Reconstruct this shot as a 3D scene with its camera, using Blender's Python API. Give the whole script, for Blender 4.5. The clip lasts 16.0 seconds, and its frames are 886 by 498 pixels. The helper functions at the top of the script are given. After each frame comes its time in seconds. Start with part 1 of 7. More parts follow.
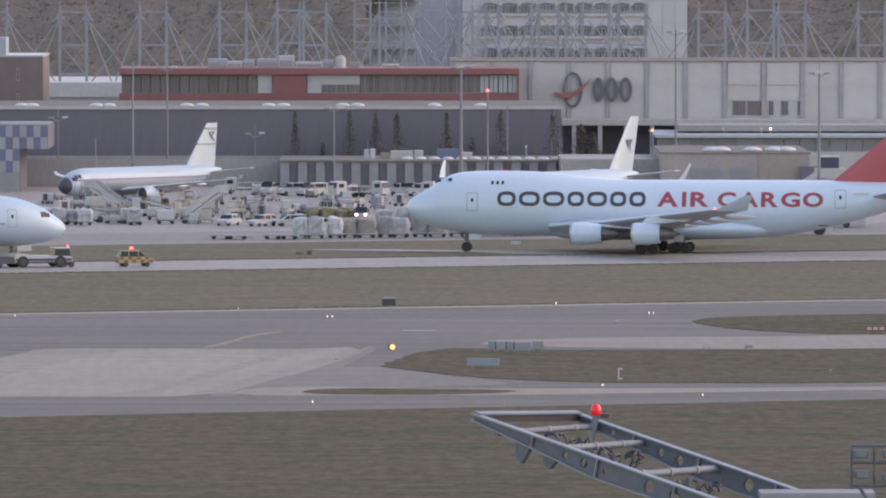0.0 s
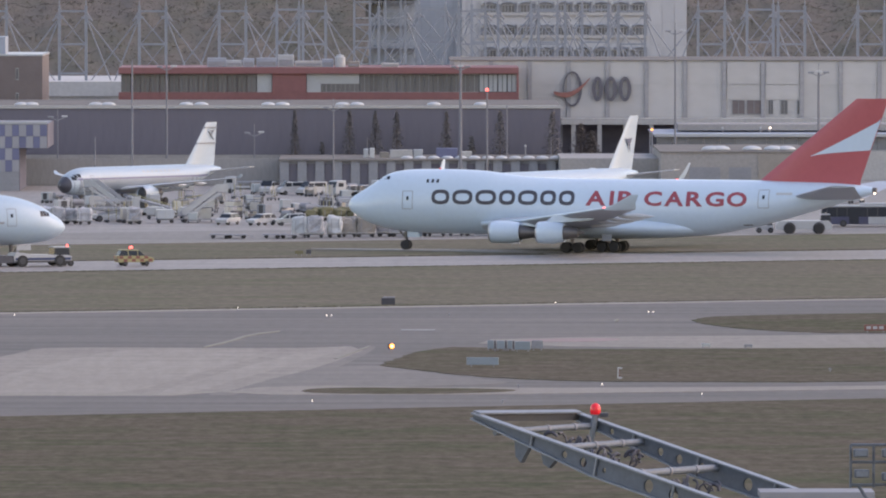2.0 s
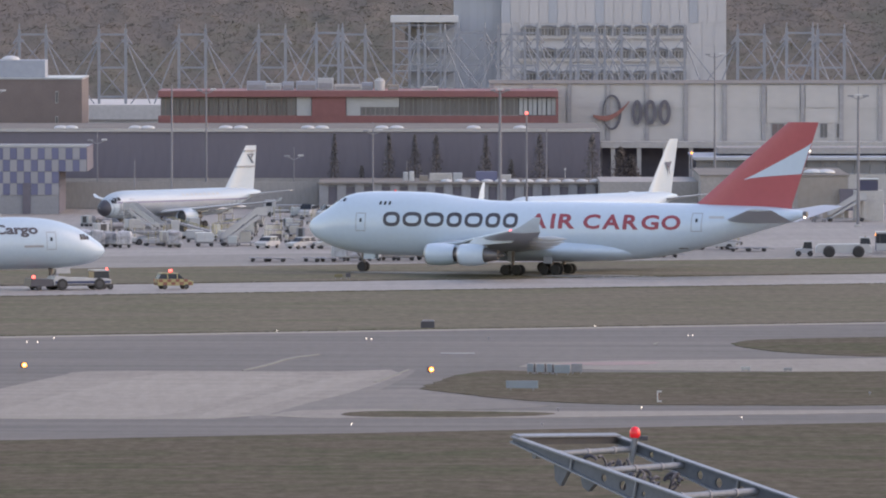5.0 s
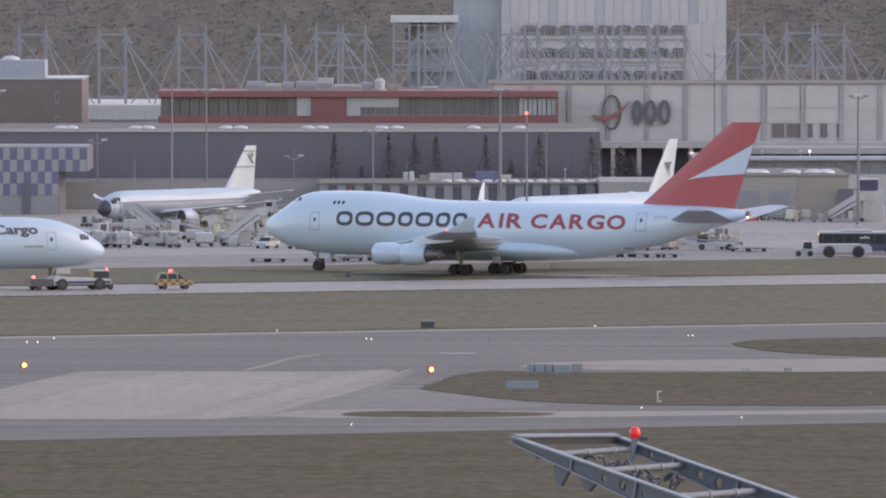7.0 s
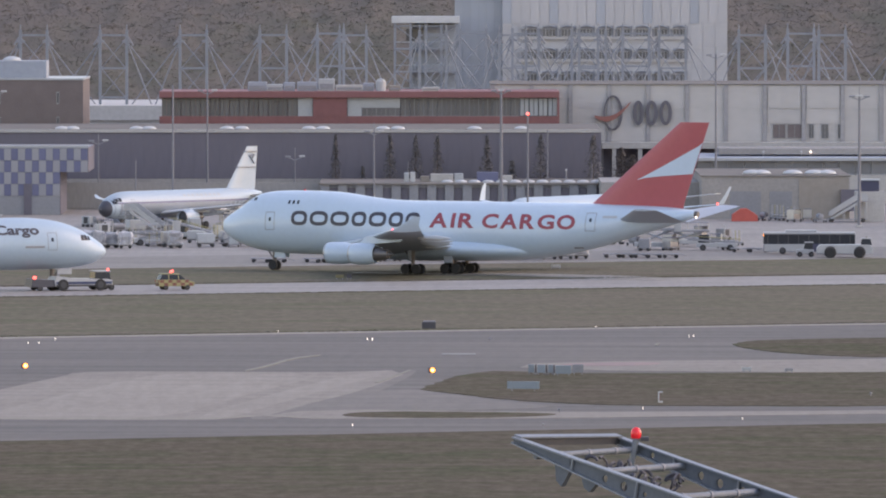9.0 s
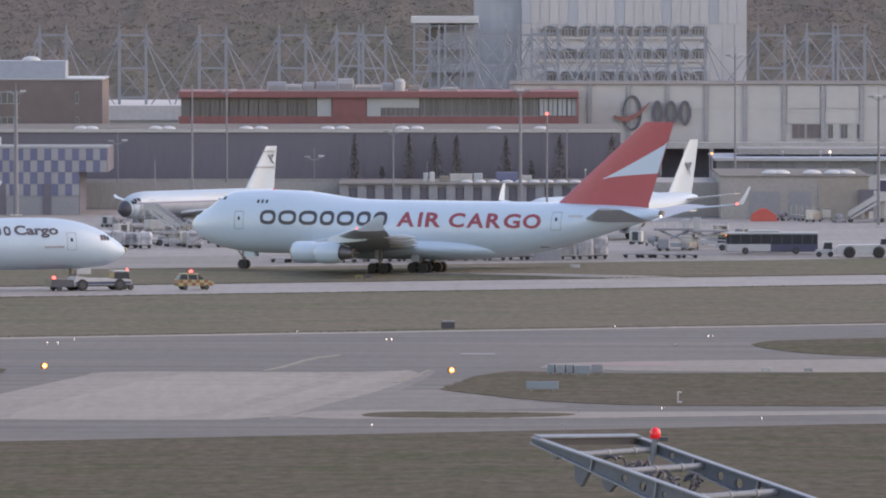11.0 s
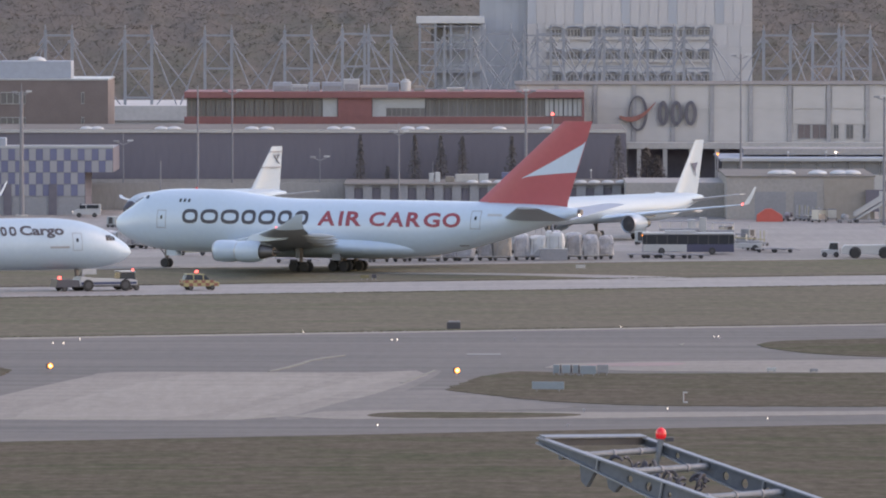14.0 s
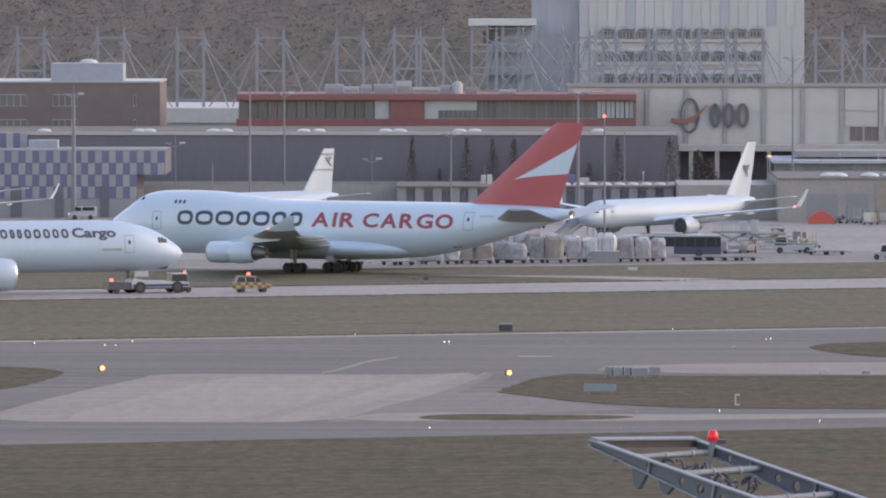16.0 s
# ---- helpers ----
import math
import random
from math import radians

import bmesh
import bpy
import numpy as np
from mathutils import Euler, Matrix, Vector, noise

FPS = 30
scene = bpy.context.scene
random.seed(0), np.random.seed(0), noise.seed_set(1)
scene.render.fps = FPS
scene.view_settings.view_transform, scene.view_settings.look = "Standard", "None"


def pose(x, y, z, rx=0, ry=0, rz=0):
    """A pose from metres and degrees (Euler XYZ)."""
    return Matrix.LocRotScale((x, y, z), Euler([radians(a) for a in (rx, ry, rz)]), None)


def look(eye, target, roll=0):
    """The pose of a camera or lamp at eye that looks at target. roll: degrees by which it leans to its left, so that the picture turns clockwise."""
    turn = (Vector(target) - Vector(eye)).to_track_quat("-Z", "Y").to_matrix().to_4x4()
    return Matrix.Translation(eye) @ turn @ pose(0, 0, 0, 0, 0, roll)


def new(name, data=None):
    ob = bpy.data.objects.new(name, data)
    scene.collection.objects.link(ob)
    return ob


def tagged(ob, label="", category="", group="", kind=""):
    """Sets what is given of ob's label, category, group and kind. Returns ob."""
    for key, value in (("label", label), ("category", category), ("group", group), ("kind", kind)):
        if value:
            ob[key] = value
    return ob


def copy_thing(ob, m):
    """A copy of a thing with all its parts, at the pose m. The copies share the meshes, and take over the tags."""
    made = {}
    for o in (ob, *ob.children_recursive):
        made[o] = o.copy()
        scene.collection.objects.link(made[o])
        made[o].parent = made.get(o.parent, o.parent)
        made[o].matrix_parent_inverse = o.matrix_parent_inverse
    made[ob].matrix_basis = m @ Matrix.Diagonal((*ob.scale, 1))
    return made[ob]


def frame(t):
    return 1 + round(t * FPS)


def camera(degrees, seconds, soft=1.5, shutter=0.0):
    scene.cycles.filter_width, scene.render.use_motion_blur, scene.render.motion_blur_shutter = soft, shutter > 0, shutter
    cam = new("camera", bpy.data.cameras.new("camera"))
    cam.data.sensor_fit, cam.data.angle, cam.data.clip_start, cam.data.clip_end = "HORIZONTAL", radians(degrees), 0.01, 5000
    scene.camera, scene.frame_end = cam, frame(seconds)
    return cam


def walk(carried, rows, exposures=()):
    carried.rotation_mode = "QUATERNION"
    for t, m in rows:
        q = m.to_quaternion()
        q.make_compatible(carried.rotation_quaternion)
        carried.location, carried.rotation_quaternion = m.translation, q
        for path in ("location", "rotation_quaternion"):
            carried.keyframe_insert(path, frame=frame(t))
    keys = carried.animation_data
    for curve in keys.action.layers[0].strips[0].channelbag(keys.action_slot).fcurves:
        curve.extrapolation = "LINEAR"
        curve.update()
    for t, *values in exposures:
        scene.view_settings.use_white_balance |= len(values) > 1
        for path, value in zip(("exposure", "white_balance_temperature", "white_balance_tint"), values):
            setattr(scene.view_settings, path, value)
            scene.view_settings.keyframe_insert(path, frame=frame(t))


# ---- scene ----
# a long lens on a tripod, high on a terrace; it only pans and tilts
EYE_Z = 42.0
cam = camera(5.1955, 16.0, soft=2.0)
PAN = [
    (0, pose(0, 0, EYE_Z, 88.0609, 0, -0.2288)),
    (0.5, pose(0, 0, EYE_Z, 88.0592, 0, -0.2072)),
    (1, pose(0, 0, EYE_Z, 88.0493, 0, -0.2188)),
    (1.5, pose(0, 0, EYE_Z, 88.0543, 0, -0.2139)),
    (2, pose(0, 0, EYE_Z, 88.0559, 0, -0.2321)),
    (2.5, pose(0, 0, EYE_Z, 88.0891, 0, -0.2089)),
    (3, pose(0, 0, EYE_Z, 88.1239, 0, -0.1078)),
    (3.5, pose(0, 0, EYE_Z, 88.1836, 0, -0.0199)),
    (4, pose(0, 0, EYE_Z, 88.1902, 0, -0.0017)),
    (4.5, pose(0, 0, EYE_Z, 88.1919, 0, 0.0000)),
    (6.5, pose(0, 0, EYE_Z, 88.1935, 0, 0.0000)),
    (8, pose(0, 0, EYE_Z, 88.1935, 0, 0.0000)),
    (8.5, pose(0, 0, EYE_Z, 88.1952, 0, 0.0033)),
    (9, pose(0, 0, EYE_Z, 88.1968, 0, 0.0066)),
    (11.5, pose(0, 0, EYE_Z, 88.1968, 0, 0.1343)),
    (12, pose(0, 0, EYE_Z, 88.1968, 0, 0.1359)),
    (12.5, pose(0, 0, EYE_Z, 88.1968, 0, 0.1376)),
    (13, pose(0, 0, EYE_Z, 88.1985, 0, 0.1509)),
    (13.5, pose(0, 0, EYE_Z, 88.1968, 0, 0.1525)),
    (14, pose(0, 0, EYE_Z, 88.1985, 0, 0.1525)),
    (14.5, pose(0, 0, EYE_Z, 88.1985, 0, 0.1558)),
    (15, pose(0, 0, EYE_Z, 88.2035, 0, 0.1824)),
    (15.5, pose(0, 0, EYE_Z, 88.2101, 0, 0.2785)),
    (16, pose(0, 0, EYE_Z, 88.2118, 0, 0.4576)),
]
walk(cam, PAN, [(0, 1.2, 7700, 25), (16, 1.2, 7700, 25)])

# ---- light: a hazy late afternoon, a low soft sun off to the right ----
SUN_UP, SUN_TURN = 34.0, 84.0
world = bpy.data.worlds.new("world")
scene.world = world
world.use_nodes = True
sky = world.node_tree.nodes.new("ShaderNodeTexSky")
sky.sky_type, sky.sun_disc = "NISHITA", False
sky.sun_elevation, sky.sun_rotation = radians(SUN_UP), radians(SUN_TURN)
sky.dust_density, sky.air_density, sky.ozone_density = 1.0, 1.3, 1.0
world.node_tree.links.new(sky.outputs[0], world.node_tree.nodes["Background"].inputs[0])
world.node_tree.nodes["Background"].inputs[1].default_value = 0.15
sun_data = bpy.data.lights.new("sun", "SUN")
sun_data.energy, sun_data.angle, sun_data.color = 0.28, radians(35), (1.0, 0.93, 0.85)
sun = new("sun", sun_data)
sun.matrix_world = look((0, 0, 0), (-math.sin(radians(SUN_TURN)) * math.cos(radians(SUN_UP)), -math.cos(radians(SUN_TURN)) * math.cos(radians(SUN_UP)), -math.sin(radians(SUN_UP))))


# ---- materials ----
def mat(name, base, rough=0.6, metal=0.0, var=0.12, scale=1.0, fine=8.0, bump=0.0, island=0.0, glow=0.0, each=0.0, clear=0.0, gloss=0.5):
    """A surface with broad stains and fine grain; scale is in patterns a metre."""
    m = bpy.data.materials.new(name)
    m.use_nodes = True
    nt = m.node_tree
    b = nt.nodes["Principled BSDF"]
    b.inputs["Roughness"].default_value, b.inputs["Metallic"].default_value = rough, metal
    b.inputs["Coat Weight"].default_value = clear
    b.inputs["Specular IOR Level"].default_value = gloss
    if glow:
        b.inputs["Emission Color"].default_value = (*base, 1)
        b.inputs["Emission Strength"].default_value = glow
        b.inputs["Base Color"].default_value = (*base, 1)
        return m
    co = nt.nodes.new("ShaderNodeTexCoord")
    n1, n2 = nt.nodes.new("ShaderNodeTexNoise"), nt.nodes.new("ShaderNodeTexNoise")
    n1.inputs["Scale"].default_value, n1.inputs["Detail"].default_value = scale, 5
    n2.inputs["Scale"].default_value, n2.inputs["Detail"].default_value = scale * fine, 3
    nt.links.new(co.outputs["Object"], n1.inputs["Vector"])
    nt.links.new(co.outputs["Object"], n2.inputs["Vector"])
    add = nt.nodes.new("ShaderNodeMath")
    add.operation = "ADD"
    nt.links.new(n1.outputs["Fac"], add.inputs[0])
    nt.links.new(n2.outputs["Fac"], add.inputs[1])
    src = add.outputs[0]
    for amount, node, sock in ((each, "ShaderNodeObjectInfo", "Random"), (island, "ShaderNodeNewGeometry", "Random Per Island")):
        if amount:
            info = nt.nodes.new(node)
            mul = nt.nodes.new("ShaderNodeMath")
            mul.operation = "MULTIPLY_ADD"
            mul.inputs[1].default_value = amount / max(var, 0.01)
            nt.links.new(info.outputs[sock], mul.inputs[0])
            nt.links.new(src, mul.inputs[2])
            src = mul.outputs[0]
    top = 1.4 + (each + island) / max(var, 0.01)
    mr = nt.nodes.new("ShaderNodeMapRange")
    mr.inputs["From Min"].default_value, mr.inputs["From Max"].default_value = 0.6, top
    nt.links.new(src, mr.inputs["Value"])
    mix = nt.nodes.new("ShaderNodeMix")
    mix.data_type = "RGBA"
    lo, hi = 1 - var - (each + island) / 2, 1 + var + (each + island) / 2
    mix.inputs["A"].default_value = (*[min(1, c * lo) for c in base], 1)
    mix.inputs["B"].default_value = (*[min(1, c * hi) for c in base], 1)
    nt.links.new(mr.outputs[0], mix.inputs["Factor"])
    nt.links.new(mix.outputs["Result"], b.inputs["Base Color"])
    if bump:
        bp = nt.nodes.new("ShaderNodeBump")
        bp.inputs["Strength"].default_value, bp.inputs["Distance"].default_value = bump, 0.05
        nt.links.new(n2.outputs["Fac"], bp.inputs["Height"])
        nt.links.new(bp.outputs[0], b.inputs["Normal"])
    return m


def ground_mat(name, c1, c2, c3, s1, s2, stretch=6.0, rough=0.9, rows=0.0, gloss=0.25, tufts=0.0):
    """Three colours in patches drawn out along the runway, and grain."""
    m = bpy.data.materials.new(name)
    m.use_nodes = True
    nt = m.node_tree
    b = nt.nodes["Principled BSDF"]
    b.inputs["Roughness"].default_value, b.inputs["Specular IOR Level"].default_value = rough, gloss
    co, mp = nt.nodes.new("ShaderNodeTexCoord"), nt.nodes.new("ShaderNodeMapping")
    mp.inputs["Rotation"].default_value = (0, 0, radians(-22))
    mp.inputs["Scale"].default_value = (1 / stretch, 1, 1)
    nt.links.new(co.outputs["Object"], mp.inputs["Vector"])
    last = None
    for k, (s, lo, hi) in enumerate(((s1, 0.42, 0.60), (s2, 0.42, 0.66))):
        n = nt.nodes.new("ShaderNodeTexNoise")
        n.inputs["Scale"].default_value, n.inputs["Detail"].default_value, n.inputs["Roughness"].default_value = s, 8, 0.65
        nt.links.new(mp.outputs[0], n.inputs["Vector"])
        mr = nt.nodes.new("ShaderNodeMapRange")
        mr.inputs["From Min"].default_value, mr.inputs["From Max"].default_value = lo, hi
        nt.links.new(n.outputs["Fac"], mr.inputs["Value"])
        mix = nt.nodes.new("ShaderNodeMix")
        mix.data_type = "RGBA"
        nt.links.new(mr.outputs[0], mix.inputs["Factor"])
        if last is None:
            mix.inputs["A"].default_value = (*c1, 1)
        else:
            nt.links.new(last, mix.inputs["A"])
        mix.inputs["B"].default_value = (*(c2, c3)[k], 1)
        last = mix.outputs["Result"]
    if rows:
        # mown rows and wheel ruts that run away across the field
        mq = nt.nodes.new("ShaderNodeMapping")
        mq.inputs["Rotation"].default_value = (0, 0, radians(-22))
        mq.inputs["Scale"].default_value = (0.8, 0.05, 1)
        nt.links.new(co.outputs["Object"], mq.inputs["Vector"])
        n = nt.nodes.new("ShaderNodeTexNoise")
        n.inputs["Scale"].default_value, n.inputs["Detail"].default_value, n.inputs["Roughness"].default_value = 1.0, 6, 0.7
        nt.links.new(mq.outputs[0], n.inputs["Vector"])
        mr = nt.nodes.new("ShaderNodeMapRange")
        mr.inputs["From Min"].default_value, mr.inputs["From Max"].default_value = 0.3, 0.7
        mr.inputs["To Min"].default_value, mr.inputs["To Max"].default_value = 1 - rows, 1 + rows
        nt.links.new(n.outputs["Fac"], mr.inputs["Value"])
        sc = nt.nodes.new("ShaderNodeVectorMath")
        sc.operation = "SCALE"
        nt.links.new(last, sc.inputs[0])
        nt.links.new(mr.outputs[0], sc.inputs["Scale"])
        last = sc.outputs[0]
    if tufts:
        # clumps and bare specks a metre or two wide
        mq = nt.nodes.new("ShaderNodeMapping")
        mq.inputs["Scale"].default_value = (0.75, 0.28, 1)
        nt.links.new(co.outputs["Object"], mq.inputs["Vector"])
        n = nt.nodes.new("ShaderNodeTexNoise")
        n.inputs["Scale"].default_value, n.inputs["Detail"].default_value, n.inputs["Roughness"].default_value = 1.0, 7, 0.75
        nt.links.new(mq.outputs[0], n.inputs["Vector"])
        mr = nt.nodes.new("ShaderNodeMapRange")
        mr.inputs["From Min"].default_value, mr.inputs["From Max"].default_value = 0.3, 0.7
        mr.inputs["To Min"].default_value, mr.inputs["To Max"].default_value = 1 - tufts, 1 + tufts
        nt.links.new(n.outputs["Fac"], mr.inputs["Value"])
        sc = nt.nodes.new("ShaderNodeVectorMath")
        sc.operation = "SCALE"
        nt.links.new(last, sc.inputs[0])
        nt.links.new(mr.outputs[0], sc.inputs["Scale"])
        last = sc.outputs[0]
    nt.links.new(last, b.inputs["Base Color"])
    return m


PLAINWHITE = mat("plain_white_paint", (0.31, 0.39, 0.465), 0.38, var=0.04, scale=0.15, fine=14, clear=0.2)
WHITE = mat("aircraft_white", (0.47, 0.58, 0.685), 0.32, var=0.04, scale=0.15, fine=14, clear=0.3)
FREIGHTWHITE = mat("freighter_white", (0.33, 0.43, 0.525), 0.38, var=0.05, scale=0.15, fine=14, clear=0.15)
DULLWALL = mat("dull_render", (0.31, 0.295, 0.285), 0.9, var=0.16, scale=0.2, fine=10, gloss=0.15)
GREYPAINT = mat("grey_paint", (0.42, 0.44, 0.46), 0.4, var=0.06, scale=0.3)
WINGGREY = mat("wing_grey", (0.31, 0.35, 0.41), 0.4, var=0.06, scale=0.3)
RED = mat("tail_red", (0.41, 0.088, 0.102), 0.38, var=0.05, scale=0.2)
NAVY = mat("navy_paint", (0.03, 0.045, 0.11), 0.45, var=0.08)
TITLE_DARK = mat("dark_title_paint", (0.05, 0.05, 0.065), 0.5, var=0.08)
TITLE_RED = mat("red_title_paint", (0.31, 0.055, 0.075), 0.5, var=0.08)
METAL = mat("bare_metal", (0.42, 0.42, 0.43), 0.38, 0.9, var=0.12)
DARKMETAL = mat("burnt_metal", (0.16, 0.15, 0.15), 0.45, 0.7, var=0.15)
RUBBER = mat("rubber", (0.03, 0.03, 0.032), 0.85, var=0.15)
GLASS_DARK = mat("dark_glass", (0.03, 0.035, 0.045), 0.25, var=0.1, gloss=0.2)
# near-black that stands for shade inside recesses; also plain dark trim
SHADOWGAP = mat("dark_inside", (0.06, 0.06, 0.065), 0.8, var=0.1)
GRAVEL = mat("roof_gravel", (0.20, 0.187, 0.175), 1.0, var=0.2, scale=0.1, fine=12, gloss=0.05)
# dark boom paint, deepened for the shade on the rail webs
BOOMSTEEL = mat("shaded_boom_paint", (0.094, 0.113, 0.142), 0.6, var=0.16, scale=1.5)
LAMP_RED = mat("lamp_red_plastic", (0.62, 0.02, 0.03), 0.15, glow=0.12)
LAMP_CORE = mat("pale_amber_lamp", (1.0, 0.72, 0.32), 0.3, glow=1.9)
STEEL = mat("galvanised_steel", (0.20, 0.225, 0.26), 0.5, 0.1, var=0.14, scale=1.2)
MASTSTEEL = mat("mast_paint", (0.225, 0.24, 0.27), 0.55, 0.1, var=0.1, scale=0.4)
CONCRETE = mat("concrete_wall", (0.42, 0.41, 0.40), 0.85, var=0.14, scale=0.25, fine=10, gloss=0.15)
CREAM = mat("light_panel", (0.435, 0.42, 0.41), 0.8, var=0.16, scale=0.12, fine=12, each=0.05)
FINCOL = mat("grey_fin", (0.26, 0.265, 0.285), 0.8, var=0.10, scale=0.3, gloss=0.15)
# the hall's dark cladding; also the painted shade of docks and openings
DARKHALL = mat("dark_cladding_and_shade", (0.146, 0.138, 0.165), 0.7, var=0.14, scale=0.1, fine=10, each=0.015, gloss=0.2)
REDCLAD = mat("red_cladding", (0.228, 0.095, 0.096), 0.65, var=0.12, scale=0.15, fine=9, each=0.04)
BRICK = mat("brown_brick", (0.165, 0.137, 0.135), 0.85, var=0.14, scale=0.4, fine=10)
CHK_BLUE = mat("blue_panel", (0.12, 0.13, 0.22), 0.5, var=0.08, each=0.06)
CHK_WHITE = mat("pale_panel", (0.275, 0.28, 0.305), 0.5, var=0.08, each=0.06)
TOWERGLASS = mat("tower_panel", (0.33, 0.355, 0.40), 0.35, var=0.08, scale=0.1, each=0.08)
TOWERWALL = mat("tower_wall", (0.42, 0.415, 0.425), 0.7, var=0.08, scale=0.1, each=0.06)
WINDOW = mat("window_glass", (0.12, 0.122, 0.128), 0.2, var=0.2, scale=0.6, each=0.25)
PALEWIN = mat("pale_blind", (0.36, 0.38, 0.40), 0.4, var=0.1)
BLUEROOF = mat("blue_grey_roof", (0.30, 0.33, 0.38), 0.6, var=0.12, gloss=0.2)
DOME = mat("rooflight_plastic", (0.46, 0.47, 0.48), 0.4, var=0.06)
FOIL = mat("wrapped_foil", (0.31, 0.31, 0.33), 0.4, var=0.4, scale=1.6, fine=4, bump=0.6, each=0.3)
CARTON = mat("brown_carton", (0.26, 0.235, 0.21), 0.8, var=0.2, each=0.15)
VANWHITE = mat("vehicle_white", (0.36, 0.37, 0.385), 0.4, var=0.08)
YELLOW = mat("safety_yellow", (0.29, 0.265, 0.13), 0.5, var=0.1)
CHECKRED = mat("checker_red", (0.19, 0.068, 0.052), 0.5, var=0.1)
COVERRED = mat("red_cover", (0.40, 0.075, 0.055), 0.7, var=0.12)
YELLOW_NET = mat("yellow_net", (0.16, 0.145, 0.08), 0.8, var=0.3, scale=1.5, each=0.15)
BUSBLUE = mat("bus_dark_blue", (0.045, 0.05, 0.10), 0.35, var=0.1)
SIGNBLUE = mat("sign_blue_grey", (0.205, 0.25, 0.29), 0.5, var=0.12, each=0.08)
SIGNGREY = mat("sign_back", (0.36, 0.39, 0.40), 0.5, var=0.1)
WOOD_DARK = mat("dark_trunk", (0.08, 0.06, 0.05), 0.9, var=0.2)
LEAF = mat("autumn_leaf", (0.16, 0.142, 0.135), 0.95, var=0.14, scale=0.3, fine=10, island=0.04, gloss=0.05)
HEDGE = mat("dark_shrub", (0.138, 0.132, 0.138), 0.95, var=0.06, scale=0.2, island=0.02, gloss=0.05)
BEACON_RED = mat("red_beacon", (1.0, 0.13, 0.11), 0.25, glow=1.5)
BEACON_AMBER = mat("amber_beacon", (1.0, 0.32, 0.03), 0.3, glow=1.7)
LAMP_WHITE = mat("white_lamp", (1.0, 0.92, 0.8), 0.3, glow=1.7)
GRASS = ground_mat("dry_grass", (0.098, 0.085, 0.062), (0.071, 0.077, 0.045), (0.121, 0.096, 0.078), 0.06, 0.32, 3.0, rows=0.05, gloss=0.02, tufts=0.34)
# the same grass lightened, with distance haze put into its colour
HAZED_GRASS = ground_mat("haze_paled_grass", (0.141, 0.127, 0.097), (0.117, 0.119, 0.078), (0.161, 0.138, 0.113), 0.05, 0.25, 4.0, rows=0.05, gloss=0.02, tufts=0.26)
WOODS = ground_mat("autumn_canopy", (0.150, 0.133, 0.122), (0.130, 0.125, 0.105), (0.162, 0.142, 0.128), 0.02, 0.13, 1.0, 0.95, gloss=0.02, tufts=0.10)
ASPHALT = ground_mat("asphalt", (0.127, 0.115, 0.108), (0.158, 0.141, 0.129), (0.094, 0.087, 0.084), 0.03, 0.2, 14, 0.8, rows=0.06, tufts=0.10)
ROAD = ground_mat("apron_road", (0.205, 0.192, 0.182), (0.228, 0.212, 0.2), (0.178, 0.168, 0.16), 0.03, 0.22, 10, 0.8, rows=0.06, tufts=0.10)
TAXI = ground_mat("worn_taxiway", (0.262, 0.245, 0.234), (0.295, 0.276, 0.262), (0.225, 0.212, 0.204), 0.03, 0.25, 12, 0.75, rows=0.08, tufts=0.10)
EXIT = ground_mat("tan_concrete", (0.228, 0.204, 0.181), (0.252, 0.226, 0.2), (0.204, 0.184, 0.166), 0.03, 0.25, 9, 0.85, rows=0.08, tufts=0.12)
SLAB = ground_mat("worn_slab", (0.252, 0.226, 0.2), (0.274, 0.246, 0.217), (0.23, 0.207, 0.184), 0.03, 0.2, 7, 0.85, rows=0.08, tufts=0.12)
APRON = ground_mat("apron_concrete", (0.252, 0.236, 0.223), (0.288, 0.268, 0.253), (0.212, 0.2, 0.192), 0.025, 0.2, 5, 0.75, rows=0.10, tufts=0.08)
TUBEPAINT = mat("tube_paint", (0.145, 0.168, 0.20), 0.55, var=0.18, scale=2.0)
SIGNINK = mat("weathered_sign_grey", (0.115, 0.11, 0.13), 0.6, var=0.12)
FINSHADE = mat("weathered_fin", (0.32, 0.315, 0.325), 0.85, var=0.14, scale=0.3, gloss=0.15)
MASTDARK = mat("dull_mast_grey", (0.175, 0.178, 0.2), 0.6, var=0.1, scale=0.4)
FILLET = ground_mat("stained_concrete", (0.168, 0.152, 0.141), (0.187, 0.168, 0.153), (0.148, 0.136, 0.128), 0.03, 0.25, 9, 0.85, rows=0.06, tufts=0.12)
SIGNRED = mat("weathered_sign_red", (0.30, 0.125, 0.105), 0.6, var=0.12)
SILVER = mat("dull_silver_skin", (0.19, 0.225, 0.27), 0.5, 0.1, var=0.1, scale=0.3)
PALEGLASS = mat("sky_lit_glazing", (0.165, 0.175, 0.195), 0.25, var=0.15, scale=0.2, each=0.1)
LINE_WHITE = mat("white_marking", (0.19, 0.185, 0.18), 0.7, var=0.15, scale=0.3)
LINE_YELLOW = mat("worn_yellow_marking", (0.165, 0.155, 0.125), 0.7, var=0.2, scale=0.3)
PINKLINE = mat("pink_shoulder", (0.25, 0.175, 0.17), 0.8, var=0.15, scale=0.1)


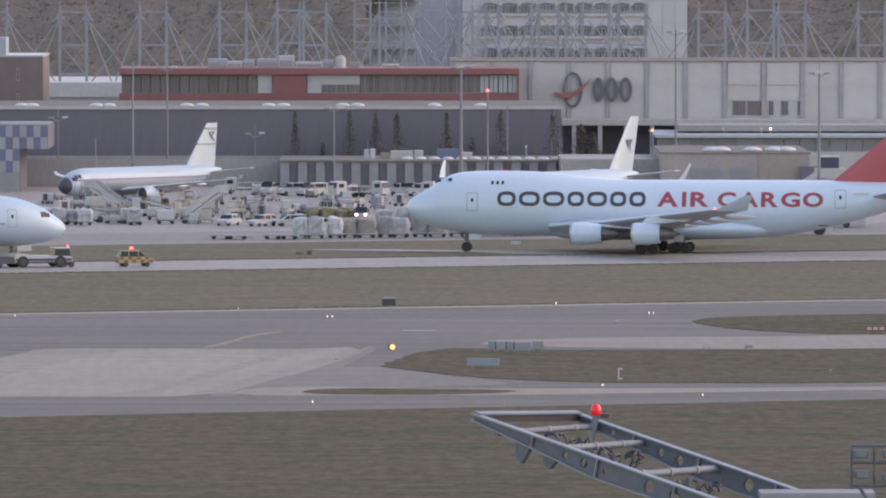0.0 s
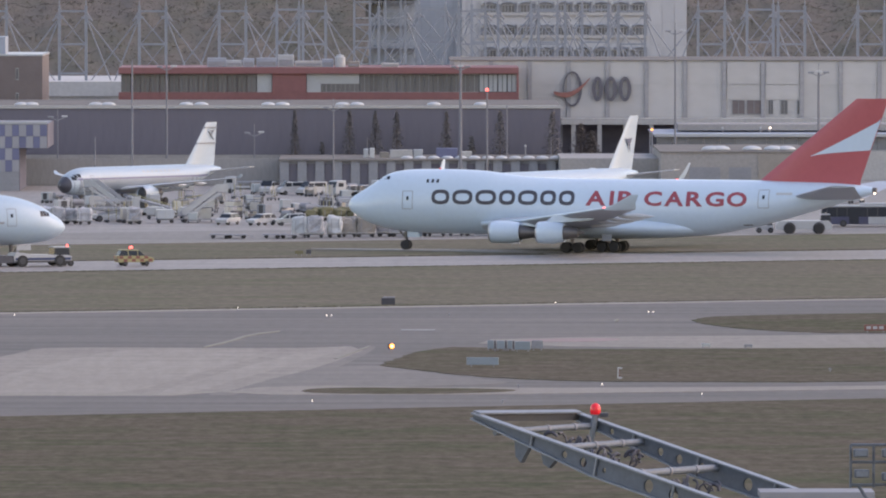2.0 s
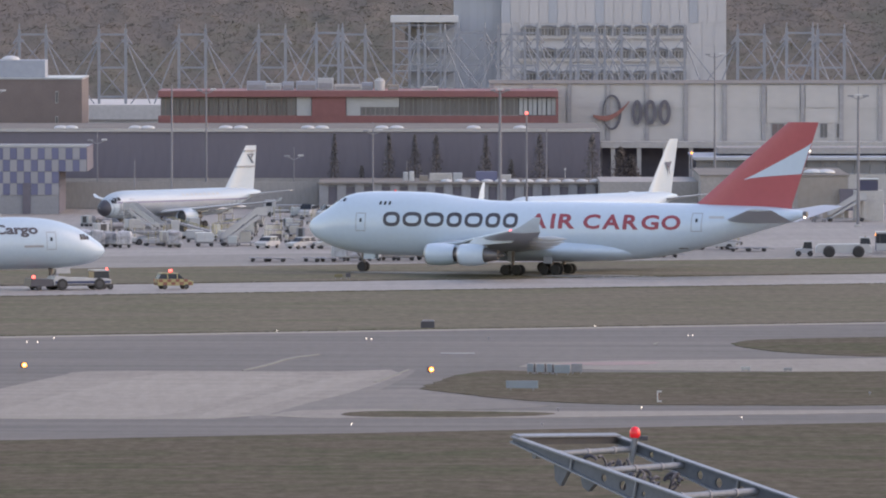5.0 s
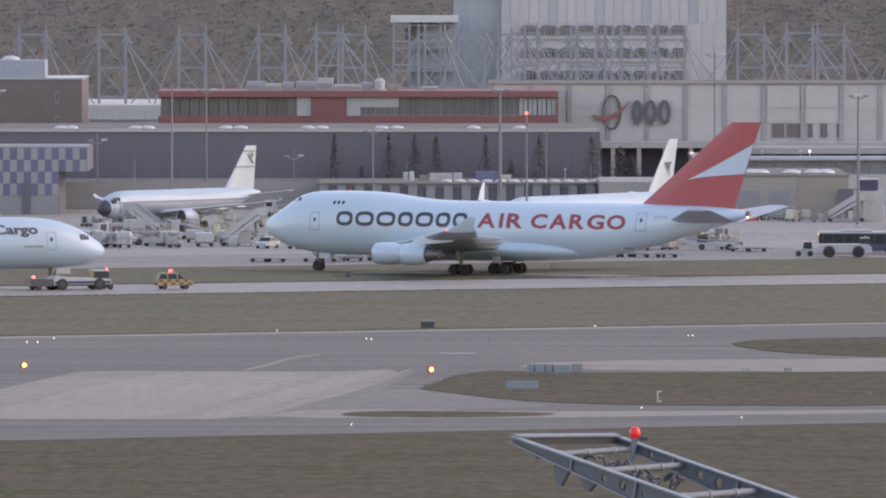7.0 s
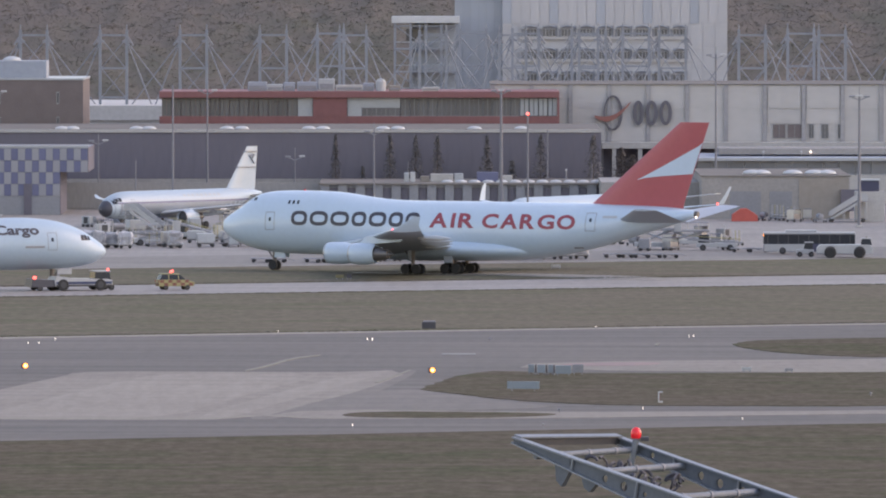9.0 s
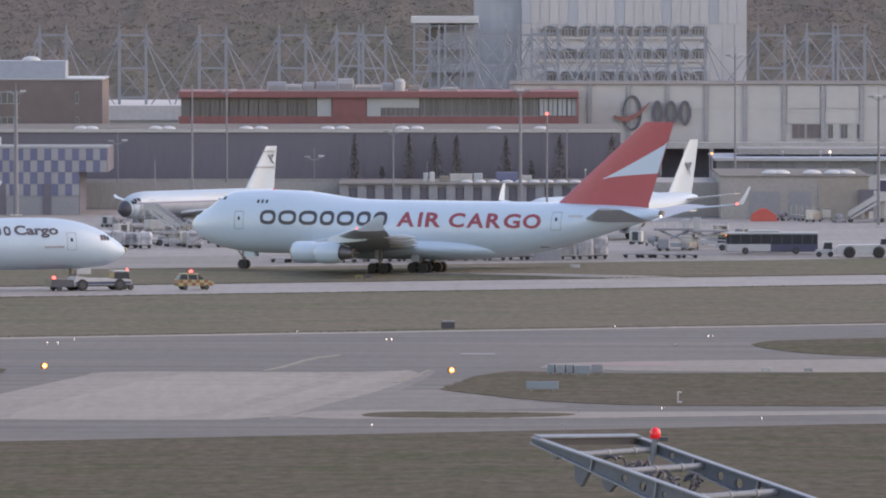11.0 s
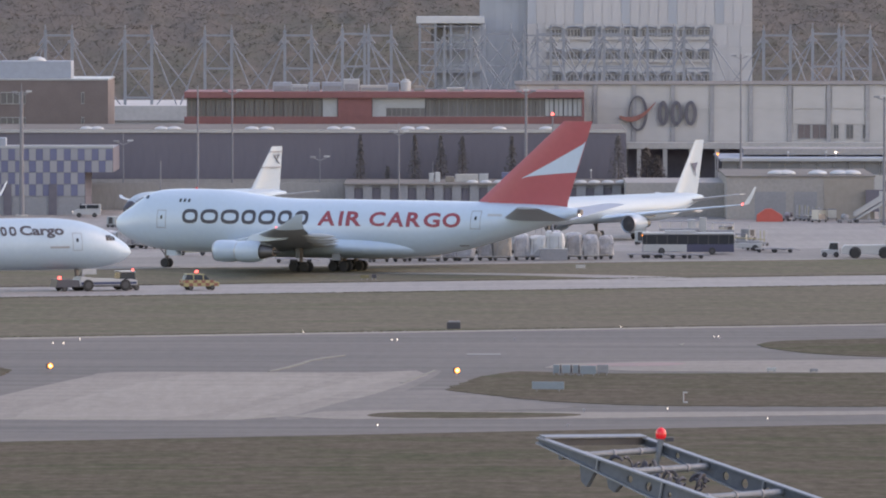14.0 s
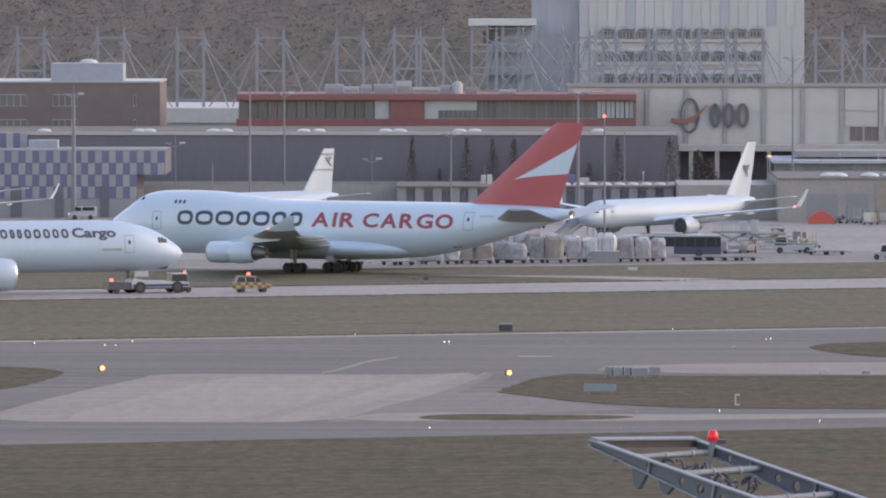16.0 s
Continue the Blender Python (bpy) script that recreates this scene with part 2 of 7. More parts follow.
# ---- building blocks ----
def put(name, bm, material, parent=None, label="", smooth=False):
    """One mesh object out of a bmesh; a part where it has a parent."""
    me = bpy.data.meshes.new(name)
    if smooth:
        for fc in bm.faces:
            fc.smooth = True
    bm.to_mesh(me)
    bm.free()
    if smooth:
        me.set_sharp_from_angle(angle=radians(42))
    me.materials.append(material)
    ob = new(name, me)
    if parent is not None:
        ob.parent = parent
    if label:
        ob["label"] = label
    return ob


part = put


def base(name, m, label, category, group="", kind=""):
    """An Empty at the foot of a thing."""
    ob = new(name)
    ob.matrix_basis = m
    return tagged(ob, label, category, group, kind)


def box(bm, x0, x1, y0, y1, z0, z1, bevel=0.0):
    geo = bmesh.ops.create_cube(bm, size=1.0)
    vs = geo["verts"]
    for v in vs:
        v.co = Vector((x0 + (v.co.x + 0.5) * (x1 - x0), y0 + (v.co.y + 0.5) * (y1 - y0), z0 + (v.co.z + 0.5) * (z1 - z0)))
    if bevel:
        es = list({e for v in vs for e in v.link_edges})
        bmesh.ops.bevel(bm, geom=es, offset=bevel, segments=2, affect="EDGES", profile=0.6)
    return bm


def cube(x0, x1, y0, y1, z0, z1, bevel=0.0):
    return box(bmesh.new(), x0, x1, y0, y1, z0, z1, bevel)


def rod(bm, a, b, r0, r1=None, seg=8):
    """A tapered round bar from a to b."""
    a, b = Vector(a), Vector(b)
    d = b - a
    m = Matrix.Translation((a + b) / 2) @ d.to_track_quat("Z", "Y").to_matrix().to_4x4()
    bmesh.ops.create_cone(bm, cap_ends=True, segments=seg, radius1=r0, radius2=r0 if r1 is None else r1, depth=d.length, matrix=m)
    return bm


def bar(a, b, r0, r1=None, seg=8):
    return rod(bmesh.new(), a, b, r0, r1, seg)


def loft(bm, rings, close=True, caps=True):
    """Skin over rings of points, all of one length."""
    vr = [[bm.verts.new(p) for p in r] for r in rings]
    n = len(vr[0])
    for a, b in zip(vr, vr[1:]):
        for i in range(n if close else n - 1):
            j = (i + 1) % n
            bm.faces.new((a[i], a[j], b[j], b[i]))
    if caps:
        bm.faces.new(vr[0][::-1])
        bm.faces.new(vr[-1])
    bmesh.ops.recalc_face_normals(bm, faces=bm.faces)
    return bm


def turned(bm, profile, centre=(0, 0, 0), axis="x", seg=24, caps=True):
    """A body of revolution: profile of (along, radius)."""
    rings = []
    for s, r in profile:
        ring = []
        for k in range(seg):
            a = 2 * math.pi * k / seg
            p = (s, r * math.cos(a), r * math.sin(a)) if axis == "x" else ((r * math.cos(a), s, r * math.sin(a)) if axis == "y" else (r * math.cos(a), r * math.sin(a), s))
            ring.append(Vector(centre) + Vector(p))
        rings.append(ring)
    return loft(bm, rings, caps=caps)


def slab(name, pts, z, material, label, category, depth=0.05, kind="structure"):
    """A flat sheet with a given outline, a little thick."""
    bm = bmesh.new()
    top = [bm.verts.new((x, y, z)) for x, y in pts]
    low = [bm.verts.new((x, y, z - depth)) for x, y in pts]
    bm.faces.new(top)
    for i in range(len(pts)):
        j = (i + 1) % len(pts)
        bm.faces.new((top[i], low[i], low[j], top[j]))
    bmesh.ops.recalc_face_normals(bm, faces=bm.faces)
    return tagged(put(name, bm, material), label, category, kind=kind)


# ---- ground: grass to the horizon, pavements on it, all turned 22 degrees to the view ----
TURN = math.tan(radians(22))


def along(y0, x0=-400.0, x1=400.0, rise=TURN):
    """Two ends of an edge that crosses the middle of the view y0 metres out."""
    return [(x0, y0 + rise * x0), (x1, y0 + rise * x1)]


def band(name, near, far, z, material, label, category="pavement"):
    a, b = along(near), along(far)
    return slab(name, [a[0], a[1], b[1], b[0]], z, material, label, category)


def lens(name, pts, z, material, label, category, kind="structure", rounds=3, rag=0.0):
    """A sheet whose corners are cut round, with a ragged rim where grass meets pavement."""
    pts = [Vector(p) for p in pts]
    for _ in range(rounds):
        nxt = []
        for i in range(len(pts)):
            a, b = pts[i], pts[(i + 1) % len(pts)]
            nxt += [a.lerp(b, 0.25), a.lerp(b, 0.75)]
        pts = nxt
    if rag:
        fine = []
        for i in range(len(pts)):
            a, b = pts[i], pts[(i + 1) % len(pts)]
            n = max(1, min(60, int((b - a).length / 0.8)))
            for k in range(n):
                p = a.lerp(b, k / n)
                fine.append(p + Vector((noise.noise((p.x * 0.4, p.y * 0.4, 0)), noise.noise((p.x * 0.4, p.y * 0.4, 7)))) * rag)
        pts = fine
    return slab(name, [(p.x, p.y) for p in pts], z, material, label, category, kind=kind)


bm = bmesh.new()
N = 24
for i in range(N + 1):
    for j in range(N + 1):
        bm.verts.new((-6000 + 12000 * i / N, -300 + 14000 * j / N, 0))
bm.verts.ensure_lookup_table()
for i in range(N):
    for j in range(N):
        k = i * (N + 1) + j
        bm.faces.new([bm.verts[q] for q in (k, k + N + 1, k + N + 2, k + 1)])
tagged(put("ground", bm, GRASS), "dry brownish green grass airfield ground", "grass", kind="structure")

band("runway", 835.2, 1054.1, 0.03, ASPHALT, "wide dark grey asphalt runway and its exits", "runway")
# far grass sheets whose paler colour stands for haze
band("meadow", 1055.2, 1175.0, 0.02, HAZED_GRASS, "grass beside the taxiway, paled as by haze", "grass")
band("meadow", 1208.9, 1271.8, 0.02, HAZED_GRASS, "grass strip before the apron, paled as by haze", "grass")
band("runway_shoulder", 1050.3, 1054.9, 0.045, SLAB, "pale worn strip along the runway edge")
band("taxiway", 1175.3, 1208.6, 0.03, TAXI, "pale grey worn taxiway", "taxiway")
slab("apron", along(1272.1) + along(1900)[::-1], 0.03, APRON, "stained pale concrete apron", "apron")
slab("service_road", along(1275.5) + along(1317.2)[::-1], 0.045, ROAD, "worn grey service road along the apron", "road")
# the turn off the taxiway, which runs away to the apron
lens("turnoff", [(27.63, 1205.6), (15.26, 1220.8), (5.41, 1229.1), (-11.73, 1236.0), (-11.76, 1238.9), (5.44, 1236.4), (15.39, 1231.1), (28.0, 1221.8)], 0.06, TAXI, "pale turnoff strip from the taxiway to the apron", "taxiway", rounds=2)
# pale concrete exit across the runway side
lens("concrete_exit", [(-47.12, 876.5), (-47.11, 857.9), (-31.4, 855.8), (-16.56, 856.9), (-12.5, 885.1), (-7.6, 911.8), (-2.72, 957.5), (-12.31, 949.9), (-29.47, 953.7), (-36.0, 951.2), (-36.76, 942.5), (-39.86, 925.7)], 0.045, EXIT, "pale concrete runway exit", "pavement", rounds=1)
lens("worn_lane", [(-42.0, 859.9), (-34.43, 857.4), (-24.53, 857.9), (-18.49, 902.7), (-10.67, 950.6), (-27.23, 952.4), (-33.54, 914.1)], 0.05, SLAB, "pale worn lane of the concrete exit", "pavement", rounds=1)
lens("worn_lane", [(-22.54, 857.9), (-19.06, 857.9), (-13.69, 896.0), (-4.64, 954.9), (-7.95, 953.7), (-16.4, 902.7)], 0.05, SLAB, "pale worn lane of the concrete exit", "pavement", rounds=1)
lens("concrete_fillet", [(-15.59, 857.9), (-11.47, 885.1), (-7.58, 909.5), (-2.6, 915.2), (0.84, 903.8), (5.98, 890.5), (10.98, 878.6), (-1.21, 872.3), (-8.2, 864.0)], 0.05, FILLET, "worn concrete fillet beside the exit", "pavement", rounds=1)
lens("concrete_fillet", [(-17.58, 857.9), (-11.36, 876.5), (5.84, 870.2), (36.14, 872.3), (61.98, 880.8), (61.46, 873.4), (20.75, 861.9), (5.76, 857.9)], 0.06, EXIT, "pale worn concrete fillet by the exit", "pavement", rounds=1)
lens("concrete_slab_strip", [(6.7, 956.2), (9.37, 975.5), (44.5, 980.8), (81.47, 994.2), (78.87, 962.5), (43.04, 948.7)], 0.06, EXIT, "pale concrete runway shoulder", "pavement", rounds=1)
lens("red_worn_marking", [(11.23, 965.1), (12.14, 971.6), (22.33, 974.2), (20.44, 965.1)], 0.075, PINKLINE, "faded red marking on the concrete", "marking", rounds=2)
lens("dark_seam", [(-18.05, 856.9), (-13.49, 882.9), (-8.65, 911.8), (-3.82, 956.2), (-2.16, 956.2), (-6.0, 909.5), (-9.91, 882.9), (-14.58, 856.9)], 0.042, FILLET, "darker stained concrete strip", "pavement", rounds=2)

# grass between the pavements
lens("grass_island", [(-2.32, 912.9), (-1.02, 924.5), (0.87, 940.1), (3.35, 949.9), (5.3, 953.7), (11.84, 947.5), (43.1, 949.9), (84.44, 962.5), (78.7, 897.1), (39.96, 880.8), (21.23, 881.8), (13.61, 884.0), (5.99, 892.7), (0.84, 906.1)], 0.09, GRASS, "dry grass island between runway exits", "grass", rounds=1, rag=0.5)
lens("grass_island", [(29.84, 1015.0), (31.12, 1022.2), (33.65, 1027.3), (46.9, 1033.8), (91.75, 1045.8), (86.99, 991.5), (44.62, 983.4), (35.42, 993.5), (31.72, 1003.8)], 0.09, GRASS, "long grass island beside the runway", "grass", rounds=1, rag=0.4)
lens("grass_island", [(-44.26, 951.2), (-45.9, 962.5), (-52.45, 970.3), (-67.06, 962.5), (-61.75, 886.2), (-48.88, 914.1)], 0.09, GRASS, "green grass island by the runway exit", "grass", rounds=2, rag=0.4)
lens("grass_sliver", [(-9.94, 863.0), (-7.26, 871.3), (5.83, 869.2), (11.33, 866.1), (5.77, 859.9), (-4.18, 858.9)], 0.09, GRASS, "thin worn grass sliver by the taxiway", "grass", rounds=2, rag=0.3)

# painted lines
lens("painted_line", [(-19.81, 953.7), (-17.56, 966.4), (-15.59, 983.4), (-12.57, 991.5), (-12.48, 989.4), (-15.32, 980.8), (-17.09, 965.1), (-19.3, 953.1)], 0.08, LINE_YELLOW, "faded yellow taxi line", "marking", rounds=1)
lens("painted_line", [(-0.23, 994.2), (3.22, 994.2), (3.21, 990.8), (-0.23, 990.8)], 0.08, LINE_WHITE, "faded white runway bar", "marking", rounds=0)
lens("painted_line", [(-6.66, 928.1), (-3.43, 956.2), (-3.15, 955.6), (-6.23, 928.1)], 0.08, LINE_YELLOW, "faded yellow exit line", "marking", rounds=0)
lens("painted_line", [(21.79, 1015.0), (22.18, 1019.3), (22.67, 1020.2), (22.33, 1017.9), (22.09, 1015.0), (22.38, 1012.2)], 0.08, LINE_YELLOW, "faded yellow guide mark", "marking", rounds=1)

# ragged tufts along the pavement edges
rng = random.Random(5)
verts, faces = [], []
for k in range(9000):
    y0 = rng.choice((1055.7, 1173.4, 1210.6))
    x = rng.uniform(-75, 75)
    y = y0 + TURN * x + rng.gauss(0, 0.5)
    h, w = rng.uniform(0.05, 0.16), rng.uniform(0.08, 0.3)
    i = len(verts)
    verts += [(x - w, y, 0), (x + w, y, 0), (x + rng.uniform(-0.1, 0.1), y + rng.uniform(-0.1, 0.1), h), (x, y + w, 0)]
    faces += [(i, i + 1, i + 2), (i + 1, i + 3, i + 2), (i + 3, i, i + 2)]
me = bpy.data.meshes.new("grass_tufts")
me.from_pydata(verts, [], faces)
me.materials.append(HAZED_GRASS)
tagged(new("grass_tufts", me), "rough dry grass tufts along the pavements", "grass", kind="stuff")


# ---- far buildings, all square to the view ----
def wall_box(name, parent, x0, x1, y0, y1, z0, z1, m, label="", bevel=0.0):
    return part(name, cube(x0, x1, y0, y1, z0, z1, bevel), m, parent, label)


def shared_part(name, mesh, parent, at, scale=(1, 1, 1)):
    ob = new(name, mesh)
    ob.parent, ob.location, ob.scale = parent, at, scale
    return ob


def piece(bm, m, name="piece"):
    me = bpy.data.meshes.new(name)
    bm.to_mesh(me)
    bm.free()
    me.materials.append(m)
    return me


UNIT = {}


def panel(name, parent, x0, x1, y, z0, z1, m, depth=0.1):
    """A panel proud of a wall that faces the camera; y is the wall's face."""
    key = m.name
    if key not in UNIT:
        UNIT[key] = piece(cube(0, 1, -1, 0, 0, 1, 0.012), m)
    return shared_part(name, UNIT[key], parent, (x0, y, z0), (x1 - x0, depth, z1 - z0))


def window(parent, x0, x1, y, z0, z1, panes=2, frame_m=None, glass=None):
    """A framed window set in a wall's face, with its panes and bars."""
    fm = frame_m or PALEWIN
    w = panel("window", parent, x0, x1, y, z0, z1, glass or WINDOW, 0.04)
    t = 0.09
    bm = bmesh.new()
    sx, sz = x1 - x0, z1 - z0
    for k in range(panes + 1):
        c = sx * k / panes
        box(bm, max(0, c - t / 2), min(sx, c + t / 2), -0.1, 0, 0, sz)
    box(bm, 0, sx, -0.095, 0, 0, t)
    box(bm, 0, sx, -0.095, 0, sz - t, sz)
    f = put("window_frame", bm, fm, parent)
    f.location = (x0, y - 0.02, z0)
    return w


def dome_mesh(r=1.0):
    bm = bmesh.new()
    turned(bm, [(0, r), (0.12 * r, r * 0.98), (0.3 * r, r * 0.8), (0.42 * r, r * 0.45), (0.46 * r, 0.05)], axis="z", seg=16)
    for fc in bm.faces:
        fc.smooth = True
    return piece(bm, DOME)


DOME_MESH = dome_mesh()


def rooflights(parent, spots, y, z, r):
    for x in spots:
        shared_part("rooflight", DOME_MESH, parent, (x, y, z), (r, r, r * 0.9))


# dark long hall in front of the red offices
hall = base("dark_hall", pose(0, 0, 0), "long dark-clad cargo hall with a pale roof", "building")
HY, HZ = 1545.0, 11.96
wall_box("wall", hall, -107.65, 24.86, HY, HY + 54, 0, HZ, DARKHALL)
wall_box("roof", hall, -107.65, 24.86, HY - 0.1, HY + 54, HZ, HZ + 0.25, GRAVEL, "grey gravel roof")
wall_box("roof_edge", hall, -107.65, 24.86, HY - 0.25, HY - 0.1, HZ - 0.15, HZ + 0.32, CONCRETE)
x = -107.65
while x < 23.78:
    panel("cladding_panel", hall, x + 0.02, x + 1.98, HY, 4.6, HZ - 0.3, DARKHALL, 0.05)
    x += 2.0
wall_box("plinth", hall, -107.65, 24.86, HY - 0.3, HY, 0, 4.5, DULLWALL, "grey concrete plinth wall")
rooflights(hall, [-75.8, -60.71, -59.1, -48.86, -46.88, -34.49, -32.15, -21.47, -19.22, -9.7, -7.36, 4.85, 12.3], HY + 7, HZ + 0.25, 1.15)

# red offices behind the hall
offices = base("red_office_building", pose(0, 0, 0), "long red-clad office building with window bands", "building")
RY = 1602.0
RX0, RX1 = -46.73, 18.91
# core behind the glazing, coloured near-black for the shaded recess
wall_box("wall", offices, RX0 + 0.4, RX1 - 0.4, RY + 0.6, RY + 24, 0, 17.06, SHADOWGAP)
wall_box("roof", offices, RX0, RX1, RY - 0.6, RY + 24, 16.41, 17.43, REDCLAD, "red roof fascia", 0.05)
wall_box("parapet_band", offices, RX0, RX1, RY, RY + 0.6, 11.96, 13.35, REDCLAD, "red sill band")
wall_box("base_wall", offices, RX0, RX1, RY + 0.2, RY + 0.6, 10, 11.96, FINCOL)
wall_box("solid_bay", offices, -21.51, -15.95, RY - 0.05, RY + 0.6, 13.26, 16.51, REDCLAD, "solid red wall bay")
wall_box("end_pier", offices, RX1 - 0.35, RX1 - 0.01, RY + 0.01, RY + 0.6, 13.26, 16.51, REDCLAD)
WZ0, WZ1 = 13.35, 16.37


def band_windows(x0, x1, n, glass, fm, lower=0.0):
    w = (x1 - x0) / n
    for k in range(n):
        window(offices, x0 + k * w + 0.04, x0 + (k + 1) * w - 0.04, RY + 0.55, WZ0 + lower, WZ1, 2, fm, glass)


band_windows(-46.35, -24.1, 14, WINDOW, BRICK)
band_windows(-7.14, 12.42, 13, WINDOW, FINCOL)
band_windows(12.42, 18.54, 4, PALEWIN, SHADOWGAP)
panel("pale_panel", offices, -24.01, -21.6, RY + 0.5, WZ0, WZ1, PALEWIN)
panel("pale_panel", offices, -15.85, -7.23, RY + 0.5, 14.74, WZ1, PALEWIN)
panel("pale_panel", offices, -15.85, -13.54, RY + 0.45, WZ0, 14.74, PALEWIN)
band_windows(-13.44, -7.23, 4, WINDOW, FINCOL, 0.0)
RTOP = 17.43
for a, b, h, m in ((437, 470, 1.5, BLUEROOF), (470, 498, 1.1, PALEWIN), (500, 520, 1.4, BLUEROOF), (524, 560, 1.5, BLUEROOF), (562, 590, 2.0, PALEWIN), (592, 640, 1.0, CONCRETE), (640, 660, 1.3, BLUEROOF), (686, 706, 0.9, CARTON), (745, 775, 0.6, CONCRETE)):
    x0, x1 = (a - 784) * 1608 / 17280.0, (b - 784) * 1608 / 17280.0
    u = wall_box("roof_unit", offices, x0, x1, RY + 5, RY + 8, RTOP, RTOP + h, m, "", 0.08)
    part("grille", cube(x0 + 0.2, x1 - 0.2, RY + 4.94, RY + 5, RTOP + 0.2, RTOP + h * 0.6), FINCOL, u)
tank = part("roof_tank", turned(bmesh.new(), [(0, 0.85), (1.6, 0.85), (1.75, 0.6), (1.95, 0.6), (2.05, 0.1)], (-10.42, RY + 5, RTOP), "z", 16), PALEWIN, offices, "white round roof vent", smooth=True)

# pale panelled freight hall
freight = base("freight_hall", pose(0, 0, 0), "pale concrete-panelled freight hall with grey fins", "building")
FY = 1626.0
FX0, FX1 = 7.9, 119.13
FZ0, FZ1 = 8.69, 18.29
wall_box("wall", freight, FX0, FX1, FY, FY + 40, 0, FZ1 - 0.1, CREAM)
wall_box("roof", freight, FX0 - 0.2, FX1, FY - 0.35, FY + 40, FZ1 - 0.1, FZ1 + 0.02, GRAVEL, "grey gravel roof")
for k in range(17):
    xa = (870 + 68.8 * k - 784) * FY / 17280.0
    xb = xa + 68.8 * FY / 17280.0
    f = wall_box("fin", freight, xa - 0.35, xa + 0.35, FY - 0.3, FY, FZ0, FZ1 - 0.12, FINSHADE)
    split = FZ0 + (FZ1 - FZ0) * 0.58
    if k in (7, 8):
        panel("wall_panel", freight, xa + 0.5, xb - 0.5, FY, split, FZ1 - 0.3, CREAM, 0.2)
        panel("wall_panel", freight, xa + 0.45, xb - 0.45, FY, FZ0 + 3.0, split - 0.08, CREAM, 0.12)
    else:
        panel("wall_panel", freight, xa + 0.37, xb - 0.37, FY, split + 0.02, FZ1 - 0.14, CREAM, 0.06)
        panel("wall_panel", freight, xa + 0.37, xb - 0.37, FY, FZ0 + 0.02, split - 0.02, CREAM, 0.06)
for a, b, m in ((1366, 1388, BRICK), (1392, 1417, BRICK), (1430, 1438, WINDOW), (1452, 1464, WINDOW), (1481, 1489, WINDOW)):
    window(freight, (a - 784) * FY / 17280.0, (b - 784) * FY / 17280.0, FY - 0.06, 9.25, 11.61, 2, FINCOL, m)
wall_box("ledge", freight, 26.16, FX1, FY - 7, FY, FZ0 - 1.0, FZ0, CONCRETE, "stained concrete loading canopy")
# dark box that paints the shade below the canopy
wall_box("ledge_shade", freight, 26.16, 41.97, FY - 6, FY - 0.1, 0, 2.2, DARKHALL, "loading dock, dark as in canopy shade")
for k in range(9):
    xa = (1085 + 46 * k - 784) * 1620 / 17280.0
    wall_box("pillar", freight, xa - 0.35, xa + 0.35, FY - 6.8, FY - 6.1, 0, FZ0 - 1.0, CONCRETE)
# back wall kept dark to carry the canopy's shade
wall_box("dock_back", freight, 26.54, FX1, FY - 0.35, FY - 0.05, 0, FZ0 - 1.0, DARKHALL, "loading bay wall, dark as in canopy shade")


def oval_ring(cx, cz, rx, rz, y, thick, sway=0.0):
    """A flat-faced oval ring on a wall, thicker towards one side by sway."""
    bm = bmesh.new()
    rings = []
    for k in range(40):
        t = 2 * math.pi * k / 40
        w = thick + sway * math.cos(t)
        c, s = math.cos(t), math.sin(t)
        o, i = (cx + rx * c, cz + rz * s), (cx + (rx - w) * c, cz + (rz - w) * s)
        rings.append([(o[0], y - 0.3, o[1]), (i[0], y - 0.3, i[1]), (i[0], y, i[1]), (o[0], y, o[1])])
    return loft(bm, rings + [rings[0]], caps=False)


SZ0, SZ1 = 11.42, 15.56
for a, b in ((1118, 1137), (1140, 1162), (1165, 1187)):
    x0, x1 = (a - 784) * FY / 17280.0, (b - 784) * FY / 17280.0
    part("sign_block", oval_ring((x0 + x1) / 2, (SZ0 + SZ1) / 2, (x1 - x0) / 2, (SZ1 - SZ0) / 2, FY - 0.35, 0.6), SIGNINK, freight, "dark grey sign block")
cx, cz = 28.14, 13.49
bm = oval_ring(cx, cz, 1.6, 2.95, FY - 0.2, 0.34, 0.16)
part("sign_ring", bm, SIGNINK, freight, "dark grey oval sign ring")
bm = bmesh.new()
rings = []
for k in range(17):
    u = k / 16
    px, pz = cx - 3.1 + 6.0 * u, cz - 0.9 + 2.4 * u * u - 1.3 * math.sin(math.pi * u) * 0.6 + 0.3
    th = 0.38 * math.sin(math.pi * min(1, 0.15 + u * 0.8)) + 0.05
    rings.append([(px, FY - 0.7, pz + th), (px, FY - 0.7, pz - th), (px, FY - 0.5, pz - th), (px, FY - 0.5, pz + th)])
loft(bm, rings)
part("sign_swoosh", bm, SIGNRED, freight, "red curved sign stroke")

# glazed connecting building and low grey block by the apron
link = base("glazed_annex", pose(0, 0, 0), "low annex with a blue-grey roof and window band", "building")
AY = 1560.0
wall_box("wall", link, 40.44, 109.78, AY, AY + 40, 0, 4.72, CONCRETE)
wall_box("roof", link, 40.08, 109.78, AY - 0.6, AY + 40, 7.1, 7.36, BLUEROOF, "blue-grey metal roof")
wall_box("roof_edge", link, 40.08, 109.78, AY - 0.75, AY - 0.6, 7.0, 7.45, PALEWIN, "pale roof edge")
# near-black wall paints the shade round the set-back panes
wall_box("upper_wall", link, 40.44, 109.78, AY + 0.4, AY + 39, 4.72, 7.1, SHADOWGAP)
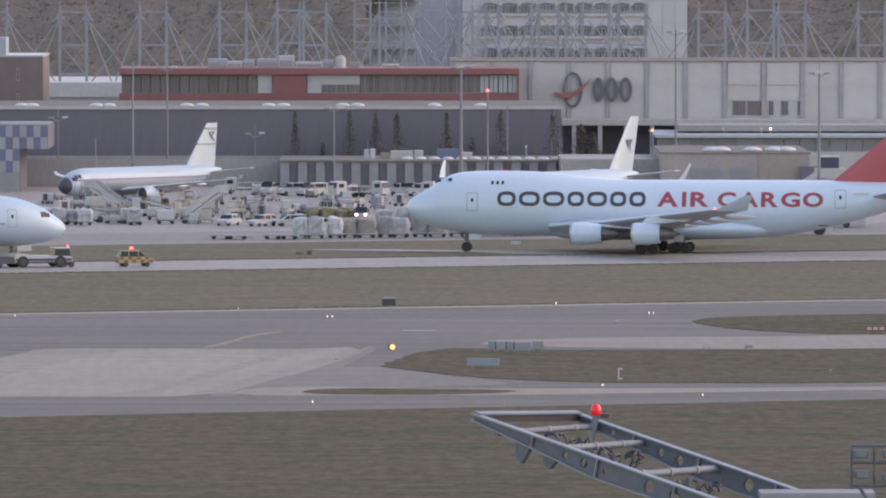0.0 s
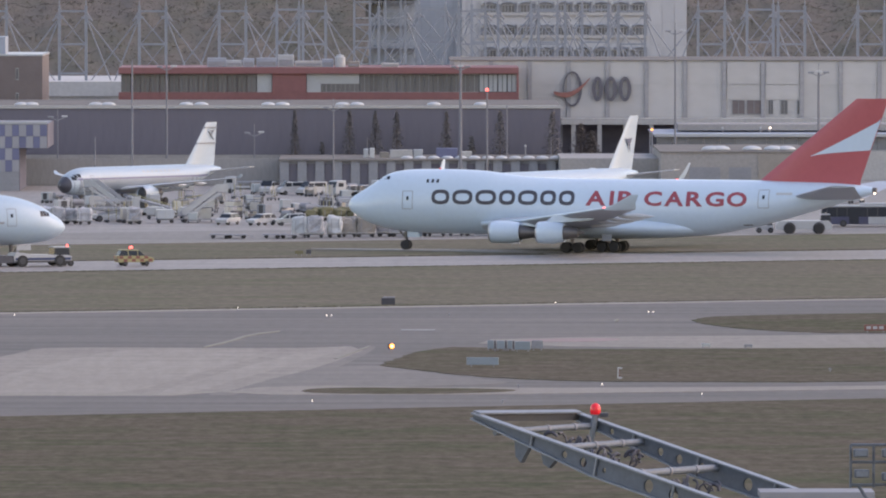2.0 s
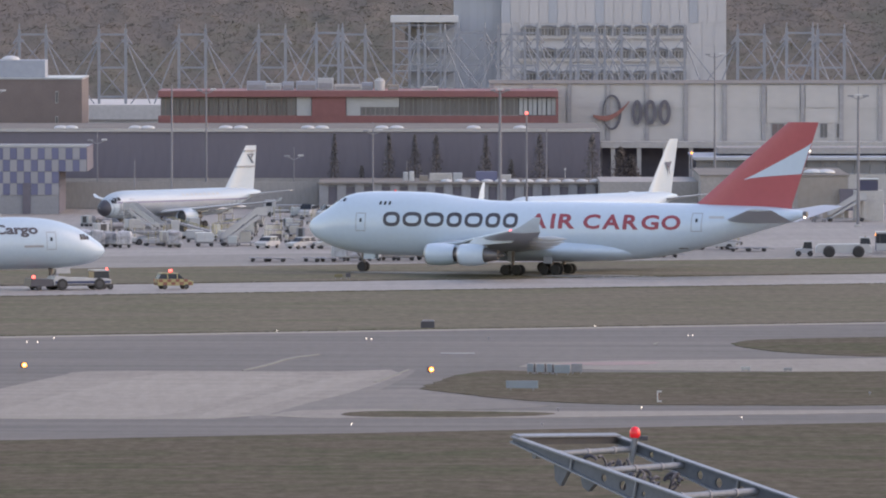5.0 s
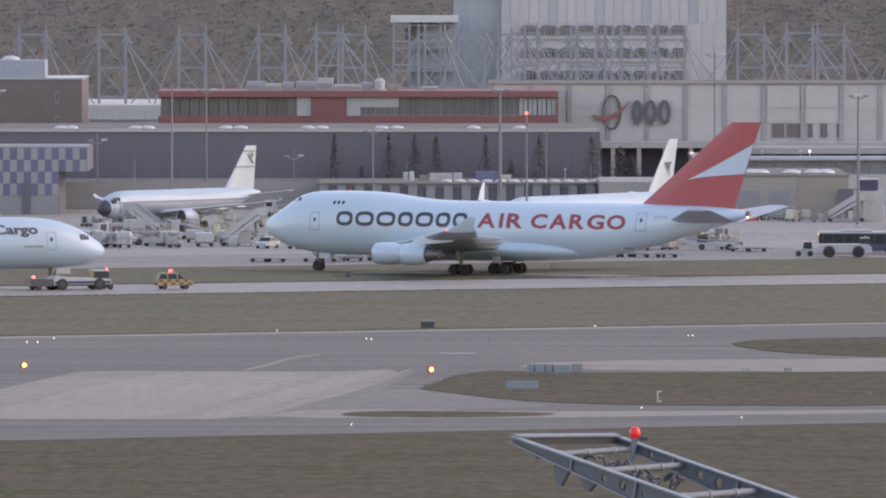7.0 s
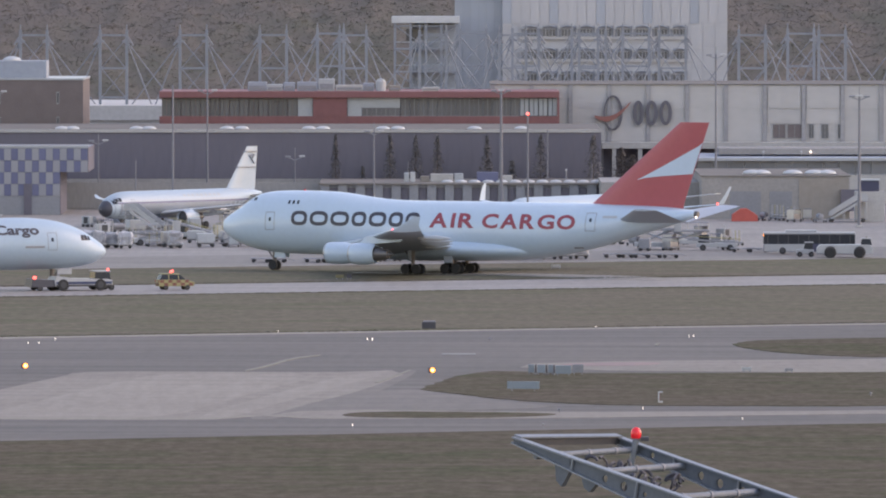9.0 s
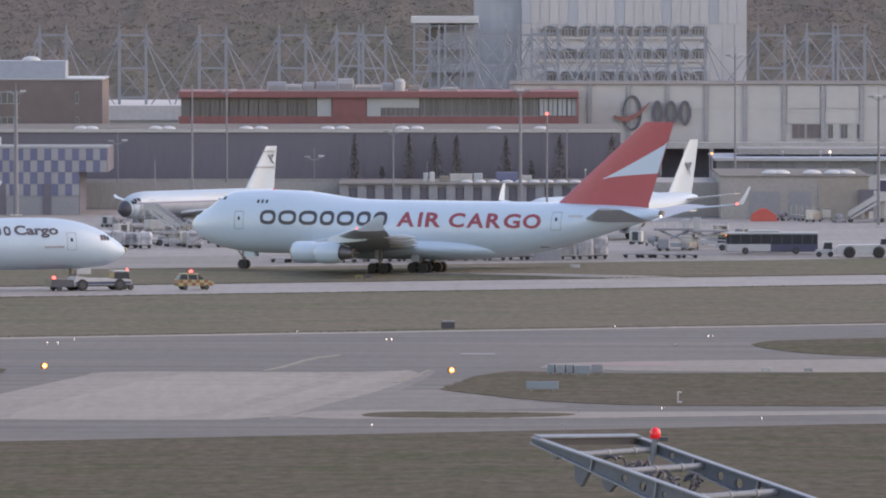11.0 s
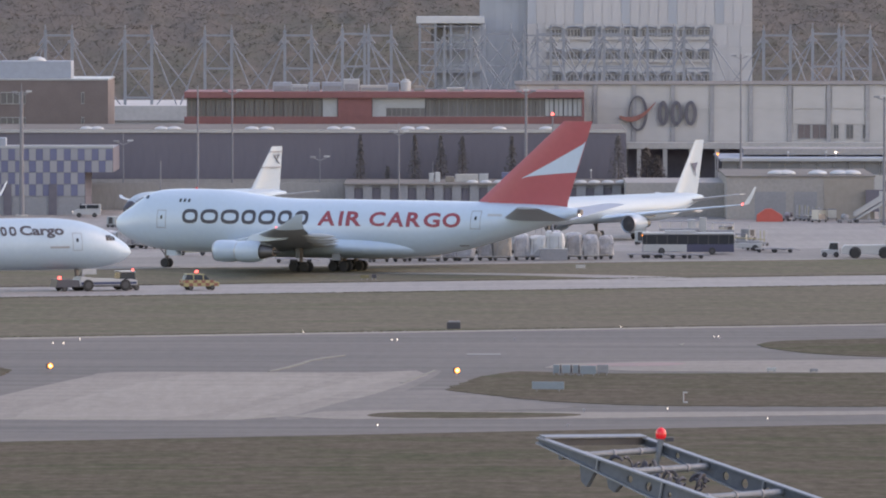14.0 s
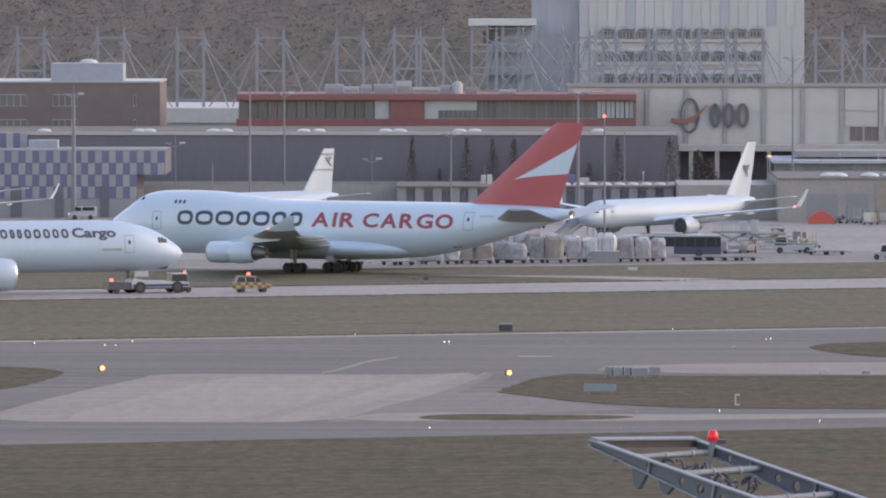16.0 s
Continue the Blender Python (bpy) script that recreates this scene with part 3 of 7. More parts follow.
for k in range(24):
    xa = (1232 + 28 * k - 784) * AY / 17280.0
    window(link, xa + 0.06, xa + 2.45, AY + 0.35, 4.72 + 0.05, 7.05, 1, PALEWIN, PALEGLASS)
wall_box("upper_storey", link, 44.3, 110.83, AY + 16, AY + 30, 7.69, 8.64, DULLWALL, "set-back concrete storey")

block = base("grey_service_block", pose(0, 0, 0), "low grey rendered service building with rooflights", "building")
BY = 1478.0
BZ = 6.42
wall_box("wall", block, 39.0, 61.41, BY, BY + 45, 0, BZ, DULLWALL)
wall_box("roof", block, 38.83, 61.58, BY - 0.2, BY + 45, BZ, BZ + 0.2, GRAVEL)
wall_box("side_wing", block, 24.03, 39.0, BY + 14, BY + 45, 0, 5.22, DULLWALL, "lower grey wing")
for a, b in ((1290, 1345), (1360, 1400)):
    x0, x1 = (a - 784) * BY / 17280.0, (b - 784) * BY / 17280.0
    d = wall_box("roller_door", block, x0, x1, BY - 0.06, BY, 0, 4.2, FINCOL, "grey roller door")
    for k in range(8):
        part("slat", cube(x0 + 0.05, x1 - 0.05, BY - 0.1, BY - 0.06, 0.1 + 0.5 * k, 0.5 + 0.5 * k), FINCOL, d)
wall_box("tan_wall", block, 53.71, 61.24, BY - 0.12, BY, 0, BZ - 0.2, CARTON)
rooflights(block, [46.89, 48.26, 53.07, 56.34, 58.23], BY + 8, BZ + 0.25, 1.5)
# a dark box stands for the shaded inside of the bay
wall_box("open_bay", block, 60.04, 63.81, BY - 1.0, BY - 0.15, 1.2, 4.5, DARKHALL, "dark open bay")
cabin = base("control_cabin", pose(63.79, 1462, 0), "small blue-windowed cabin on a pale block", "cabin")
part("wall", cube(-2.2, 2.2, 0, 4, 0, 4.6, 0.05), CONCRETE, cabin)
part("cab", cube(-1.4, 1.4, 0.3, 3.5, 4.6, 6.2, 0.1), BUSBLUE, cabin, "dark blue glazed cab")
part("roof", cube(-1.6, 1.6, 0.1, 3.8, 6.2, 6.4, 0.03), PALEWIN, cabin)

# long low depot in the middle with piers and roof plant
depot = base("low_depot", pose(0, 0, 0), "low pale depot with dark openings between piers", "building")
DY = 1512.0
DZ = 4.38
wall_box("wall", depot, -19.16, 24.59, DY + 0.5, DY + 30, 0, DZ - 0.05, FINCOL)
wall_box("roof", depot, -19.34, 24.59, DY - 0.3, DY + 30, DZ - 0.05, DZ + 0.22, GRAVEL)
for k in range(16):
    xa = (565 + 31.5 * k - 784) * DY / 17280.0
    wall_box("pier", depot, xa, xa + 1.4, DY, DY + 0.5, 0, DZ - 0.06, FINCOL)
    # flat dark panel in place of a shaded opening
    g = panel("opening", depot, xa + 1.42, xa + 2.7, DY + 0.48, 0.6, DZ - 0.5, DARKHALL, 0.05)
rooflights(depot, [(790 + 24 * k - 784) * 1518 / 17280.0 for k in range(12)], DY + 6, DZ + 0.2, 0.95)
for a, b, h, m in ((713, 722, 1.4, PALEWIN), (724, 733, 1.5, DOME), (742, 758, 0.9, CARTON), (760, 800, 1.25, CONCRETE), (802, 818, 1.3, PALEWIN), (842, 880, 1.5, CHK_BLUE), (884, 905, 1.0, CONCRETE)):
    wall_box("roof_plant", depot, (a - 784) * 1520 / 17280.0, (b - 784) * 1520 / 17280.0, DY + 9, DY + 11, DZ + 0.2, DZ + 0.2 + h, m, "", 0.1)
fence = base("perimeter_wall", pose(0, 0, 0), "low grey wall along the apron edge", "wall")
wall_box("wall", fence, -59.68, -19.57, 1530, 1530.4, 0, 4.28, DULLWALL)
for k in range(30):
    xa = (112 + 15 * k - 784) * 1530 / 17280.0
    panel("wall_panel", fence, xa, xa + 1.28, 1530, 0.2, 4.28 - 0.1, DULLWALL, 0.06)

# brown offices with a penthouse
brick = base("brown_office_block", pose(0, 0, 0), "brown brick office block with pale windows", "building")
QY = 1603.0
QX0, QX1, QZ = -120.97, -59.28, 19.27
wall_box("wall", brick, QX0, QX1, QY, QY + 30, 0, QZ, BRICK)
wall_box("roof_edge", brick, QX0, QX1 + 0.1, QY - 0.15, QY + 30, QZ, QZ + 0.28, PALEWIN, "pale roof edge")
wall_box("penthouse", brick, -77.33, -65.43, QY + 3, QY + 14, QZ + 0.28, 22.39, BLUEROOF, "grey metal penthouse", 0.06)
shared_part("roof_dome", DOME_MESH, brick, (-71.19, QY + 6, 22.39), (1.5, 1.5, 1.6))
for row in (172, 216):
    z0, z1 = 42 - (row + 11 + 104) * QY / 17280.0, 42 - (row - 10 + 104) * QY / 17280.0
    for a, b, n in ((-138, -90, 4), (-45, -1, 4), (-240, -190, 4), (98, 103, 1)):
        window(brick, (a - 784) * QY / 17280.0, (b - 784) * QY / 17280.0, QY - 0.01, z0, z1, n, PALEWIN, WINDOW)

# chequered hangar office
chk = base("chequered_building", pose(0, 0, 0), "building clad in blue and white chequered panels", "building")
CY = 1500.0
cw, ch = 1.07, 1.82
cx1, cz1 = -54.77, 10.23
wall_box("wall", chk, cx1 - cw * 60, cx1 - cw * 4, CY, CY + 26, 0, cz1 - ch * 2, FINCOL)
wall_box("upper_wall", chk, cx1 - cw * 60, cx1, CY + 0.02, CY + 26, cz1 - ch * 2, cz1 + 0.1, FINCOL)
# dark panels added so the sunlit side does not show bright
wall_box("side_cladding", chk, cx1, cx1 + 0.1, CY + 0.2, CY + 26, cz1 - ch * 2, cz1 + 0.1, DARKHALL, "dark panel added over the sunlit side")
wall_box("side_cladding", chk, cx1 - cw * 4, cx1 - cw * 4 + 0.1, CY + 0.2, CY + 26, 0, cz1 - ch * 2 - 0.01, DARKHALL, "dark panel added over the sunlit side")
wall_box("roof_rail", chk, cx1 - cw * 60, cx1 + 0.1, CY - 0.1, CY + 0.1, cz1 + 0.1, cz1 + 0.45, PALEWIN)
for i in range(40):
    for j in range(4):
        if j > 1 and i < 4:
            continue
        xb = cx1 - cw * (i + 0.02)
        panel("panel", chk, xb - cw * 0.96, xb, CY, cz1 - ch * (j + 0.98), cz1 - ch * (j + 0.02), CHK_BLUE if (i + j) % 2 == 0 else CHK_WHITE, 0.12)
for a, b in ((-40, -26), (40, 54), (-120, -100)):
    wall_box("door", chk, (a - 784) * CY / 17280.0, (b - 784) * CY / 17280.0, CY - 0.2, CY, 0, 4.8, DARKHALL, "dark door")
wall_box("roof_plant", chk, -75.9, -71.37, CY + 4, CY + 8, cz1, cz1 + 1.6, BLUEROOF, "grey roof plant", 0.1)
for k in range(10):
    x0 = cx1 - cw * (20.2 + k)
    panel("panel", chk, x0 - cw * 0.96, x0, CY + 9, cz1 + 0.2, cz1 + 2.6, CHK_BLUE if k % 2 else CHK_WHITE, 0.3)

# tall office tower behind
tower = base("office_tower", pose(0, 0, 0), "tall pale office tower with rows of windows", "building")
TY = 1752.0
TX0, TX1 = 10.44, 50.8
wall_box("wall", tower, TX0, TX1, TY, TY + 30, 0, 60, TOWERWALL)
wall_box("glass_wing", tower, 1.93, TX0, TY + 3, TY + 27, 0, 58, TOWERGLASS, "blue-grey glazed wing")
n = 24
for k in range(n):
    xa = TX0 + (TX1 - TX0) * k / n
    panel("wall_panel", tower, xa + 0.05, xa + (TX1 - TX0) / n - 0.05, TY, 27.3, 60, TOWERWALL if k % 5 else TOWERGLASS, 0.12)
for k in range(6):
    xa = 1.93 + k * (TX0 - 1.93) / 6
    for j in range(9):
        panel("glass_panel", tower, xa + 0.04, xa + (TX0 - 1.93) / 6 - 0.04, TY + 3, 10 + 5.3 * j, 15.2 + 5.3 * j, TOWERGLASS, 0.08)
for row in (56, 96, 136):
    zc = 42 - (row + 104) * TY / 17280.0
    ledge = wall_box("balcony", tower, 13.59, 43.8, TY - 0.6, TY, zc - 1.3, zc - 0.85, CREAM, "white balcony band")
    for k in range(9):
        xa = (920 + 33.0 * k - 784) * TY / 17280.0
        bay = panel("window_bay", tower, xa + 0.05, xa + 3.2, TY, zc - 0.84, zc + 1.1, FINCOL, 0.06)
        for q in (0.55, 1.75):
            window(tower, xa + q, xa + q + 1.05, TY - 0.07, zc - 0.8, zc + 0.6, 2, CREAM, WINDOW)
        part("divider", cube(xa - 0.12, xa + 0.04, TY - 0.5, TY, zc - 0.84, zc + 1.15), TOWERWALL, ledge)
        part("corner_block", cube(xa + 0.06, xa + 0.5, TY - 0.4, TY - 0.08, zc + 0.55, zc + 1.1, 0.04), DOME, ledge, "white corner block")
        hood = bmesh.new()
        loft(hood, [[(xa + 0.3 + 2.75 * u / 8, TY - 0.55, zc + 0.72 + 0.34 * math.sin(math.pi * u / 8)), (xa + 0.3 + 2.75 * u / 8, TY - 0.08, zc + 0.78 + 0.34 * math.sin(math.pi * u / 8)), (xa + 0.3 + 2.75 * u / 8, TY - 0.08, zc + 0.9 + 0.34 * math.sin(math.pi * u / 8)), (xa + 0.3 + 2.75 * u / 8, TY - 0.55, zc + 0.84 + 0.34 * math.sin(math.pi * u / 8))] for u in range(9)])
        part("hood", hood, BLUEROOF, ledge, "curved grey window hood")
for x0, x1 in ((887, 914), (1220, 1285)):
    for j in range(6):
        for k in range(3):
            a = (x0 + (x1 - x0) * k / 3 - 784) * TY / 17280.0
            b = (x0 + (x1 - x0) * (k + 1) / 3 - 784) * TY / 17280.0
            panel("wall_panel", tower, a + 0.05, b - 0.05, TY, 3 + 4 * j, 6.9 + 4 * j, TOWERWALL, 0.1)

# hall under the cable masts
masthall = base("mast_hall", pose(0, 0, 0), "low pale hall whose roof hangs from masts", "building")
wall_box("wall", masthall, -133.91, 127.34, 1672, 1735, 0, 12.97, CONCRETE)
wall_box("roof", masthall, -133.91, 127.34, 1671.5, 1735, 11.42, 13.94, CREAM, "pale metal roof fascia")
MZ0, MZ1 = 13.54, 26.8


def cable_mast(m):
    """A braced pair of steel columns with stays."""
    t = base("cable_mast", m, "grey steel cable-stay mast on the hall roof", "mast", "cable masts over the hall")
    w, h = 4.6, MZ1 - MZ0
    for x in (0, w):
        c = part("column", cube(x - 0.24, x + 0.24, -0.24, 0.24, 0, h), MASTSTEEL, t)
        part("finial", bar((x, 0, h), (x, 0, h + 0.9), 0.1), MASTSTEEL, c)
        part("bracket", cube(x - 0.8, x + 0.8, -0.2, 0.2, h * 0.83, h * 0.83 + 0.45, 0.1), FINCOL, c, "pale stay bracket")
        part("bracket_wing", bar((x - 1.1 if x == 0 else x + 1.1, 0, h * 0.80), (x, 0, h * 0.93), 0.16), FINCOL, c)
    for z in (0.12, 0.5, 0.93):
        part("cross_beam", cube(0.2, w - 0.2, -0.15, 0.15, h * z - 0.16, h * z + 0.16), MASTSTEEL, t)
    for z0, z1 in ((0.12, 0.5), (0.5, 0.88)):
        part("brace", bar((0.2, 0, h * z1), (w - 0.2, 0, h * z0), 0.09), MASTSTEEL, t)
        part("brace", bar((0.2, 0.1, h * z0), (w - 0.2, 0.1, h * z1), 0.06), MASTSTEEL, t)
    for x, s in ((0, -1), (w, 1)):
        part("stay", bar((x, 0, h * 0.85), (x + s * 4.4, 0.3, 0.0), 0.12), MASTSTEEL, t)
        part("stay", bar((x, 0.2, h * 0.85), (x + s * 8.6, 0.6, 0.0), 0.10), MASTSTEEL, t)
    return t


MX = [34 + 141.3 * k for k in range(-3, 14)]
first = cable_mast(pose((MX[0] - 784) * 1684 / 17280.0, 1684, MZ0))
for k, x in enumerate(MX[1:]):
    copy_thing(first, pose((x - 784) * 1684 / 17280.0, 1684 + 0.4 * (k % 3), MZ0))
for x in (560, 812, 905, 1010, 1100, 1392):
    copy_thing(first, pose((x - 784) * 1712 / 17280.0, 1712, MZ0))

# steel stair tower
stair = base("stair_tower", pose(-8.77, 1742, 0), "steel-framed stair tower with a flat white roof", "tower")
sw, sh = 11.09, 27.48
part("roof", cube(-0.6, sw + 0.4, -0.6, 8, sh, sh + 1.2, 0.1), DOME, stair, "flat white roof")
part("core", cube(3.0, sw - 0.3, 3.5, 7.5, 0, sh, 0.05), TOWERGLASS, stair)
for k in range(5):
    x = sw * k / 4
    part("column", cube(x - 0.2, x + 0.2, -0.1, 0.3, 0, sh), MASTSTEEL, stair)
for k in range(9):
    z = sh - 4.1 * k - 0.4
    if z > 2:
        part("floor_slab", cube(-0.1, sw + 0.1, 0, 3.4, z - 0.25, z), MASTSTEEL, stair)
        part("brace", bar((0, 0.1, z), (sw / 2, 0.1, z - 4.0), 0.1), MASTSTEEL, stair)
        part("brace", bar((sw / 2, 0.1, z - 4.0), (sw, 0.1, z), 0.1), MASTSTEEL, stair)
        part("rail", bar((0, 0, z + 1.1), (sw, 0, z + 1.1), 0.07), PALEWIN, stair)
part("window", cube(2.0, 5.0, 2.9, 3.45, sh - 3.2, sh - 1.0), WINDOW, stair)

# ---- woods behind: a wooded rise, one mass of close crowns ----
def rise(y):
    """Height of the canopy's foot y metres out."""
    for y0, y1, z0, z1 in ((1960, 1985, 0, 6), (1985, 2015, 6, 15), (2015, 2085, 15, 32), (2085, 2700, 32, 80)):
        if y <= y1:
            return z0 + (z1 - z0) * (y - y0) / (y1 - y0)
    return 80.0


bm = bmesh.new()
rows_y = [1960, 1985] + [1990 + 2.0 * k for k in range(60)] + [2200, 2400, 2700, 2710]
cols_x = [-420, -300] + [-170 + 1.7 * i for i in range(201)] + [300, 420]


def canopy(x, y):
    """The top of the crowns: soft heads a few metres wide on the rise."""
    return rise(y) + 1.2 * noise.noise((x * 0.16, y * 0.13, 1.7)) + 0.5 * noise.noise((x * 0.42, y * 0.3, 5.1))


grid = [[bm.verts.new((x, y, canopy(x, y) if 1 < k < len(rows_y) - 4 else (rise(y) if k < len(rows_y) - 1 else 0))) for x in cols_x] for k, y in enumerate(rows_y)]
for a, b in zip(grid, grid[1:]):
    for i in range(len(cols_x) - 1):
        bm.faces.new((a[i], a[i + 1], b[i + 1], b[i]))
tagged(put("hillside", bm, WOODS, smooth=True), "wooded brown hillside behind the airport", "hill", kind="structure")
# bare twigs and last leaves, standing up out of the heads
g = np.random.default_rng(4)
n = 210000
cx, cy = g.uniform(-168, 168, n), 1988 + 118 * g.uniform(0, 1, n) ** 0.9
cz = np.array([canopy(x, y) for x, y in zip(cx.tolist(), cy.tolist())])
foot = np.stack([cx, cy, cz - 0.1], 1)
lean = np.stack([g.normal(0, 0.35, n), g.normal(0, 0.35, n), g.uniform(0.08, 0.4, n)], 1)
wide = g.uniform(0.03, 0.09, n)
side = np.stack([wide, g.normal(0, 0.05, n), g.normal(0, 0.04, n)], 1)
V = np.stack([foot - side, foot + side, foot + lean + side * 0.3, foot + lean - side * 0.3], 1).reshape(-1, 3)
me = bpy.data.meshes.new("far_woods")
me.from_pydata(V.tolist(), [], np.arange(n * 4).reshape(-1, 4).tolist())
me.materials.append(WOODS)
tagged(new("far_woods", me), "brown autumn woods behind the airport", "woods", kind="stuff")


# ---- aircraft: local x to the nose, y to port, z up ----
def hull_ring(a0, a, top, bot, hw, seg=40):
    zm = bot + (top - bot) * 0.46
    ring = []
    for k in range(seg):
        t = 2 * math.pi * k / seg
        c, s = math.cos(t), math.sin(t)
        z = zm + (top - zm if s > 0 else zm - bot) * s
        ring.append((a0 - a, hw * c, z))
    return ring


def spline(table, a):
    """Smooth values from rows of (a, v...)."""
    n = len(table)
    i = max(0, min(n - 2, sum(1 for r in table if r[0] <= a) - 1))
    p0, p1, p2, p3 = table[max(0, i - 1)], table[i], table[i + 1], table[min(n - 1, i + 2)]
    h = p2[0] - p1[0]
    u = (a - p1[0]) / h
    out = []
    for k in range(1, len(p1)):
        m1 = (p2[k] - p0[k]) / max(1e-6, p2[0] - p0[0]) * h
        m2 = (p3[k] - p1[k]) / max(1e-6, p3[0] - p1[0]) * h
        out.append((2 * u**3 - 3 * u**2 + 1) * p1[k] + (u**3 - 2 * u**2 + u) * m1 + (-2 * u**3 + 3 * u**2) * p2[k] + (u**3 - u**2) * m2)
    return out


def hull(table, a0, a_from=0.0, a_to=None, steps=110, grow=0.0):
    """The skin of a fuselage, or of a length of it."""
    end = table[-1][0] if a_to is None else a_to
    rings = []
    for i in range(steps + 1):
        u = i / steps
        a = a_from + (end - a_from) * (u if a_from > 0 else u ** 1.5)
        a = max(a, 0.004)
        top, bot, hw = spline(table, a)
        rings.append(hull_ring(a0, a, max(top, bot + 0.02) + grow, bot - grow, max(hw, 0.02) + grow))
    return loft(bmesh.new(), rings)


def skin_y(table, a, z):
    top, bot, hw = spline(table, max(0.01, a))
    zm = bot + (top - bot) * 0.46
    s = (z - zm) / ((top - zm) if z > zm else (zm - bot))
    return hw * math.sqrt(max(0.0, 1 - s * s))


def wrap(bm, table, a0, side, lift=0.03, cuts=6):
    """Lays a flat drawing in x and z on the side of a fuselage, a little proud."""
    zs = [v.co.z for v in bm.verts]
    lo, hi = min(zs), max(zs)
    for k in range(1, cuts):
        z = lo + (hi - lo) * k / cuts
        bmesh.ops.bisect_plane(bm, geom=bm.verts[:] + bm.edges[:] + bm.faces[:], plane_co=(0, 0, z), plane_no=(0, 0, 1))
    xs = [v.co.x for v in bm.verts]
    if max(xs) - min(xs) > 3.5:
        n = int((max(xs) - min(xs)) / 1.2)
        for k in range(1, n):
            x = min(xs) + (max(xs) - min(xs)) * k / n
            bmesh.ops.bisect_plane(bm, geom=bm.verts[:] + bm.edges[:] + bm.faces[:], plane_co=(x, 0, 0), plane_no=(1, 0, 0))
    for v in bm.verts:
        v.co.y = side * (skin_y(table, a0 - v.co.x, v.co.z) + lift)
    return bm


def flat(bm, x0, x1, z0, z1):
    vs = [bm.verts.new(p) for p in ((x0, 0, z0), (x1, 0, z0), (x1, 0, z1), (x0, 0, z1))]
    bm.faces.new(vs)
    return bm


def word(text, x0, x1, z0, z1, side, bold=0.02):
    """Built-in lettering fitted to a box on an aircraft's side, as a flat mesh."""
    cu = bpy.data.curves.new("word", "FONT")
    cu.body, cu.offset, cu.resolution_u = text, bold, 3
    ob = new("word", cu)
    bpy.context.view_layer.update()
    me = bpy.data.meshes.new_from_object(ob.evaluated_get(bpy.context.evaluated_depsgraph_get()))
    bpy.data.objects.remove(ob)
    bm = bmesh.new()
    bm.from_mesh(me)
    bpy.data.meshes.remove(me)
    xs, ys = [v.co.x for v in bm.verts], [v.co.y for v in bm.verts]
    ax, bx, ay, by = min(xs), max(xs), min(ys), max(ys)
    for v in bm.verts:
        u, w = (v.co.x - ax) / (bx - ax), (v.co.y - ay) / (by - ay)
        v.co = Vector((x0 - (x0 - x1) * u, 0, z0 + (z1 - z0) * w))
    return bm


def glyph(bm, x0, x1, z0, z1, kind):
    """A plain shape the size of a character: a rounded ring, a block or a wedge."""
    t = (z1 - z0) * 0.24
    s = 1 if x1 > x0 else -1
    if kind == 0:
        n, cx, cz, rx, rz, e = 32, (x0 + x1) / 2, (z0 + z1) / 2, abs(x1 - x0) / 2, (z1 - z0) / 2, 0.75
        bend = lambda c: abs(c) ** e * (1 if c > 0 else -1)
        ring = lambda a, b: [bm.verts.new((cx + a * bend(math.cos(2 * math.pi * (k + 0.5) / n)), 0, cz + b * bend(math.sin(2 * math.pi * (k + 0.5) / n)))) for k in range(n)]
        o, i = ring(rx, rz), ring(max(0.05, rx - t), rz - t)
        for k in range(n):
            bm.faces.new((o[k], o[(k + 1) % n], i[(k + 1) % n], i[k]))
    elif kind == 1:
        flat(bm, x0, x1, z0, z1)
    else:
        bm.faces.new([bm.verts.new(p) for p in ((x0, 0, z0), (x1, 0, z0), ((x0 + x1) / 2 + s * 0.15, 0, z1), ((x0 + x1) / 2 - s * 0.15, 0, z1))])
    return bm


def foil(bm, stations, seg=16, upright=False):
    """A wing: stations of (out, le, chord, z, thick) with le counted forward; upright for a fin."""
    rings = []
    for out, le, chord, z, thick in stations:
        ring = []
        for k in range(seg):
            t = 2 * math.pi * k / seg
            u = (1 - math.cos(t)) / 2
            h = thick * chord * (1.48 * math.sqrt(max(u, 0)) - 0.63 * u - 1.76 * u * u + 1.42 * u**3 - 0.51 * u**4) * (1 if t < math.pi else -1)
            ring.append((le - chord * u, h, z + out) if upright else (le - chord * u, out, z + h))
        rings.append(ring)
    return loft(bm, rings)


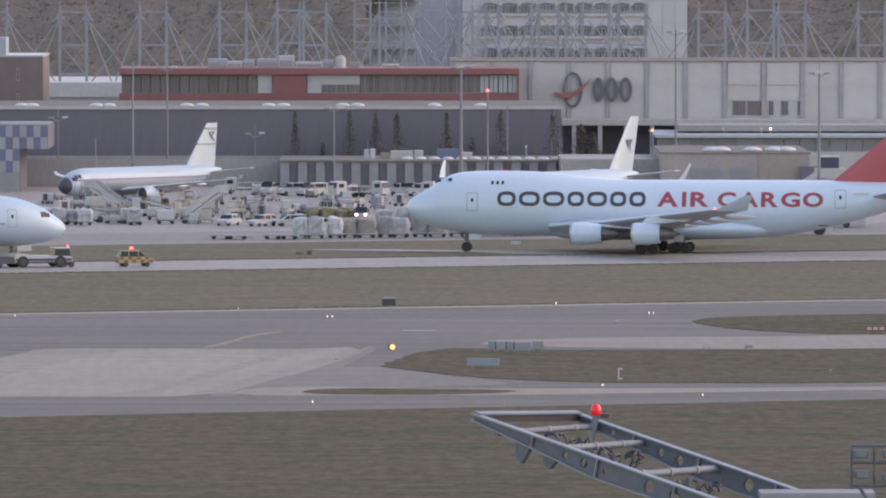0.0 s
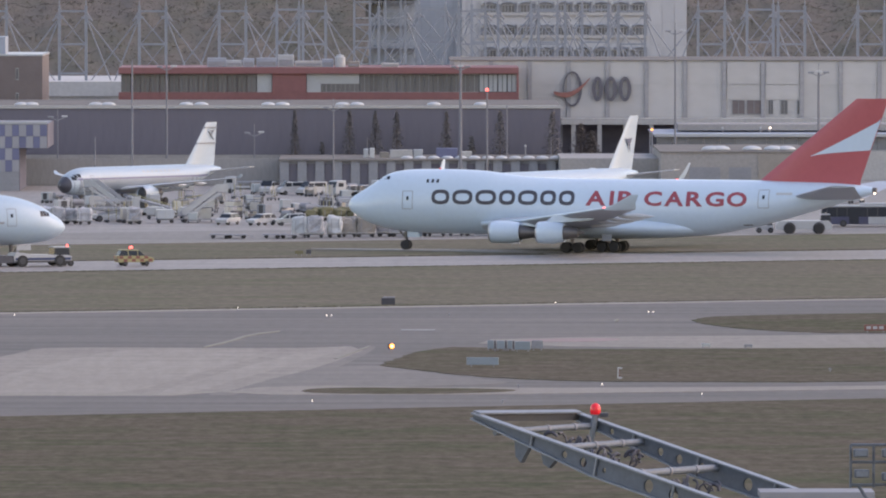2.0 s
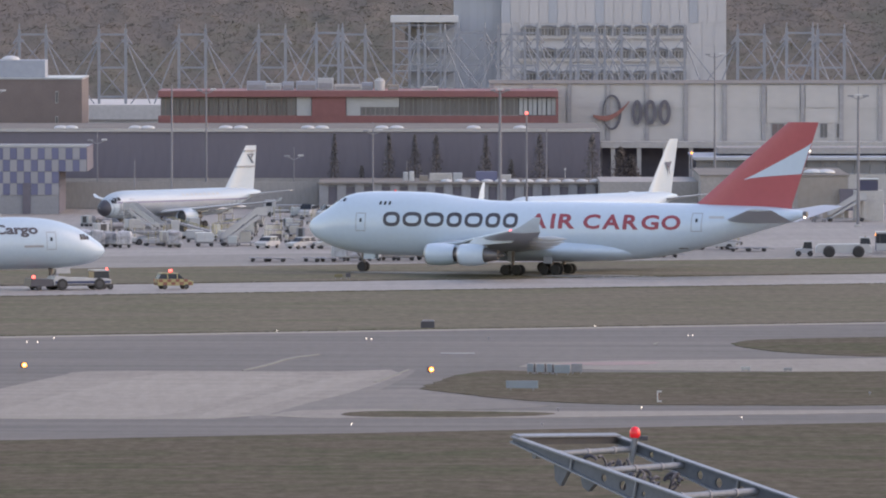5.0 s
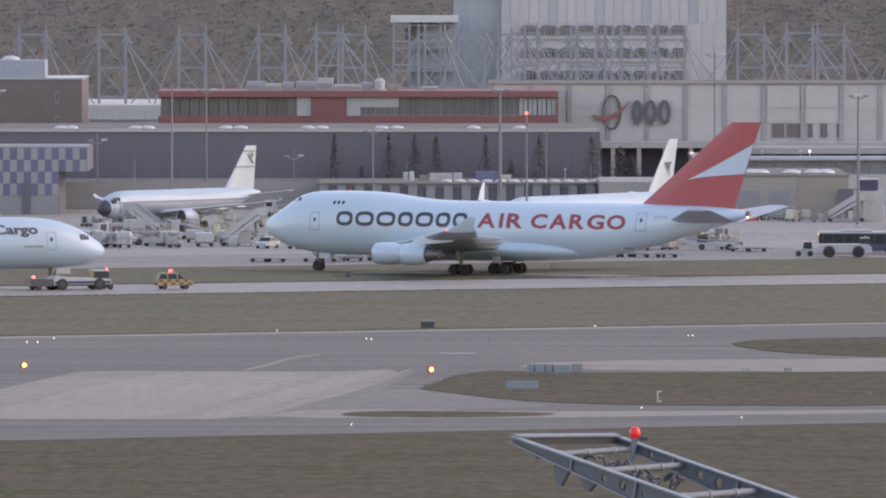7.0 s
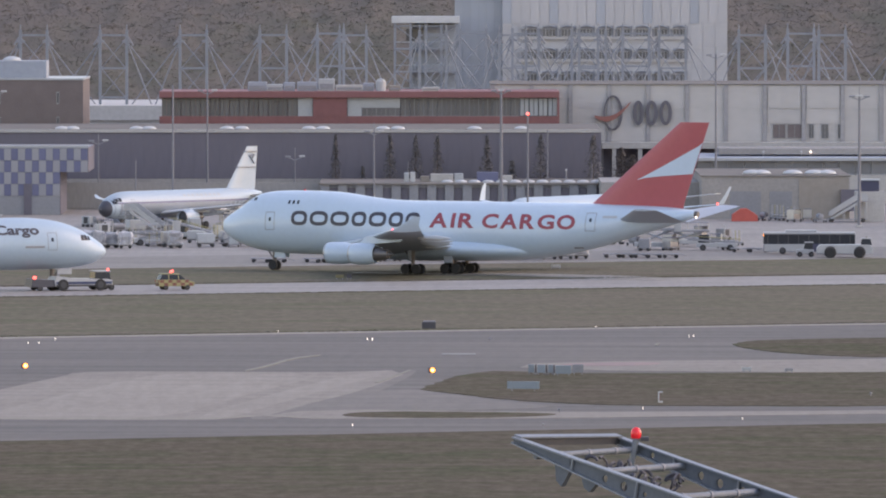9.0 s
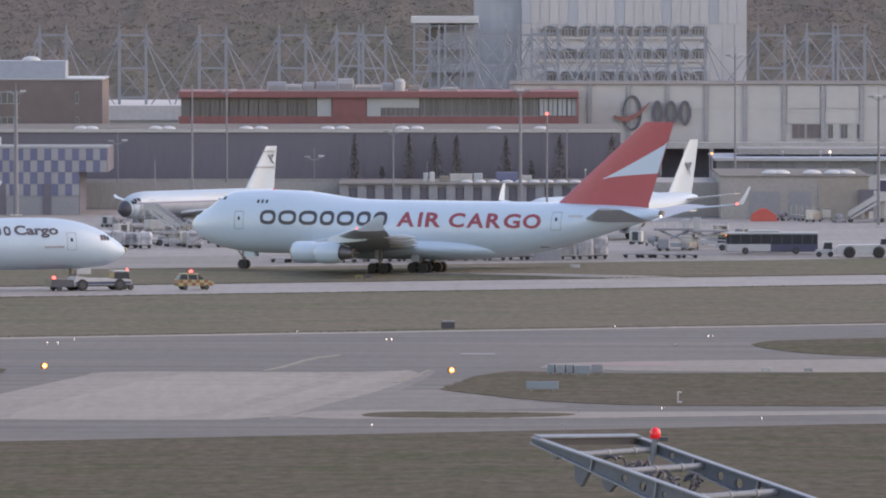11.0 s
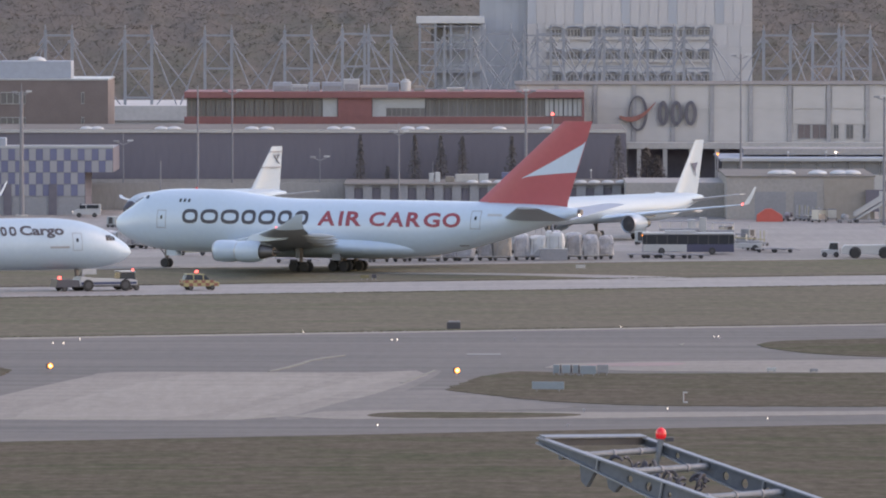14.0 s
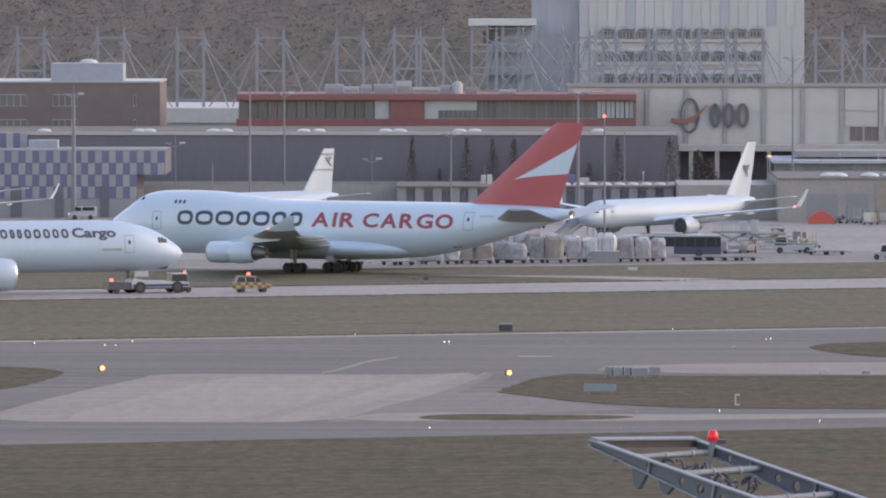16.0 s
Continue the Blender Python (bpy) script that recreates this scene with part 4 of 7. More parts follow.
def nacelle(front, out, z, r, length, parent, pylon_top, skin):
    e = part("engine", turned(bmesh.new(), [(-0.16 * length, r * 0.78), (-0.03 * length, r * 0.82), (0, r * 0.88), (-0.05 * length, r * 0.95), (-0.25 * length, r), (-0.6 * length, r), (-length, r * 0.84), (-length, r * 0.76), (-0.9 * length, r * 0.74)], (front, out, z), seg=32, caps=False), skin, parent, smooth=True)
    part("lip", turned(bmesh.new(), [(-0.02 * length, r * 0.83), (0.004 * length, r * 0.885), (-0.05 * length, r * 0.955), (-0.06 * length, r * 0.9)], (front, out, z), seg=32, caps=False), METAL, e, "bare metal intake lip", smooth=True)
    part("fan", turned(bmesh.new(), [(-0.02 * length, 0.04 * r), (-0.09 * length, 0.24 * r), (-0.11 * length, r * 0.8), (-0.2 * length, r * 0.79)], (front, out, z)), SHADOWGAP, e, smooth=True)
    part("core", turned(bmesh.new(), [(-0.88 * length, r * 0.66), (-1.15 * length, r * 0.60), (-1.5 * length, r * 0.42), (-1.5 * length, r * 0.25), (-1.75 * length, 0.03)], (front, out, z)), DARKMETAL, e, "bare metal exhaust", smooth=True)
    bm = bmesh.new()
    loft(bm, [[(front - 0.25 * length, out - 0.2, z + r * 0.8), (front - 0.25 * length, out + 0.2, z + r * 0.8), (front - 2.0 * length, out + 0.2, pylon_top - 0.6), (front - 2.0 * length, out - 0.2, pylon_top - 0.6)],
              [(front - 0.6 * length, out - 0.15, pylon_top), (front - 0.6 * length, out + 0.15, pylon_top), (front - 2.2 * length, out + 0.15, pylon_top), (front - 2.2 * length, out - 0.15, pylon_top)]])
    part("pylon", bm, skin, e)
    return e


WHEELS = []


def gear(x, y, z_top, parent, r, axles, track, keep=False):
    """A leg with its wheels; each wheel is a part of its own, about its axle."""
    leg = part("landing_gear", bar((x, y, r), (x, y, z_top), 0.22, 0.3), DARKMETAL, parent)
    part("drag_brace", bar((x, y, r + 0.7), (x + 1.4, y, z_top), 0.1), DARKMETAL, leg)
    for ax in axles:
        part("axle", bar((x + ax, y - track / 2, r), (x + ax, y + track / 2, r), 0.09), METAL, leg)
        for k in (-0.5, 0.5):
            w = part("wheel", turned(bmesh.new(), [(-0.2, r * 0.35), (-0.2, r * 0.88), (-0.12, r), (0.12, r), (0.2, r * 0.88), (0.2, r * 0.35)], axis="y", seg=18), RUBBER, leg)
            w.location = (x + ax, y + track * k, r)
            if keep:
                WHEELS.append((w, r))
    if len(axles) > 1:
        part("bogie_beam", bar((x + axles[0], y, r), (x + axles[-1], y, r), 0.15), METAL, leg)
    return leg


JUMBO = [(0, 5.65, 5.55, 0.02), (0.5, 6.45, 4.75, 0.85), (1.5, 7.15, 4.0, 1.5), (3, 8.05, 3.3, 2.15), (4.6, 9.1, 2.8, 2.62), (6, 9.75, 2.5, 2.9), (8, 10.08, 2.25, 3.1), (11, 10.2, 2.1, 3.25), (16, 10.15, 2.05, 3.25),
         (19, 9.95, 2.02, 3.25), (22, 9.55, 2.0, 3.25), (25, 9.25, 2.0, 3.25), (28, 9.15, 2.0, 3.25), (36, 9.15, 2.0, 3.25), (46, 9.15, 2.05, 3.25), (50, 9.15, 2.55, 3.15), (55, 9.1, 3.6, 2.85), (60, 9.0, 5.0, 2.3), (64, 8.85, 6.15, 1.65), (67, 8.6, 7.0, 0.95), (68.6, 8.35, 7.5, 0.45)]
JUMBO_A0 = 32.5


def door_lines(table, a0, a, z, w, h, side, parent):
    bm = bmesh.new()
    x = a0 - a
    t = 0.07
    flat(bm, x - w / 2, x - w / 2 + t, z, z + h)
    flat(bm, x + w / 2 - t, x + w / 2, z, z + h)
    flat(bm, x - w / 2 + t, x + w / 2 - t, z, z + t)
    flat(bm, x - w / 2 + t, x + w / 2 - t, z + h - t, z + h)
    d = part("door", wrap(bm, table, a0, side, 0.03, 4), FINCOL, parent, "grey outlined door")
    part("door_window", wrap(flat(bmesh.new(), x - 0.15, x + 0.15, z + h * 0.5, z + h * 0.7), table, a0, side, 0.03, 2), GLASS_DARK, d)
    return d


def cargo_jumbo():
    thing = base("cargo_jet", pose(0, 1232, 0, 0, 0, 180), "white four-engined cargo jumbo jet with a red tail taxiing", "airplane")
    a0, T = JUMBO_A0, JUMBO
    body = part("fuselage", hull(T, a0), WHITE, thing, smooth=True)
    fair = [(17.5, 4.0, 2.6, 0.6), (20, 4.6, 1.75, 2.9), (24, 4.8, 1.6, 3.65), (32, 4.8, 1.6, 3.8), (40, 4.7, 1.7, 3.6), (45, 4.3, 2.0, 2.6), (48, 3.6, 2.6, 0.8)]
    part("wing_fairing", hull(fair, a0, 17.5, steps=40), WHITE, thing, smooth=True)
    for s in (1, -1):
        w = part("wing", foil(bmesh.new(), [(s * 2.0, a0 - 18.0, 16.8, 3.2, 0.13), (s * 12, a0 - 27.0, 10.2, 4.15, 0.11), (s * 30.6, a0 - 42.5, 4.2, 6.3, 0.09)]), WINGGREY, thing, "grey swept wing", smooth=True)
        part("leading_edge", foil(bmesh.new(), [(s * 3.0, a0 - 18.4, 1.3, 3.45, 0.42), (s * 12, a0 - 26.75, 0.9, 4.26, 0.42), (s * 30.4, a0 - 42.2, 0.5, 6.33, 0.36)]), WHITE, w, "pale leading edge", smooth=True)
        for yy, xx in ((8, 35.6), (13.5, 38.9), (18, 41.5), (23.5, 44.4)):
            part("flap_fairing", turned(bmesh.new(), [(2.2, 0.05), (1.2, 0.3), (-0.5, 0.36), (-1.8, 0.2), (-2.6, 0.03)], (a0 - xx, s * yy, 2.85 + 0.1 * yy), seg=12), GREYPAINT, w, smooth=True)
        part("winglet", foil(bmesh.new(), [(s * 30.6, a0 - 42.5, 4.2, 6.3, 0.09), (s * 31.3, a0 - 44.3, 2.5, 7.0, 0.07), (s * 32.0, a0 - 46.4, 1.0, 8.1, 0.05)]), WHITE, w, smooth=True)
        part("position_light", turned(bmesh.new(), [(0.2, 0.02), (0.1, 0.12), (-0.1, 0.12), (-0.2, 0.02)], (a0 - 42.6, s * 30.4, 6.4), seg=8), BEACON_RED if s > 0 else LAMP_WHITE, w, "red wingtip light" if s > 0 else "wingtip light")
        part("stabiliser", foil(bmesh.new(), [(s * 0.6, a0 - 57.9, 9.4, 6.95, 0.09), (s * 11.1, a0 - 65.9, 3.2, 8.7, 0.08)]), WINGGREY, thing, "grey tailplane", smooth=True)
        nacelle(a0 - 22.4, s * 11.7, 2.72, 1.4, 3.9, thing, 3.9, WHITE)
        nacelle(a0 - 31.2, s * 20.8, 3.02, 1.37, 3.5, thing, 5.2, WHITE)
    fin = part("fin", foil(bmesh.new(), [(-0.5, a0 - 53.0, 14.0, 8.8, 0.075), (0.25, a0 - 54.0, 13.0, 8.8, 0.09), (10.6, a0 - 66.5, 4.1, 8.8, 0.085)], upright=True), RED, thing, "red fin with a white flash", smooth=True)
    # the white flash, a wedge widening to the rear, on both faces
    for s in (1, -1):
        bm = bmesh.new()
        rings = []
        for k in range(13):
            u = k / 12
            x = a0 - 60.7 - 9.3 * u
            zl, zh = 12.15 + 0.9 * u ** 0.6, 12.2 + 4.7 * u ** 1.05
            out = []
            for z in (zl, (zl + zh) / 2, zh):
                frac = (z - 9.05) / 10.35
                le, ch = a0 - 54.0 - 12.5 * frac, 13.0 - 8.9 * frac
                q = min(0.995, max(0.01, (le - x) / ch))
                hh = 0.0875 * ch * (1.48 * math.sqrt(q) - 0.63 * q - 1.76 * q * q + 1.42 * q**3 - 0.51 * q**4)
                out.append((max(x, le - ch * 0.99), s * (hh + 0.035), z))
            rings.append(out)
        loft(bm, rings, close=False, caps=False)
        part("tail_flash", bm, WHITE, fin, "white flash")
    part("tail_cone", turned(bmesh.new(), [(0.05, 0.42), (-0.5, 0.36), (-0.5, 0.2)], (a0 - 68.55, 0, 7.93), seg=16), DARKMETAL, body)
    part("tail_light", turned(bmesh.new(), [(0.1, 0.02), (0.0, 0.14), (-0.1, 0.14), (-0.18, 0.02)], (a0 - 68.8, 0.2, 7.6), seg=8), LAMP_WHITE, body, "lit white tail light")
    part("top_beacon", turned(bmesh.new(), [(0, 0.14), (0.15, 0.12), (0.24, 0.02)], (a0 - 12.2, 0, 10.18), "z", 10), LAMP_RED, body, "red anti-collision beacon")
    # cockpit and upper-deck windows
    for s in (1, -1):
        for a, w in ((4.2, 0.75), (5.05, 0.65), (5.8, 0.5)):
            part("cockpit_window", wrap(flat(bmesh.new(), a0 - a - w / 2, a0 - a + w / 2, 8.78 if a < 5 else 8.9, 9.3 if a > 4.5 else 8.95), T, a0, s, 0.03, 3), GLASS_DARK, body)
        for a in (11.3, 11.95, 12.6):
            part("cabin_window", wrap(flat(bmesh.new(), a0 - a - 0.16, a0 - a + 0.16, 8.55, 8.98), T, a0, s, 0.03, 2), GLASS_DARK, body)
        for a in (8.8, 55.2):
            door_lines(T, a0, a, 5.2 if a < 20 else 5.7, 1.4, 2.3, s, body)
        part("registration_bar", wrap(flat(bmesh.new(), a0 - 58.8, a0 - 56.8, 7.35, 7.65), T, a0, s, 0.03, 2), GREYPAINT, body)
        part("belly_streak", wrap(flat(bmesh.new(), a0 - 53.5, a0 - 52.4, 3.45, 3.6), T, a0, s, 0.03, 2), DARKMETAL, body)
        # titles: plain blocks for the name, lettering for the common words
        z0, z1 = 5.85, 7.7
        if s > 0:
            cur = 12.0
            for wdt, kd in ((2.35, 0), (2.65, 0), (2.7, 0), (2.1, 0), (2.5, 0), (2.05, 0), (2.05, 0)):
                part("title_block", wrap(glyph(bmesh.new(), a0 - cur, a0 - cur - wdt, z0, z1, kd), T, a0, 1), TITLE_DARK, body, "dark grey title block")
                cur += wdt + 0.39
            for text, start, widths, gap in (("AIR", 32.2, (2.6, 0.54, 2.3), 0.52), ("CARGO", 39.8, (2.3, 2.5, 2.15, 2.4, 2.6), 0.34)):
                cur = start
                for ch, wd in zip(text, widths):
                    part("title_letter", wrap(word(ch, a0 - cur, a0 - cur - wd, z0, z1, 1, 0.03), T, a0, 1), TITLE_RED, body, "red capital letter")
                    cur += wd + gap
    # undercarriage
    gear(a0 - 7.7, 0, 3.0, thing, 0.62, (0,), 0.95, True)
    part("gear_door", cube(a0 - 9.6, a0 - 8.0, 0.5, 0.58, 1.6, 2.4), WHITE, thing)
    part("gear_door", cube(a0 - 9.6, a0 - 8.0, -0.58, -0.5, 1.6, 2.4), WHITE, thing)
    for s in (1, -1):
        gear(a0 - 31.2, s * 5.5, 3.4, thing, 0.66, (-0.78, 0.78), 1.15, True)
        gear(a0 - 34.9, s * 1.9, 2.6, thing, 0.66, (-0.78, 0.78), 1.15, True)
        part("gear_door", cube(a0 - 35.6, a0 - 34.4, s * 3.2 - 0.05, s * 3.2 + 0.05, 1.45, 2.3), WINGGREY, thing)
        part("gear_door", cube(a0 - 31.4, a0 - 30.9, s * 6.3 - 0.05, s * 6.3 + 0.05, 1.7, 3.3), WINGGREY, thing)
    return thing


def twin_table(L, d, zc, sharp=1.0, droop=0.0):
    r = d / 2
    k = droop
    rows = [(0, -0.22 - k, -0.27 - k, 0.02), (0.07 * d * sharp, 0.02 - k, -0.50 - k * 0.7, 0.32), (0.25 * d * sharp, 0.32 - k * 0.85, -0.76 - k * 0.25, 0.60), (0.5 * d * sharp, 0.64 - k * 0.6, -0.90 - k * 0.1, 0.79), (0.85 * d * sharp, 0.88 - k * 0.25, -0.98, 0.93), (1.3 * d * sharp, 0.99, -1, 1), (1.8 * d * sharp, 1, -1, 1),
            (L * 0.45, 1, -1, 1), (L - 3.4 * d, 1, -1, 1), (L - 2.5 * d, 1, -0.86, 0.97), (L - 1.6 * d, 0.98, -0.42, 0.76), (L - 0.7 * d, 0.9, 0.12, 0.42), (L, 0.72, 0.45, 0.12)]
    return [(a, zc + t * r, zc + b * r, w * r) for a, t, b, w in rows]


def twinjet(name, m, label, L, d, zc, span, fin_top, eng, skin=WHITE, wing_at=0.33, chord=7.5, winglet=1.6, main=0.5, tip_back=0.5, fin_m=None, belly=None, sharp=1.0, droop=0.0):
    """A two-engined airliner with its nose tip over the foot."""
    thing = base(name, m, label, "airplane")
    T = twin_table(L, d, zc, sharp, droop)
    body = part("fuselage", hull(T, 0.0), skin, thing, smooth=True)
    hs = span / 2
    rz = zc - d * 0.32
    la = L * wing_at
    sweep = (hs - d * 0.3) * tip_back
    for s in (1, -1):
        w = part("wing", foil(bmesh.new(), [(s * d * 0.3, -la, chord, rz, 0.13), (s * hs * 0.38, -la - sweep * 0.36, chord * 0.6, rz + 0.33 * hs * 0.12, 0.11), (s * hs, -la - sweep, chord * 0.2, rz + hs * 0.105, 0.09)]), GREYPAINT if belly is None else belly, thing, "swept wing", smooth=True)
        if winglet:
            part("winglet", foil(bmesh.new(), [(s * hs, -la - sweep, chord * 0.2, rz + hs * 0.105, 0.09), (s * (hs + 0.35), -la - sweep - winglet * 0.45, chord * 0.14, rz + hs * 0.105 + winglet * 0.5, 0.08), (s * (hs + 0.55), -la - sweep - winglet * 0.9, chord * 0.07, rz + hs * 0.105 + winglet, 0.07)]), skin, w, smooth=True)
        for k in (0.25, 0.42, 0.6):
            part("flap_fairing", turned(bmesh.new(), [(1.4, 0.04), (0.6, 0.2), (-0.6, 0.22), (-1.8, 0.03)], (-la - sweep * k - chord * (0.86 - 0.62 * k), s * hs * k, rz + 0.105 * hs * k - 0.2), seg=10), GREYPAINT, w, smooth=True)
        front, out, er, el = eng
        nacelle(-front, s * out, rz + 0.1 - er * 0.55, er, el, thing, rz + 0.12 * out, skin)
        sl = L * 0.885
        part("stabiliser", foil(bmesh.new(), [(s * 0.3, -sl, chord * 0.52, zc + d * 0.2, 0.09), (s * hs * 0.36, -sl - hs * 0.2, chord * 0.22, zc + d * 0.2 + hs * 0.045, 0.08)]), GREYPAINT, thing, "tailplane", smooth=True)
        r = 0.55 if d < 5 else 0.66
        gear(-L * main, s * d * 0.9, rz, thing, r, (-0.6, 0.6) if d < 5 else (-1.4, 0, 1.4), 0.95)
        for a, wdt in ((0.37 * d * sharp, 0.056 * d * sharp), (0.43 * d * sharp, 0.056 * d * sharp), (0.49 * d * sharp, 0.056 * d * sharp)):
            part("cockpit_window", wrap(flat(bmesh.new(), -a - wdt / 2, -a + wdt / 2, zc + d * 0.06, zc + d * (0.165 if a > 0.4 * d * sharp else 0.14)), T, 0.0, s, 0.025, 3), GLASS_DARK, body)
        door_lines(T, 0.0, d * 1.26, zc - d * 0.12, d * 0.2, d * 0.34, s, body)
    ztop = fin_top - (zc + d * 0.45)
    fl = L - d * 2.05
    fin = part("fin", foil(bmesh.new(), [(-0.3, -fl + 0.2, d * 1.75, zc + d * 0.45, 0.08), (ztop, -fl - ztop * 0.80, d * 0.62, zc + d * 0.45, 0.08)], upright=True), fin_m or skin, thing, smooth=True)
    gear(-d * 0.95 - 1.0, 0, zc - d * 0.4, thing, 0.4 if d < 5 else 0.55, (0,), 0.6)
    return thing, body, T, fin


jumbo = cargo_jumbo()

# white twin-engined freighter, stopped on its tug beside the taxiway
tri, tri_body, TT, _ = twinjet("freighter", pose(-40.83, 1178, 0.03, 0, 0, 22), "white twin-engined freighter towed by its nose gear", 62.9, 6.25, 5.65, 60.0, 18.6, (25.0, 9.7, 1.95, 5.4), sharp=1.22, droop=0.10, wing_at=0.36, chord=14.0, winglet=0, main=0.51, tip_back=0.62, skin=FREIGHTWHITE)
for s in (-1,):
    cur = 25.2
    for wdt, kd in ((0.7, 0), (0.9, 0), (0.6, 0), (0.6, 0), (0.85, 0), (0.9, 0), (0.85, 0), (0.8, 0), (0.9, 0)):
        part("title_block", wrap(glyph(bmesh.new(), -cur, -cur + wdt, 6.75, 7.85, kd), TT, 0.0, s, 0.04), TITLE_DARK, tri_body, "dark title block")
        cur -= wdt + 0.32
    part("title", wrap(word("Cargo", -15.1, -9.5, 6.45, 7.95, s, 0.036), TT, 0.0, s, 0.04), TITLE_DARK, tri_body, "dark blue lettering")
    part("small_title_bar", wrap(flat(bmesh.new(), -11.4, -8.9, 5.2, 5.45), TT, 0.0, s, 0.04, 2), FINCOL, tri_body)

# parked silver-white passenger jet with a dark nose
ret, ret_body, RT, ret_fin = twinjet("passenger_jet", pose(-49.82, 1416, 0.03, 0, 0, 232.5), "parked white and silver passenger jet with black nose", 37.2, 4.05, 3.62, 34.1, 11.75, (11.6, 5.75, 1.08, 3.0), wing_at=0.31, chord=6.6, winglet=0.5, tip_back=0.5, skin=PLAINWHITE)
part("nose_cone", hull(RT, 0.0, 0.0, 1.15, 16, 0.02), TITLE_DARK, ret_body, "black nose cone", smooth=True)
for s in (1, -1):
    part("cheat_line", wrap(flat(bmesh.new(), -33, -2.2, 3.86, 4.12), RT, 0.0, s, 0.03, 2), CHK_BLUE, ret_body, "pale blue stripe")
    part("silver_belly", wrap(flat(bmesh.new(), -31, -1.5, 1.75, 3.84), RT, 0.0, s, 0.02, 6), SILVER, ret_body, "bare silver lower side")
    for k in range(9):
        part("title_bar", wrap(flat(bmesh.new(), -17.6 - 1.0 * k, -17.0 - 1.0 * k, 4.72, 5.02), RT, 0.0, s, 0.03, 2), SIGNGREY, ret_body)
    for k in range(34):
        part("cabin_window", wrap(flat(bmesh.new(), -6.2 - 0.72 * k, -5.98 - 0.72 * k, 4.14, 4.38), RT, 0.0, s, 0.035, 2), SIGNGREY, ret_body)
for s in (1, -1):
    for a, b, z0, z1 in ((1.4, 1.8, 4.1, 4.5), (1.9, 2.35, 4.2, 4.68), (2.45, 2.95, 4.25, 4.75)):
        part("cockpit_window", wrap(flat(bmesh.new(), -b, -a, z0, z1), RT, 0.0, s, 0.035, 3), GLASS_DARK, ret_body)
for z, xa, xb in ((8.6, -35.9, -31.5), (10.9, -36.1, -33.4)):
    part("fin_line", cube(xa, xb, -0.3, 0.3, z, z + 0.16), FINCOL, ret_fin)
for s in (-1, 1):
    bm = bmesh.new()
    for a, b in (((-35.0, 10.4), (-36.2, 9.2)), ((-36.2, 10.5), (-35.5, 9.7)), ((-34.9, 10.4), (-36.0, 10.5))):
        rod(bm, (a[0] + 0.7, s * 0.2, a[1]), (b[0] + 0.7, s * 0.2, b[1]), 0.09)
    part("fin_emblem", bm, FINCOL, ret_fin)

# plain white twin-jet; its wings take a brighter white for sun glint
pln, pln_body, PT, pln_fin = twinjet("white_jet", pose(8.59, 1361, 0.03, 0, 0, 238), "parked plain white twin-engined jet with dark tail mark", 46.9, 3.9, 4.25, 39.5, 13.6, (15.6, 6.4, 1.35, 3.6), wing_at=0.34, chord=8.2, winglet=2.4, tip_back=0.48, skin=PLAINWHITE, belly=WHITE)
part("position_light", turned(bmesh.new(), [(0.25, 0.02), (0.12, 0.16), (-0.12, 0.16), (-0.25, 0.02)], (-25.0, 19.6, 5.12), seg=8), BEACON_RED, pln, "lit red wingtip light")
for s in (-1, 1):
    bm = bmesh.new()
    vs = [bm.verts.new(p) for p in ((-43.3, s * 0.33, 10.3), (-45.2, s * 0.3, 10.4), (-44.5, s * 0.34, 9.4), (-44.6, s * 0.36, 8.3), (-44.0, s * 0.36, 9.5))]
    bm.faces.new(vs)
    part("tail_mark", bm, NAVY, pln_fin, "dark blue tail mark")

# wing of another parked jet, seen past the chequered building
twinjet("parked_jet", pose(-92.83, 1440, 0.03, 0, 0, 250), "parked white jet with upturned grey winglet", 37.2, 4.05, 3.62, 34.1, 11.75, (11.6, 5.75, 1.08, 3.0), wing_at=0.31, chord=6.6, winglet=2.2)


# ---- vehicles and ground equipment: local x forward, foot at the middle ----
def wheel_part(parent, x, y, r, w=0.28, name="wheel"):
    tyre = part(name, turned(bmesh.new(), [(-w / 2, r * 0.6), (-w / 2, r * 0.9), (-w * 0.3, r), (w * 0.3, r), (w / 2, r * 0.9), (w / 2, r * 0.6)], (x, y, r), "y", 16), RUBBER, parent)
    part("rim", turned(bmesh.new(), [(-w / 2 - 0.01, r * 0.1), (-w / 2 - 0.01, r * 0.58), (w / 2 + 0.01, r * 0.58), (w / 2 + 0.01, r * 0.1)], (x, y, r), "y", 12), SHADOWGAP, tyre)
    return tyre


def side_profile(pts, half, taper=0.0):
    """A body cut out along its side outline, narrower towards the top."""
    bm = bmesh.new()
    zs = [p[1] for p in pts]
    lo, hi = min(zs), max(zs)
    rings = []
    for s in (-1, 1):
        rings.append([(x, s * (half - taper * (z - lo) / (hi - lo)), z) for x, z in pts])
    loft(bm, rings)
    bmesh.ops.bevel(bm, geom=bm.edges[:], offset=0.05, segments=2, affect="EDGES", profile=0.6)
    return bm


def beacon_bar(parent, x, z, wide):
    part("light_bar", cube(x - 0.12, x + 0.12, -wide / 2, wide / 2, z, z + 0.12, 0.03), TITLE_DARK, parent, "dark light bar")


